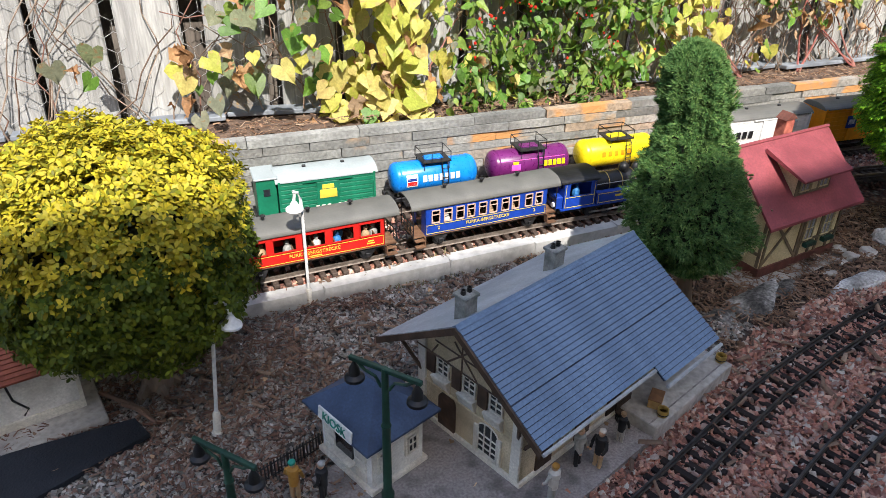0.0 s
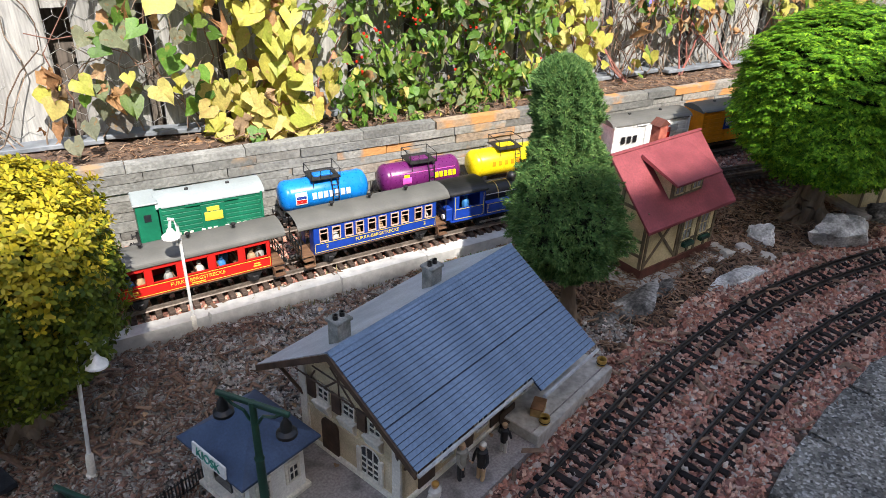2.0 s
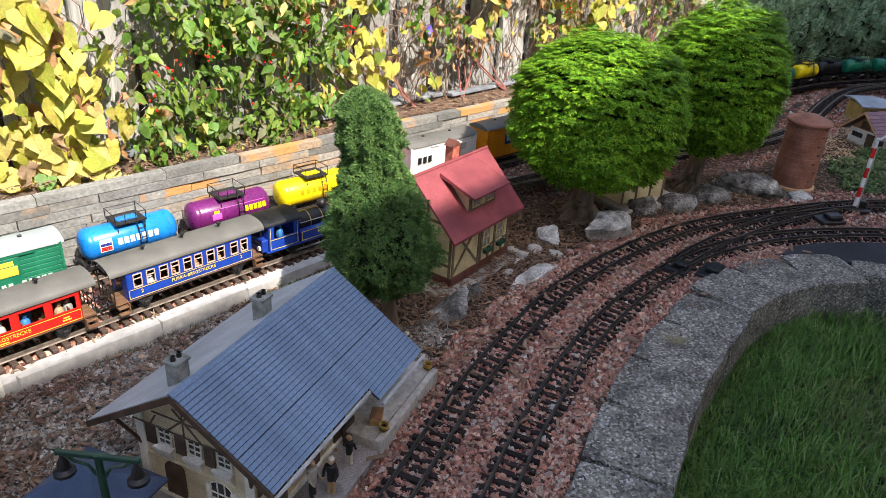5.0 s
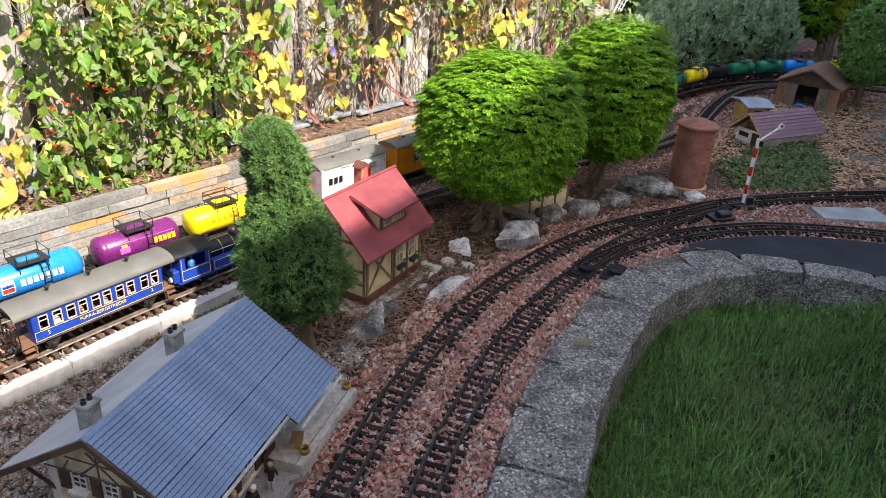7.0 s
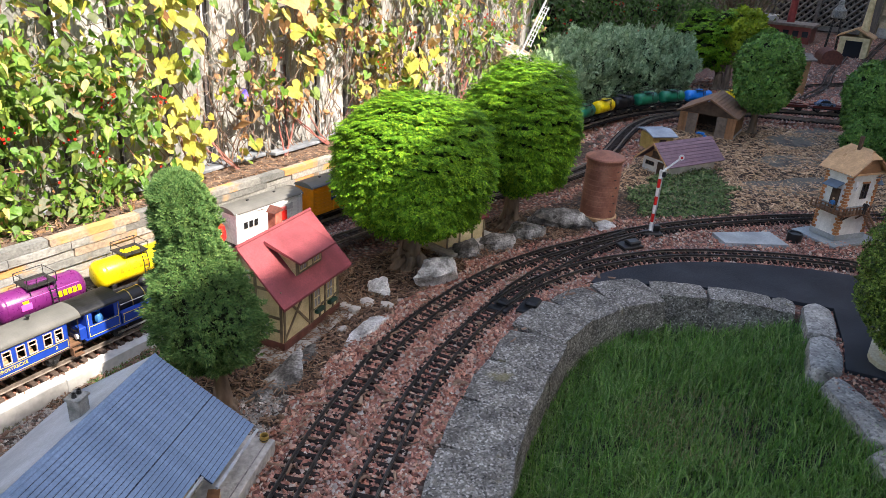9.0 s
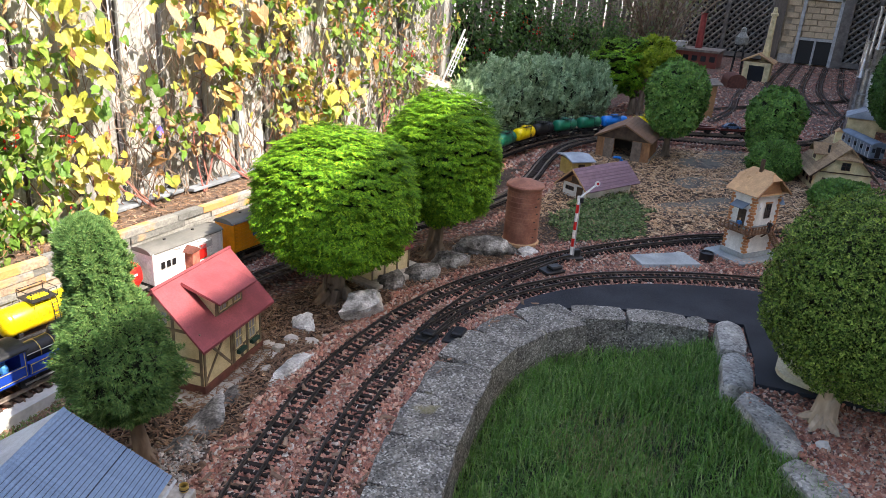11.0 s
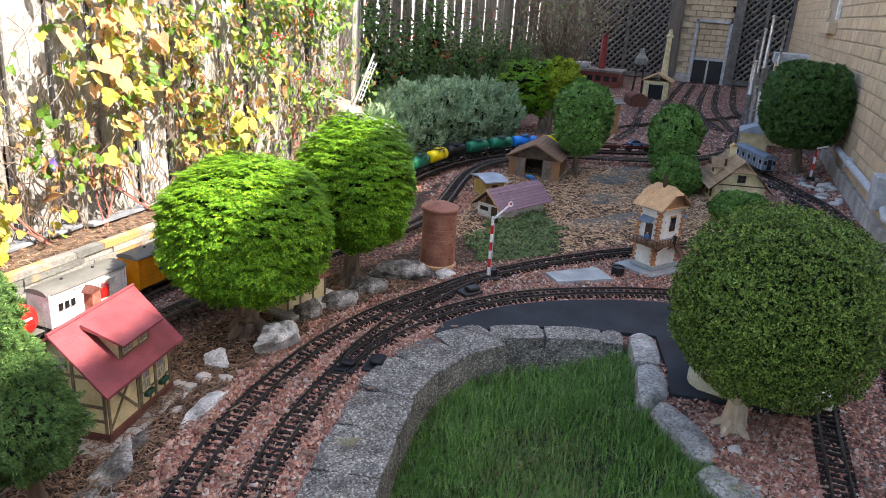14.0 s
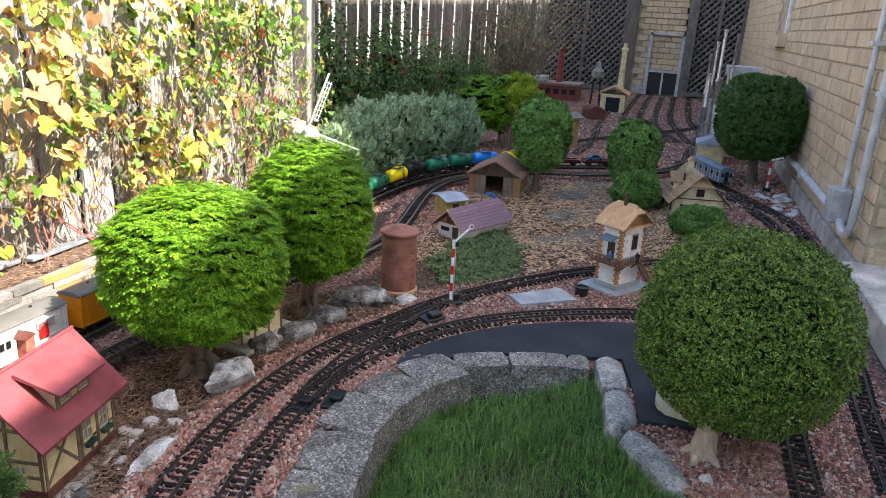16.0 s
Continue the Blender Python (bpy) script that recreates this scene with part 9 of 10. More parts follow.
window(rh, pose(-L2 - 0.004, -0.055, 0.04, 0, 0, -90), 0.028, 0.045, b_yellowwall, (1, 1), glass_=m_curtain)
# dormer
DX0, DX1, DY = -0.050, 0.062, -0.092
zd = HR + DY * KR
part("dormer_front", Mesh().box((DX0 + DX1) / 2, DY, zd - 0.002, DX1 - DX0, 0.004, 0.056), b_olive, rh)
for x in (DX0, DX1):
    part("dormer_cheek", Mesh().prism([(DY, zd - 0.002), (DY, zd + 0.054), (-0.03, HR - 0.03 * KR + 0.012), (-0.03, HR - 0.03 * KR - 0.004)], x - 0.0015, x + 0.0015, "x"), b_yellowwall, rh)
part("dormer_roof", Mesh().prism([(-0.122, zd + 0.042), (-0.122, zd + 0.047), (-0.018, HR - 0.018 * KR + 0.010), (-0.018, HR - 0.018 * KR)], DX0 - 0.022, DX1 + 0.022, "x"), b_redroof, rh)
for x in (-0.024, 0.036):
    window(rh, pose(x, DY - 0.004, zd + 0.006), 0.032, 0.040, b_yellowwall, (1, 0), glass_=m_curtain)
part("dormer_panel", Mesh().box(0.006, DY - 0.003, zd + 0.006, 0.018, 0.003, 0.04), b_yellowwall, rh)
chm = part("chimney", Mesh().box(0.02, 0.016, HR - 0.04, 0.028, 0.024, 0.075, bev=0.001), surf("brick_red_chimney", [(0.38, 0.10, 0.07), (0.46, 0.15, 0.10)], 60, 0.8), rh, "red chimney with a small gabled cap")
part("cap", Mesh().prism([(0.001, HR + 0.033), (0.039, HR + 0.033), (0.02, HR + 0.047)], 0.002, 0.030, "y"), b_plinth, chm)

# low red-tiled house at the edge of the bed
lh = thing("low_house", "low white model house with a red tiled roof and concrete step", "model building", pose(-0.36, 1.035, 0.0, 0, 0, 15))
part("wall", Mesh().box(0, 0, 0.012, 0.19, 0.11, 0.098), b_white, lh)
part("step", Mesh().box(0.0, -0.02, 0, 0.235, 0.17, 0.012, bev=0.002), m_concrete, lh)
part("stone_band", Mesh().box(0, -0.057, 0.012, 0.188, 0.005, 0.016, bev=0.001), b_pale, lh)
part("corner_stone", Mesh().box(0.093, -0.054, 0.012, 0.006, 0.008, 0.095), b_pale, lh)
part("door", Mesh().box(-0.06, -0.056, 0.028, 0.04, 0.003, 0.066), p_brownwood, lh)
part("fuel_hose", Mesh().tube([(0.0, -0.058, 0.098), (0.004, -0.062, 0.07), (0.02, -0.060, 0.045), (0.012, -0.06, 0.035)], 0.0018, 5), m_iron, lh)
roof_strips(lh, "roof", b_terracotta, -0.12, 0.115, -0.072, 0.106, 0.0, 0.138, 9)
roof_strips(lh, "roof", b_terracotta, -0.12, 0.115, 0.072, 0.106, 0.0, 0.138, 9)
part("gable", Mesh().prism([(-0.055, 0.108), (0.055, 0.108), (0.0, 0.131)], 0.088, 0.094, "x"), b_white, lh)
o = new("felt_sheet", Mesh().prism([(-0.40, 0.925), (-0.181, 0.950), (-0.160, 0.908), (-0.32, 0.820), (-0.42, 0.82)], 0.003, 0.012, "z").data("felt_sheet", m_mat))
tagged(o, "black felt sheet lying on the gravel before the low house", "felt sheet")
for i, (p, q) in enumerate((((-0.235, 1.03, 0.012), (-0.15, 0.93, 0.012)), ((-0.20, 0.985, 0.016), (-0.155, 0.94, 0.012)))):
    o = new("wood_splinter", Mesh().tube([p, ((p[0] + q[0]) / 2 + 0.006, (p[1] + q[1]) / 2, 0.016), q], [0.004, 0.005, 0.003], 5).data("wood_splinter", m_twig))
    tagged(o, "long split piece of pale wood lying on the bark", "wood splinter", "wood splinters")

# the tan base plate of a missing model beside the box shrub, in two levels
b_plate = surf("tan_model_stone", [(0.40, 0.36, 0.25), (0.48, 0.44, 0.31), (0.34, 0.30, 0.20)], 25, 0.8, bump=0.3, bscale=150, wear=0.3)
_bp = thing("station_platform", "tan moulded model station platform on the black felt", "model platform", pose(2.02, -0.35, 0.0115))
part("plate", Mesh().prism([(-0.02, 0.155), (-0.05, 0.147), (-0.076, 0.125), (-0.092, 0.06), (-0.094, 0.03), (-0.087, -0.145), (0.10, -0.15), (0.14, 0.15)], 0.0, 0.014, "z"), b_plate, _bp)
part("raised_floor", Mesh().prism([(-0.03, 0.130), (-0.060, 0.105), (-0.072, 0.03), (-0.070, -0.12), (0.09, -0.13), (0.10, 0.125)], 0.014, 0.026, "z"), b_plate, _bp)

# ---- farther models ----
# silo-like tower
sl = thing("water_tower", "round rust-red clad tower with a shallow conical lid", "model tower", pose(2.525, 0.79, 0.0))
part("body", Mesh().lathe([(0.068, 0.0), (0.067, 0.12), (0.066, 0.235)], 32), b_copper, sl, smooth=True)
for k in range(11):
    part("hoop", Mesh().lathe([(0.0672, 0.018 + k * 0.02), (0.0684, 0.019 + k * 0.02), (0.0672, 0.020 + k * 0.02)], 32), b_copper, sl)
part("lid", Mesh().lathe([(0.074, 0.232), (0.075, 0.237), (0.072, 0.242), (0.03, 0.258), (0.004, 0.263)], 32), b_copper, sl, smooth=True)
part("base", Mesh().lathe([(0.075, 0.0), (0.075, 0.012), (0.07, 0.015)], 32), b_tan, sl)
for k in range(6):
    part("slot", Mesh().box(0.0, -0.0675, 0.04 + 0.031 * k, 0.008, 0.002, 0.004, mat=pose(0, 0, 0, 0, 0, -25 + (k % 2) * 9)), m_iron, sl)

# semaphore signal
sg2 = thing("semaphore_signal", "red and white banded semaphore signal on a black base", "railway signal", pose(2.476, 0.554, 0.0, 0, 0, -48))
part("base", Mesh().box(0, 0, 0, 0.075, 0.045, 0.014, bev=0.003), m_black, sg2)
part("motor", Mesh().box(0.018, 0.008, 0.014, 0.024, 0.02, 0.024, bev=0.002), m_black, sg2)
for k in range(7):
    z = 0.02 + k * 0.033
    part("band", Mesh().box(-0.008, 0, z, 0.0085, 0.0085, 0.033), p_red if k % 2 else m_white, sg2)
part("lattice_mast", Mesh().tube([(0.001, 0, 0.014), (0.001, 0, 0.255)], 0.0022, 5), m_grey, sg2)
part("lantern", Mesh().box(0.004, 0, 0.225, 0.014, 0.012, 0.018, bev=0.002), m_black, sg2)
ar = part("arm", Mesh().tube([(-0.006, -0.008, 0.248), (0.052, -0.008, 0.296)], 0.004, 4), m_white, sg2)
part("disc", Mesh().tube([(0.055, -0.010, 0.299), (0.055, -0.006, 0.299)], 0.010, 16), m_white, ar)
part("disc_centre", Mesh().tube([(0.055, -0.0115, 0.299), (0.055, -0.010, 0.299)], 0.0045, 12), p_red, ar)

# signal tower
TA = -33
_c = Vector((2.872, -0.006, 0))
TM = Matrix.Translation(_c) @ Matrix.Rotation(radians(TA), 4, "Z")
tw = thing("signal_box", "white model signal box with brick quoins, balcony and tan shingle roof", "model building", TM)
lx, ly, hz_ = 0.150, 0.105, 0.262
part("plinth", Mesh().box(lx / 2, ly / 2, 0.012, lx + 0.008, ly + 0.008, 0.02, bev=0.001), m_slab, tw)
part("wall", Mesh().box(lx / 2, ly / 2, 0.012, lx, ly, hz_ - 0.012), b_white, tw)
part("floor_band", Mesh().box(lx / 2, ly / 2, 0.122, lx + 0.004, ly + 0.004, 0.022), m_slab, tw)
_q = Mesh().box(0, 0, 0, 0.017, 0.004, 0.0095, bev=0.0008).data("quoin", b_brickred)
_qs = Mesh().box(0, 0, 0, 0.011, 0.004, 0.0095, bev=0.0008).data("quoin", b_brickred)
for k in range(20):
    z = 0.034 + k * 0.0112
    w = (k % 2 == 0)
    piece("quoin", _q if w else _qs, tw, pose(0.0085 if w else 0.0055, -0.0012, z))
    piece("quoin", _qs if w else _q, tw, pose(-0.0012, 0.0055 if w else 0.0085, z, 0, 0, 90))
    piece("quoin", _q if w else _qs, tw, pose(lx - (0.0085 if w else 0.0055), -0.0012, z))
    piece("quoin", _q if w else _qs, tw, pose(-0.0012, ly - (0.0085 if w else 0.0055), z, 0, 0, 90))
# jerkinhead roof: ridge along y of the tower
ov = 0.022
ridge_z, eave_z = 0.355, 0.270
y0, y1, xm = -ov, ly + ov, lx / 2
roofv = [(-ov, y0, eave_z), (lx + ov, y0, eave_z + 0.0), (lx + ov, y1, eave_z), (-ov, y1, eave_z), (xm * 0.62, y0, 0.325), (lx - xm * 0.62, y0, 0.325), (xm, y0 + 0.03, ridge_z), (xm, y1 - 0.03, ridge_z), (xm * 0.62, y1, 0.325), (lx - xm * 0.62, y1, 0.325)]
part("roof", Mesh().add(roofv, [(0, 4, 6, 7, 8, 3)[::-1], (1, 2, 9, 7, 6, 5)[::-1], (4, 5, 6)[::1], (8, 7, 9), (0, 3, 2, 1)]), b_tan, tw)
_sh = Mesh().box(0, 0, 0, 0.0125, 0.010, 0.0016, bev=0.0).data("shingle", b_tan)
for side in (0, 1):
    for i in range(9):
        for j in range(10):
            tt = i / 9
            x = -ov + (xm + ov) * tt if side == 0 else lx + ov - (xm + ov) * tt
            z = eave_z + (ridge_z - eave_z) * tt + 0.001
            y = y0 + 0.008 + j * (y1 - y0 - 0.014) / 9.0
            if tt > 0.62 and (y < y0 + 0.03 * (tt - 0.55) / 0.45 or y > y1 - 0.03 * (tt - 0.55) / 0.45):
                continue
            piece("shingle", _sh, tw, pose(x + (0.006 if side == 0 else -0.006), y + (0.003 if i % 2 else 0), z, 0, (-41 if side == 0 else 41), 0))
for _y in (-0.004, ly):
    part("gable_board", Mesh().prism([(0.004, eave_z - 0.004), (lx - 0.004, eave_z - 0.004), (lx - xm * 0.62 + 0.002, 0.322), (xm * 0.62 - 0.002, 0.322)], _y, _y + 0.004, "y"), b_brownwood, tw)
for sd in (0, 1):
    part("verge_board", Mesh().prism([(sd * lx + (2 * sd - 1) * (ov + 0.001), eave_z - 0.007), (sd * lx + (2 * sd - 1) * (ov + 0.001), eave_z + 0.001), (xm + (2 * sd - 1) * xm * 0.38, 0.326), (xm + (2 * sd - 1) * xm * 0.38, 0.317)], y0 - 0.003, y0 + 0.001, "y"), b_brownwood, tw)
part("chimney", Mesh().box(xm - 0.008, ly * 0.5, ridge_z - 0.012, 0.012, 0.012, 0.05, bev=0.001), b_timber, tw)
window(tw, pose(lx * 0.56, -0.003, 0.172), 0.032, 0.058, b_timber, (1, 1))
part("window_arch", Mesh().box(lx * 0.56, -0.002, 0.231, 0.042, 0.003, 0.006, bev=0.001), b_brickred, tw)
part("wall_lamp", Mesh().tube([(lx * 0.86, -0.002, 0.25), (lx * 0.86, -0.02, 0.255), (lx * 0.86, -0.024, 0.245)], 0.0018, 5).lathe([(0.012, 0.232), (0.008, 0.238), (0.003, 0.246)], 12, x=lx * 0.86, y=-0.024), b_awning, tw)
part("letter_board", Mesh().box(lx * 0.24, -0.002, 0.205, 0.014, 0.002, 0.034), p_white2, tw)
writing("letter", "F", 0.016, m_black, tw, pose(lx * 0.24, -0.0035, 0.213, 90, 0, 0))
# door side (facing the near gable): door, awning, balcony, stairs
part("door", Mesh().box(-0.0015, ly * 0.42, 0.13, 0.003, 0.034, 0.075), b_timber, tw)
part("awning", Mesh().prism([(-0.036, 0.212), (-0.036, 0.215), (0.0, 0.232), (0.0, 0.228)], ly * 0.2, ly * 0.78, "y"), b_awning, tw)
part("balcony_floor", Mesh().box(-0.022, ly * 0.42, 0.122, 0.046, ly * 1.1, 0.006).box(0.03, -0.018, 0.122, 0.14, 0.034, 0.006), p_brownwood, tw)
bl = [(-0.044, ly * 0.95), (-0.044, -0.034), (0.098, -0.034)]
for k in range(16):
    u = k / 15
    if u < 0.45:
        x, y = bl[0][0], bl[0][1] + (bl[1][1] - bl[0][1]) * u / 0.45
    else:
        x, y = bl[1][0] + (bl[2][0] - bl[1][0]) * (u - 0.45) / 0.55, bl[1][1]
    part("baluster", Mesh().box(x, y, 0.128, 0.004, 0.004, 0.026), p_brownwood, tw)
for z in (0.138, 0.152):
    part("handrail", Mesh().tube([(bl[0][0], bl[0][1], z), (bl[1][0], bl[1][1], z), (bl[2][0], bl[2][1], z)], 0.0022, 4), p_brownwood, tw)
for x in (-0.03, 0.01, 0.08):
    part("bracket", Mesh().tube([(max(x, 0.002), -0.002, 0.095), (x, -0.03, 0.123)], 0.003, 4), b_timber, tw)
for s in (-0.034, -0.006):
    part("stair_string", Mesh().prism([(0.098, 0.128), (0.098, 0.118), (0.20, 0.012), (0.21, 0.012)], s - 0.002, s + 0.002, "y"), p_brownwood, tw)
    part("stair_rail", Mesh().tube([(0.098, s, 0.155), (0.205, s, 0.042)], 0.0018, 4), p_brownwood, tw)
for k in range(10):
    part("stair_tread", Mesh().box(0.104 + k * 0.0105, -0.02, 0.116 - k * 0.011, 0.012, 0.028, 0.002), p_brownwood, tw)
doll(2.90, -0.073, 0.128, 0, p_doll[4], "toy figure at the top of the signal box stairs", 0.05)
doll(2.855, 0.032, 0.128, 0, p_doll[1], "toy figure in blue on the signal box balcony", 0.05)
o = new("base_plate", Mesh().box(lx / 2, ly / 2, 0.0, lx + 0.10, ly + 0.085, 0.011, bev=0.002, mat=TM).data("base_plate", m_slab))
tagged(o, "pale blue-grey plate under the signal box", "base plate")
o = new("black_tub", Mesh().lathe([(0.026, 0), (0.027, 0.03), (0.027, 0.036), (0.023, 0.036), (0.022, 0.03)], 22).data("black_tub", m_black, True))
o.matrix_world = pose(2.79, 0.117, 0.0)
tagged(o, "low black plastic tub on the red gravel", "tub")

# small house with mauve roof
mh = thing("cottage", "small white model cottage with a mauve shingle roof", "model building", pose(3.42, 0.745, 0.0, 0, 0, -24))
part("wall", Mesh().box(0, 0, 0, 0.34, 0.145, 0.07), b_white, mh)
part("gable", Mesh().prism([(-0.0725, 0.07), (0.0725, 0.07), (0, 0.13)], -0.17, -0.162, "x"), b_brownwood, mh)
roof_strips(mh, "roof", b_mauve, -0.20, 0.20, -0.105, 0.055, 0.0, 0.148, 8, lift=0.003)
roof_strips(mh, "roof", b_mauve, -0.20, 0.20, 0.105, 0.055, 0.0, 0.148, 8, lift=0.003)
part("verge_board", Mesh().prism([(-0.107, 0.046), (-0.107, 0.054), (0, 0.149), (0.107, 0.054), (0.107, 0.046), (0, 0.140)], -0.203, -0.199, "x"), b_tan, mh)
part("door", Mesh().box(-0.171, -0.035, 0.0, 0.003, 0.036, 0.062), b_timber, mh)
window(mh, pose(-0.171, 0.03, 0.034, 0, 0, -90), 0.052, 0.020, b_timber, (2, 0))
part("gable_window", Mesh().box(-0.172, 0, 0.078, 0.003, 0.044, 0.028, bev=0.001).box(-0.174, 0, 0.076, 0.006, 0.05, 0.004), b_timber, mh)
# yellow hut
yh = thing("yellow_hut", "small yellow model hut with a blue-grey roof", "model building", pose(3.72, 0.96, 0.0, 0, 0, -40))
part("wall", Mesh().box(0, 0, 0, 0.12, 0.12, 0.085), surf("hut_yellow", [(0.46, 0.32, 0.10), (0.54, 0.39, 0.14)], 20, 0.7), yh)
part("roof", Mesh().prism([(-0.08, 0.080), (-0.08, 0.086), (0.0, 0.108), (0.08, 0.100), (0.08, 0.094), (0, 0.100)], -0.075, 0.075, "x"), b_roofpale, yh)
part("door", Mesh().box(0, -0.061, 0.0, 0.04, 0.002, 0.065), b_timber, yh)
# engine shed
b_shedroof = surf("brown_shingle", [(0.20, 0.115, 0.07), (0.26, 0.155, 0.095), (0.17, 0.10, 0.065)], 40, 0.85, bump=0.3, bscale=200, vary="object")
es = thing("engine_shed", "open-fronted brown wooden model shed with a brown shingle roof", "model building", pose(4.22, 0.838, 0.0, 0, 0, -87))
_pl = Mesh().box(0, 0, 0, 0.0165, 0.006, 0.13, bev=0.0006).data("plank", b_brownwood)
for k in range(18):
    piece("plank", _pl, es, pose(0.150, 0.0, 0.0) @ pose(0, 0.012 + k * 0.0165, 0.008, 0, 0, 90))
    piece("plank", _pl, es, pose(-0.150, 0.0, 0.0) @ pose(0, 0.012 + k * 0.0165, 0.008, 0, 0, 90))
for k in range(18):
    x = -0.148 + k * 0.0175
    if abs(x) > 0.052:
        piece("plank", _pl, es, pose(x, 0.0, 0.008))
part("back_wall", Mesh().box(0, 0.30, 0, 0.30, 0.006, 0.14), b_timber, es)
part("front_gable", Mesh().prism([(-0.16, 0.125), (0.16, 0.125), (0, 0.204)], -0.004, 0.003, "y"), b_timber, es)
for s in (-1, 1):
    part("roof", Mesh().prism([(s * 0.172, 0.122), (s * 0.172, 0.130), (0, 0.220), (0, 0.212)], -0.03, 0.33, "y"), b_shedroof, es)
    for k in range(9):
        tt = k / 9
        part("roof_batten", Mesh().prism([(s * 0.172 * (1 - tt), 0.130 + 0.090 * tt), (s * 0.172 * (1 - tt), 0.1325 + 0.090 * tt), (s * 0.172 * (1 - tt - 0.1), 0.1305 + 0.090 * (tt + 0.1))], -0.031, 0.331, "y"), b_shedroof, es)
    part("door_leaf", Mesh().box(s * 0.082, -0.012, 0.006, 0.056, 0.005, 0.118, bev=0.001), surf("grey_brown_door", [(0.13, 0.10, 0.075), (0.18, 0.14, 0.11)], 30, 0.8), es)
    part("foundation", Mesh().box(s * 0.15, 0.15, 0, 0.012, 0.30, 0.02), m_concrete, es)
bk = new("toy_wheelbarrow", Mesh().box(0, 0, 0.02, 0.04, 0.02, 0.012, bev=0.003).tube([(-0.02, 0, 0.012), (-0.03, 0, 0.03)], 0.002, 5).tube([(0.024, -0.004, 0.01), (0.024, 0.004, 0.01)], 0.01, 12).data("toy_wheelbarrow", p_azure))
bk.matrix_world = es.matrix_world @ pose(-0.01, -0.05, 0.0)
tagged(bk, "tiny blue toy cart standing in the shed door", "toy cart")
# villa with a half-hipped roof, its gable towards the garden
b_villa = surf("weathered_tan_shingle", [(0.30, 0.20, 0.11), (0.38, 0.26, 0.15), (0.25, 0.165, 0.095)], 40, 0.85, bump=0.4, bscale=160, vary="object", wear=0.35)
vi = thing("villa", "yellow model villa with a brown half-hipped roof and dormer", "model building", pose(4.44, -0.29, 0.0, 0, 0, 14))
VW, VD, VE, VR = 0.135, 0.17, 0.120, 0.262
part("wall", Mesh().box(0, 0, 0, 2 * VD, 2 * VW, VE), b_yellowwall, vi)
for s in (-1, 1):
    part("gable_wall", Mesh().prism([(-VW, VE), (VW, VE), (0.062, 0.200), (-0.062, 0.200)], s * VD - 0.004, s * VD + 0.004, "x"), b_yellowwall, vi)
    roof_strips(vi, "roof", b_villa, -VD - 0.03, VD + 0.03, s * (VW + 0.036), VE - 0.026, 0.0, VR, 14, lift=0.003)
    part("half_hip", Mesh().add([(s * (VD + 0.034), -0.066, 0.200), (s * (VD + 0.034), 0.066, 0.200), (s * (VD - 0.03), 0, VR + 0.006), (s * (VD + 0.034), -0.066, 0.194), (s * (VD + 0.034), 0.066, 0.194)],
                              [(0, 1, 2), (0, 2, 3), (1, 4, 2), (3, 4, 1, 0)]), b_villa, vi)
    part("verge_board", Mesh().prism([(-VW - 0.036, VE - 0.034), (-VW - 0.036, VE - 0.024), (-0.066, 0.198), (-0.066, 0.188)], s * (VD + 0.030), s * (VD + 0.034), "x"), b_timber, vi)
    part("verge_board", Mesh().prism([(VW + 0.036, VE - 0.034), (VW + 0.036, VE - 0.024), (0.066, 0.198), (0.066, 0.188)], s * (VD + 0.030), s * (VD + 0.034), "x"), b_timber, vi)
part("dormer", Mesh().box(-0.01, 0.092, 0.150, 0.09, 0.06, 0.045), b_yellowwall, vi)
part("dormer_roof", Mesh().prism([(-0.075, 0.190), (-0.01, 0.240), (0.055, 0.190), (0.055, 0.196), (-0.01, 0.247), (-0.075, 0.196)], 0.0, 0.145, "y"), b_villa, vi)
part("dormer_window", Mesh().box(-0.01, 0.123, 0.160, 0.045, 0.003, 0.03), b_timber, vi)
vc = part("chimney", Mesh().box(0.05, 0.015, 0.23, 0.03, 0.03, 0.075, bev=0.001), b_yellowwall, vi)
part("cap", Mesh().prism([(-0.007, 0.303), (0.037, 0.303), (0.015, 0.322)], 0.028, 0.072, "x"), b_tan, vc)
part("stove_pipe", Mesh().tube([(-0.06, 0.07, 0.19), (-0.06, 0.07, 0.245)], 0.006, 8), m_iron, vi)
for y in (-0.05, 0.065):
    window(vi, pose(-VD - 0.002, y, 0.035, 0, 0, -90), 0.036, 0.052, b_pale, (1, 1))
    for q in (-1, 1):
        part("shutter", Mesh().box(-VD - 0.003, y + q * 0.028, 0.033, 0.003, 0.017, 0.056, bev=0.001), b_timber, vi)
window(vi, pose(-VD - 0.005, 0.0, 0.138, 0, 0, -90), 0.044, 0.042, b_timber, (1, 1))
part("string_course", Mesh().box(-VD - 0.002, 0, VE - 0.002, 0.005, 2 * VW, 0.006), b_timber, vi)
for x in (-0.11, -0.03, 0.06):
    window(vi, pose(x, VW + 0.002, 0.035, 0, 0, 180), 0.032, 0.05, b_timber, (1, 1))
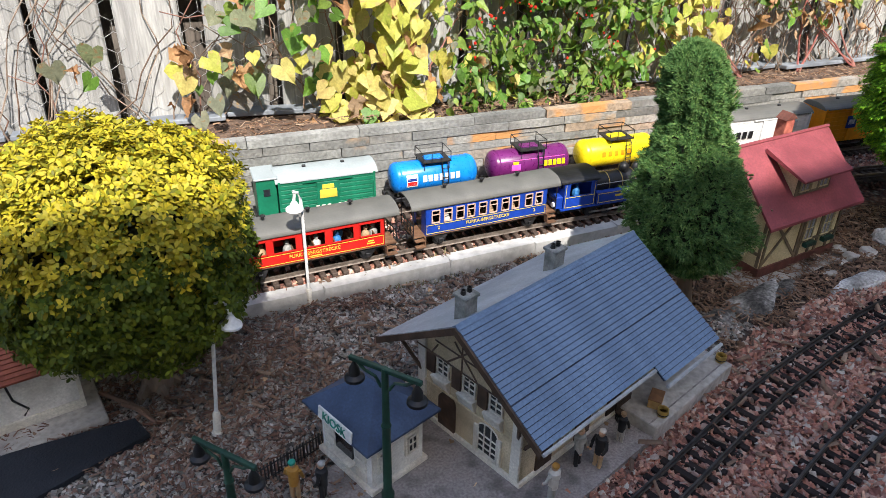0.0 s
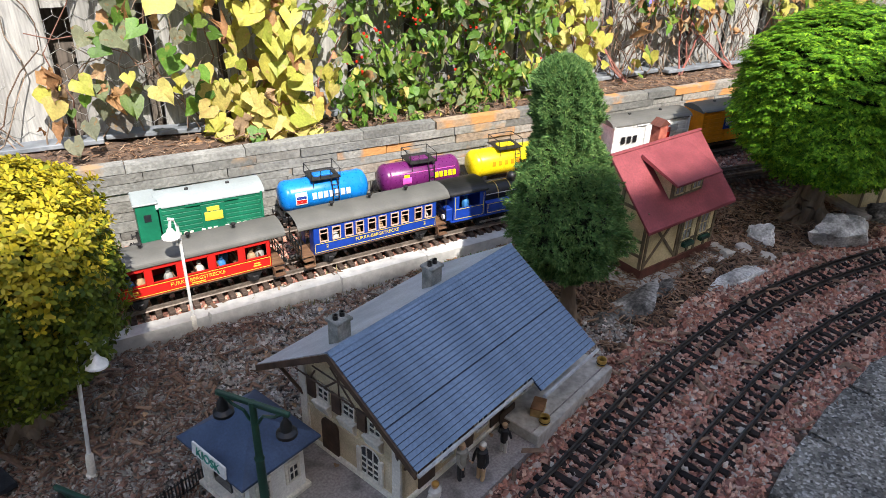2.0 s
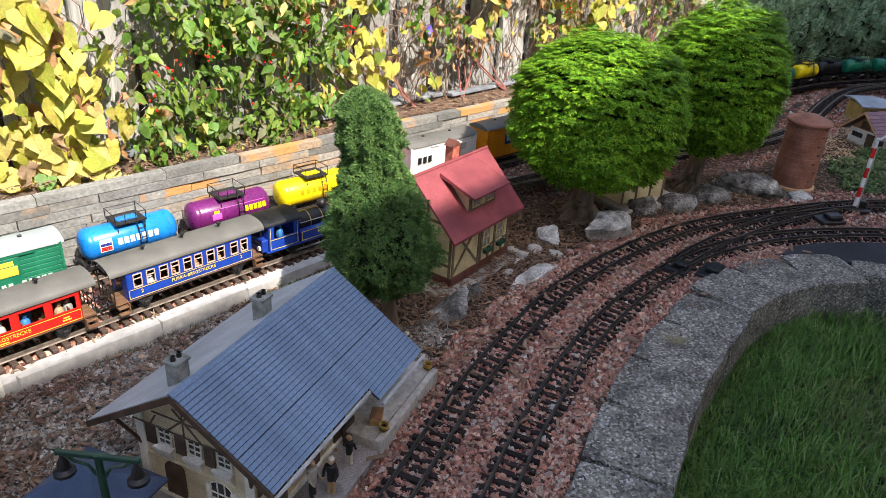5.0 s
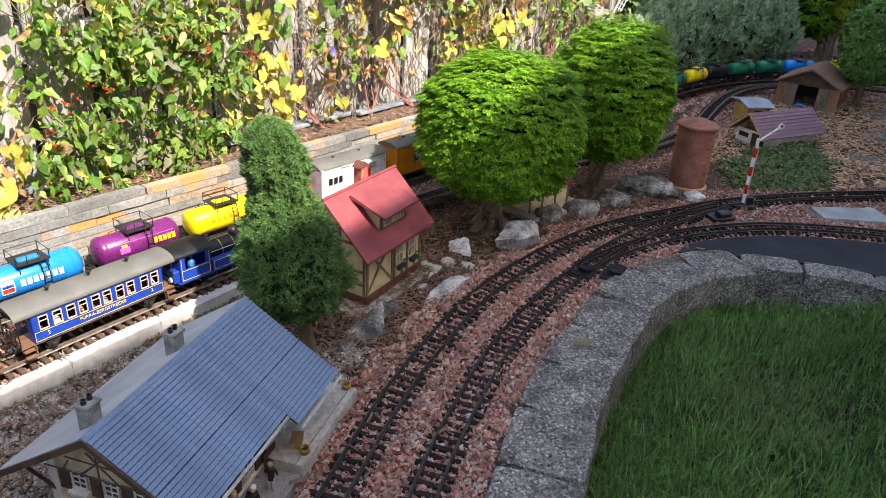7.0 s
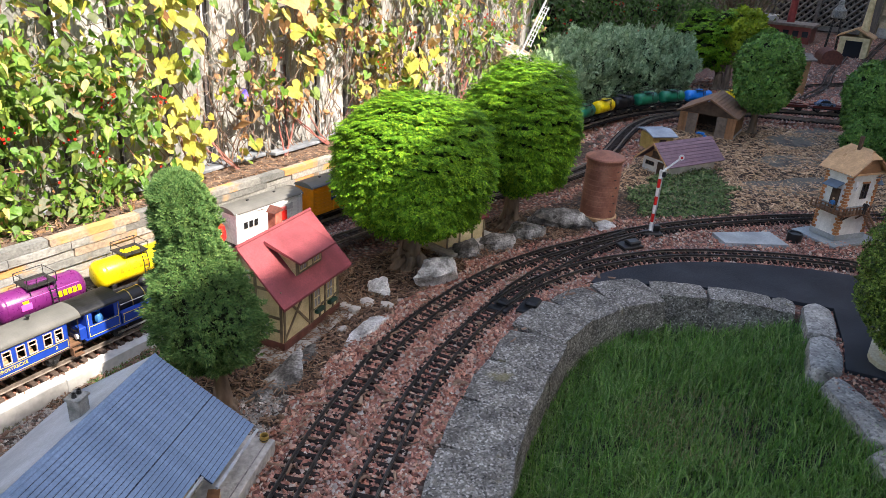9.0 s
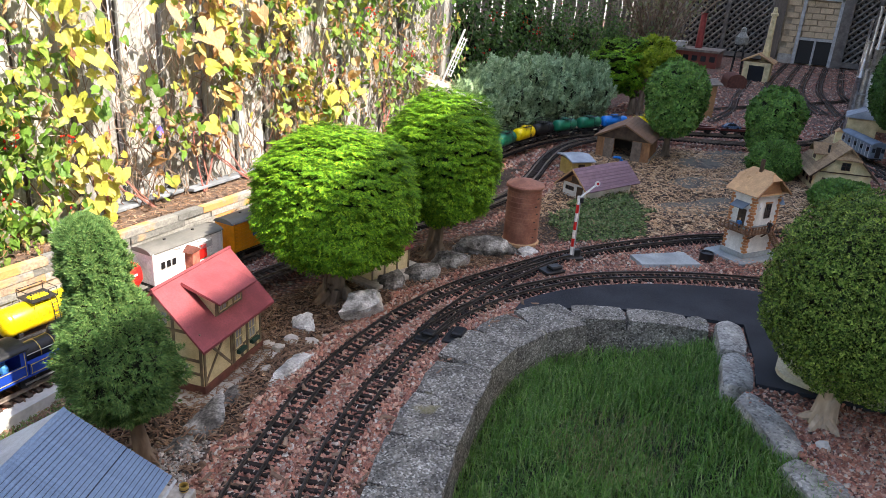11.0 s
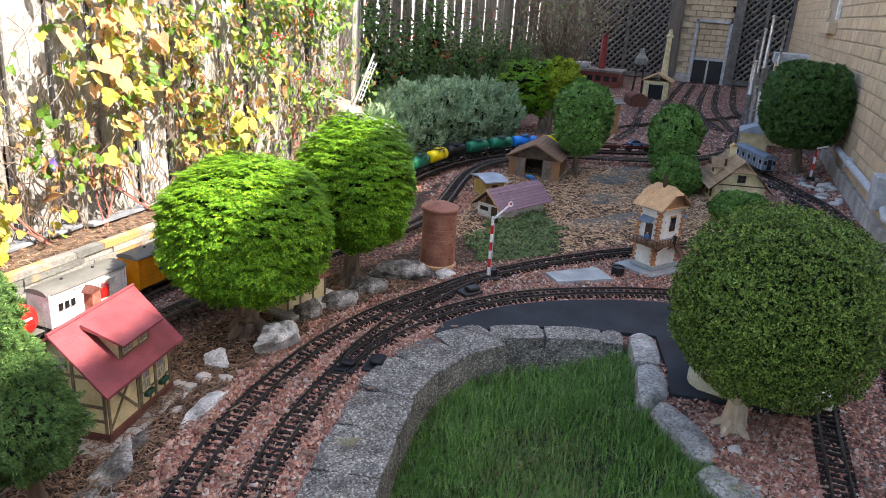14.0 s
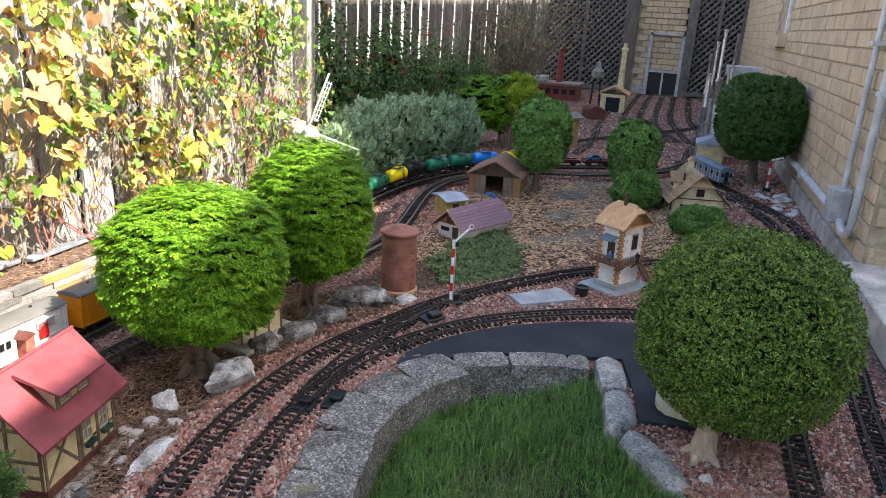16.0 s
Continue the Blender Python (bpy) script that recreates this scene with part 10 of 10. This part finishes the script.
# fountain plinth under the box shrub
fp = thing("stone_plinth", "pale weathered model stone terrace under the shrub", "model terrace", pose(2.06, -0.42, 0.011, 0, 0, -3))
part("slab", Mesh().box(0, 0, 0, 0.13, 0.31, 0.022, bev=0.004), b_pale, fp)
part("upper_slab", Mesh().box(0, -0.02, 0.022, 0.10, 0.22, 0.018, bev=0.004), b_offwhite, fp)
part("column", Mesh().lathe([(0.02, 0.022), (0.014, 0.03), (0.011, 0.06), (0.014, 0.085), (0.02, 0.092)], 14, x=0.02, y=0.10), b_pale, fp, smooth=True)
# windmill: pale sails behind the second cypress
wm = thing("windmill", "toy windmill with white lattice sails and a tan cap", "model windmill", pose(3.40, 1.70, 0.0, 0, 0, -42))
b_milltan = surf("mill_tan", [(0.40, 0.32, 0.23), (0.47, 0.39, 0.29), (0.35, 0.28, 0.20)], 30, 0.85, bump=0.3, bscale=200)
part("tower", Mesh().lathe([(0.10, 0.0), (0.078, 0.2), (0.066, 0.365)], 8), b_pale, wm)
part("cap", Mesh().prism([(-0.092, 0.372), (0.092, 0.372), (0.086, 0.40), (0.058, 0.445), (0.0, 0.478), (-0.058, 0.445), (-0.086, 0.40)], -0.10, 0.11, "y"), b_milltan, wm)
part("cap_front", Mesh().prism([(-0.076, 0.376), (0.076, 0.376), (0.05, 0.436), (0.0, 0.464), (-0.05, 0.436)], -0.104, -0.10, "y"), b_pale, wm)
part("gallery", Mesh().lathe([(0.066, 0.345), (0.118, 0.350), (0.120, 0.358), (0.066, 0.362)], 16), b_milltan, wm)
for k in range(16):
    a = 2 * math.pi * k / 16
    part("baluster", Mesh().tube([(0.115 * math.cos(a), 0.115 * math.sin(a), 0.356), (0.115 * math.cos(a), 0.115 * math.sin(a), 0.384)], 0.0025, 5), b_milltan, wm)
for a in (-125, -90, -55):
    _q = pose(0.072 * math.cos(radians(a)), 0.072 * math.sin(radians(a)), 0.29, 0, 0, a + 90)
    part("window", Mesh().box(0, 0, 0, 0.026, 0.010, 0.034, bev=0.001).data("window", m_white), None, wm).matrix_local = _q
    part("pane", Mesh().box(0, 0, 0, 0.018, 0.014, 0.026).data("pane", m_glass), None, wm).matrix_local = _q @ pose(0, 0, 0.004)
part("hub", Mesh().tube([(0, -0.09, 0.435), (0, -0.135, 0.439)], 0.016, 12), m_white, wm)
for k in range(4):
    a = radians(22 + 90 * k)
    sm = Mesh().box(0, 0, 0, 0.009, 0.008, 0.30)
    for q in range(9):
        sm.box(0.019, 0, 0.06 + q * 0.024, 0.036, 0.003, 0.005)
    sm.box(0.031, 0, 0.055, 0.004, 0.004, 0.21).box(0.016, 0, 0.055, 0.004, 0.003, 0.21)
    s_ = part("sail", sm, m_pipe, wm, "white lattice sail")
    s_.matrix_local = pose(0, -0.128, 0.439) @ Matrix.Rotation(a, 4, "Y")

# ---- industry at the far end ----
fx = thing("engine_house", "small cream engine house with a tall chimney at the yard", "model building", pose(9.6, 0.63, 0.0))
part("wall", Mesh().box(0, 0, 0, 0.34, 0.30, 0.22), b_yellowwall, fx)
part("gate", Mesh().box(-0.172, 0.0, 0, 0.004, 0.17, 0.18), m_glass, fx)
part("roof", Mesh().prism([(-0.19, 0.21), (-0.19, 0.225), (0, 0.32), (0.19, 0.225), (0.19, 0.21), (0, 0.305)], -0.2, 0.2, "x"), b_tan, fx)
part("chimney", Mesh().lathe([(0.05, 0.2), (0.035, 0.5), (0.03, 0.74), (0.045, 0.745), (0.045, 0.77), (0.028, 0.78), (0.02, 0.84)], 10, x=0.0, y=-0.06), b_yellowwall, fx)
wt = thing("water_tank", "dark lattice water tank on legs", "model tank", pose(9.5, 0.86, 0.0))
for x in (-0.06, 0.06):
    for y in (-0.06, 0.06):
        part("leg", Mesh().tube([(x, y, 0), (x * 0.6, y * 0.6, 0.42)], 0.008, 5), m_iron, wt)
part("tank", Mesh().lathe([(0.07, 0.40), (0.075, 0.42), (0.075, 0.48), (0.05, 0.51), (0.03, 0.54), (0.03, 0.58), (0.01, 0.6)], 16), b_chimney, wt)
ts = thing("round_shed", "low red-brown shed with a rounded roof", "model building", pose(8.6, 0.76, 0.0, 0, 0, 20))
part("body", Mesh().prism([(-0.10, 0)] + [(0.10 * math.cos(radians(a)), 0.07 + 0.08 * math.sin(radians(a))) for a in range(180, -1, -15)] + [(0.10, 0)], -0.15, 0.15, "x"), b_plinth, ts)
fc = thing("red_factory", "long red-brown model factory with a red chimney", "model building", pose(10.6, 1.56, 0.0, 0, 0, 0))
part("wall", Mesh().box(0, 0, 0, 0.5, 0.70, 0.20), paint("factory_red", (0.20, 0.05, 0.04)), fc)
part("roof", Mesh().box(0, 0, 0.20, 0.56, 0.76, 0.03), m_greyboard, fc)
part("chimney", Mesh().lathe([(0.05, 0.22), (0.04, 0.66), (0.05, 0.69)], 12, x=0, y=-0.05), paint("factory_red2", (0.24, 0.04, 0.04)), fc)
for k in range(6):
    part("window", Mesh().box(-0.252, -0.29 + k * 0.115, 0.08, 0.004, 0.07, 0.07), m_glass, fc)
part("water_bin", Mesh().box(-0.1, 0.2, 0.23, 0.2, 0.2, 0.08, bev=0.01), m_grey, fc)
wh = thing("signal_hut", "small tan model hut with a grey roof at the yard", "model building", pose(6.28, 0.70, 0.0, 0, 0, -30))
part("wall", Mesh().box(0, 0, 0, 0.10, 0.10, 0.27), b_tan, wh)
part("roof", Mesh().prism([(-0.08, 0.26), (-0.08, 0.27), (0, 0.31), (0.08, 0.27), (0.08, 0.26)], -0.08, 0.08, "x"), m_greyboard, wh)
# silver plant beside the clipped shrub
sp = thing("silver_plant", "model plant of silver pipes and towers beside the house", "model building", pose(6.5, -0.45, 0.0))
part("base_house", Mesh().box(-0.15, 0.0, 0.0, 0.24, 0.2, 0.16), b_yellowwall, sp)
part("base_roof", Mesh().prism([(-0.12, 0.155), (-0.12, 0.165), (0, 0.22), (0.12, 0.165), (0.12, 0.155)], -0.29, -0.01, "x"), b_roofpale, sp)
part("white_wall", Mesh().box(0.2, 0.02, 0, 0.42, 0.12, 0.45), m_white, sp)
for x, y, h, r in ((0.05, 0.02, 1.05, 0.018), (0.12, 0.06, 0.95, 0.014), (0.18, 0.0, 0.66, 0.03), (0.0, 0.09, 0.70, 0.022), (0.10, -0.08, 1.02, 0.013), (0.3, 0.05, 0.55, 0.03), (-0.02, 0.05, 0.5, 0.03), (0.22, 0.1, 0.85, 0.012)):
    part("pipe", Mesh().lathe([(r, 0), (r, h * 0.6), (r * 1.25, h * 0.61), (r * 0.8, h * 0.63), (r * 0.7, h - 0.02), (r, h - 0.015), (r, h)], 12, x=x, y=y), p_steel, sp, smooth=True)
part("yellow_block", Mesh().box(0.35, -0.18, 0, 0.3, 0.22, 0.68), b_yellowwall, sp)
part("yellow_roof", Mesh().box(0.35, -0.18, 0.68, 0.34, 0.26, 0.08), m_grey, sp)
# grey-blue carriage by the house
p_slateblue = paint("carriage_slate_blue", (0.15, 0.19, 0.23), 0.4)
t = thing("model_carriage", "grey-blue model carriage with pale ribs on the track by the house", "railway carriage", pose(5.44, -0.437, 0.021, 0, 0, 23))
chassis(t, 0.44)
part("body", Mesh().box(0, 0, 0.03, 0.45, 0.085, 0.085, bev=0.004), p_slateblue, t)
for s in (-1, 1):
    for k in range(10):
        part("rib", Mesh().box(-0.2 + k * 0.0445, s * 0.0435, 0.032, 0.005, 0.003, 0.08), m_pipe, t)
    for k in range(5):
        part("window", Mesh().box(-0.178 + k * 0.089, s * 0.0432, 0.068, 0.032, 0.0016, 0.026), m_glass, t)
_arc = [(0.047 * math.sin(radians(a)), 0.112 + 0.024 * math.cos(radians(a))) for a in range(-88, 89, 11)]
part("roof", Mesh().prism(_arc, -0.232, 0.232, "x"), b_awning, t)
part("end_door", Mesh().box(-0.2265, 0, 0.035, 0.003, 0.03, 0.07, bev=0.001), m_black, t)
for y in (-0.029, 0.029):
    part("end_window", Mesh().box(-0.2265, y, 0.07, 0.003, 0.018, 0.026), m_glass, t)
# small half-hidden house behind the first cypress
hb = thing("rock_cottage", "cream half-timbered cottage half hidden behind the cypress", "model building", pose(1.925, 1.075, 0.0, 0, 0, -12))
part("wall", Mesh().box(0, 0, 0.02, 0.18, 0.13, 0.075), b_yellowwall, hb)
part("plinth", Mesh().box(0.01, -0.02, 0, 0.26, 0.19, 0.02, bev=0.002), m_concrete, hb)
for x in (-0.087, -0.03, 0.03, 0.087):
    part("beam", Mesh().box(x, -0.0665, 0.02, 0.006, 0.003, 0.075), b_olive, hb)
part("roof", Mesh().prism([(-0.075, 0.090), (-0.075, 0.096), (0, 0.135), (0.075, 0.096), (0.075, 0.090)], -0.10, 0.10, "x"), b_redroof, hb)
# small dwarf signal by the house wall
ds = thing("dwarf_signal", "small white and red arm signal beside the house wall", "railway signal", pose(5.35, -0.80, 0.0))
for k in range(4):
    part("band", Mesh().box(0, 0, 0.03 + k * 0.045, 0.014, 0.014, 0.045), p_red if k % 2 else m_white, ds)
part("arm", Mesh().tube([(0, 0, 0.22), (-0.05, -0.06, 0.25)], 0.006, 5), m_white, ds)
part("base", Mesh().box(0, 0, 0, 0.05, 0.05, 0.03), m_black, ds)
# grey rubble by the house
for i in range(26):
    boulder(5.0 + _r.uniform(-0.35, 0.5), -0.86 + _r.uniform(-0.06, 0.12), -0.005, _r.uniform(0.05, 0.1), _r.uniform(0.04, 0.08), _r.uniform(0.03, 0.05), 70 + i, m_cobble, _r.uniform(0, 180), "grey field stone at the foot of the house wall", "field_stone", "stone", "stones along the house wall") if i < 14 else None
# pale backdrop added beyond the fences so that their gaps look bright
nb = new("neighbour_wall", Mesh().box(6, 6.0, -0.1, 40, 0.2, 4.0).data("neighbour_wall", m_white))
tagged(nb, "plain pale backdrop added beyond the fences to brighten their gaps", "backdrop", kind="structure")
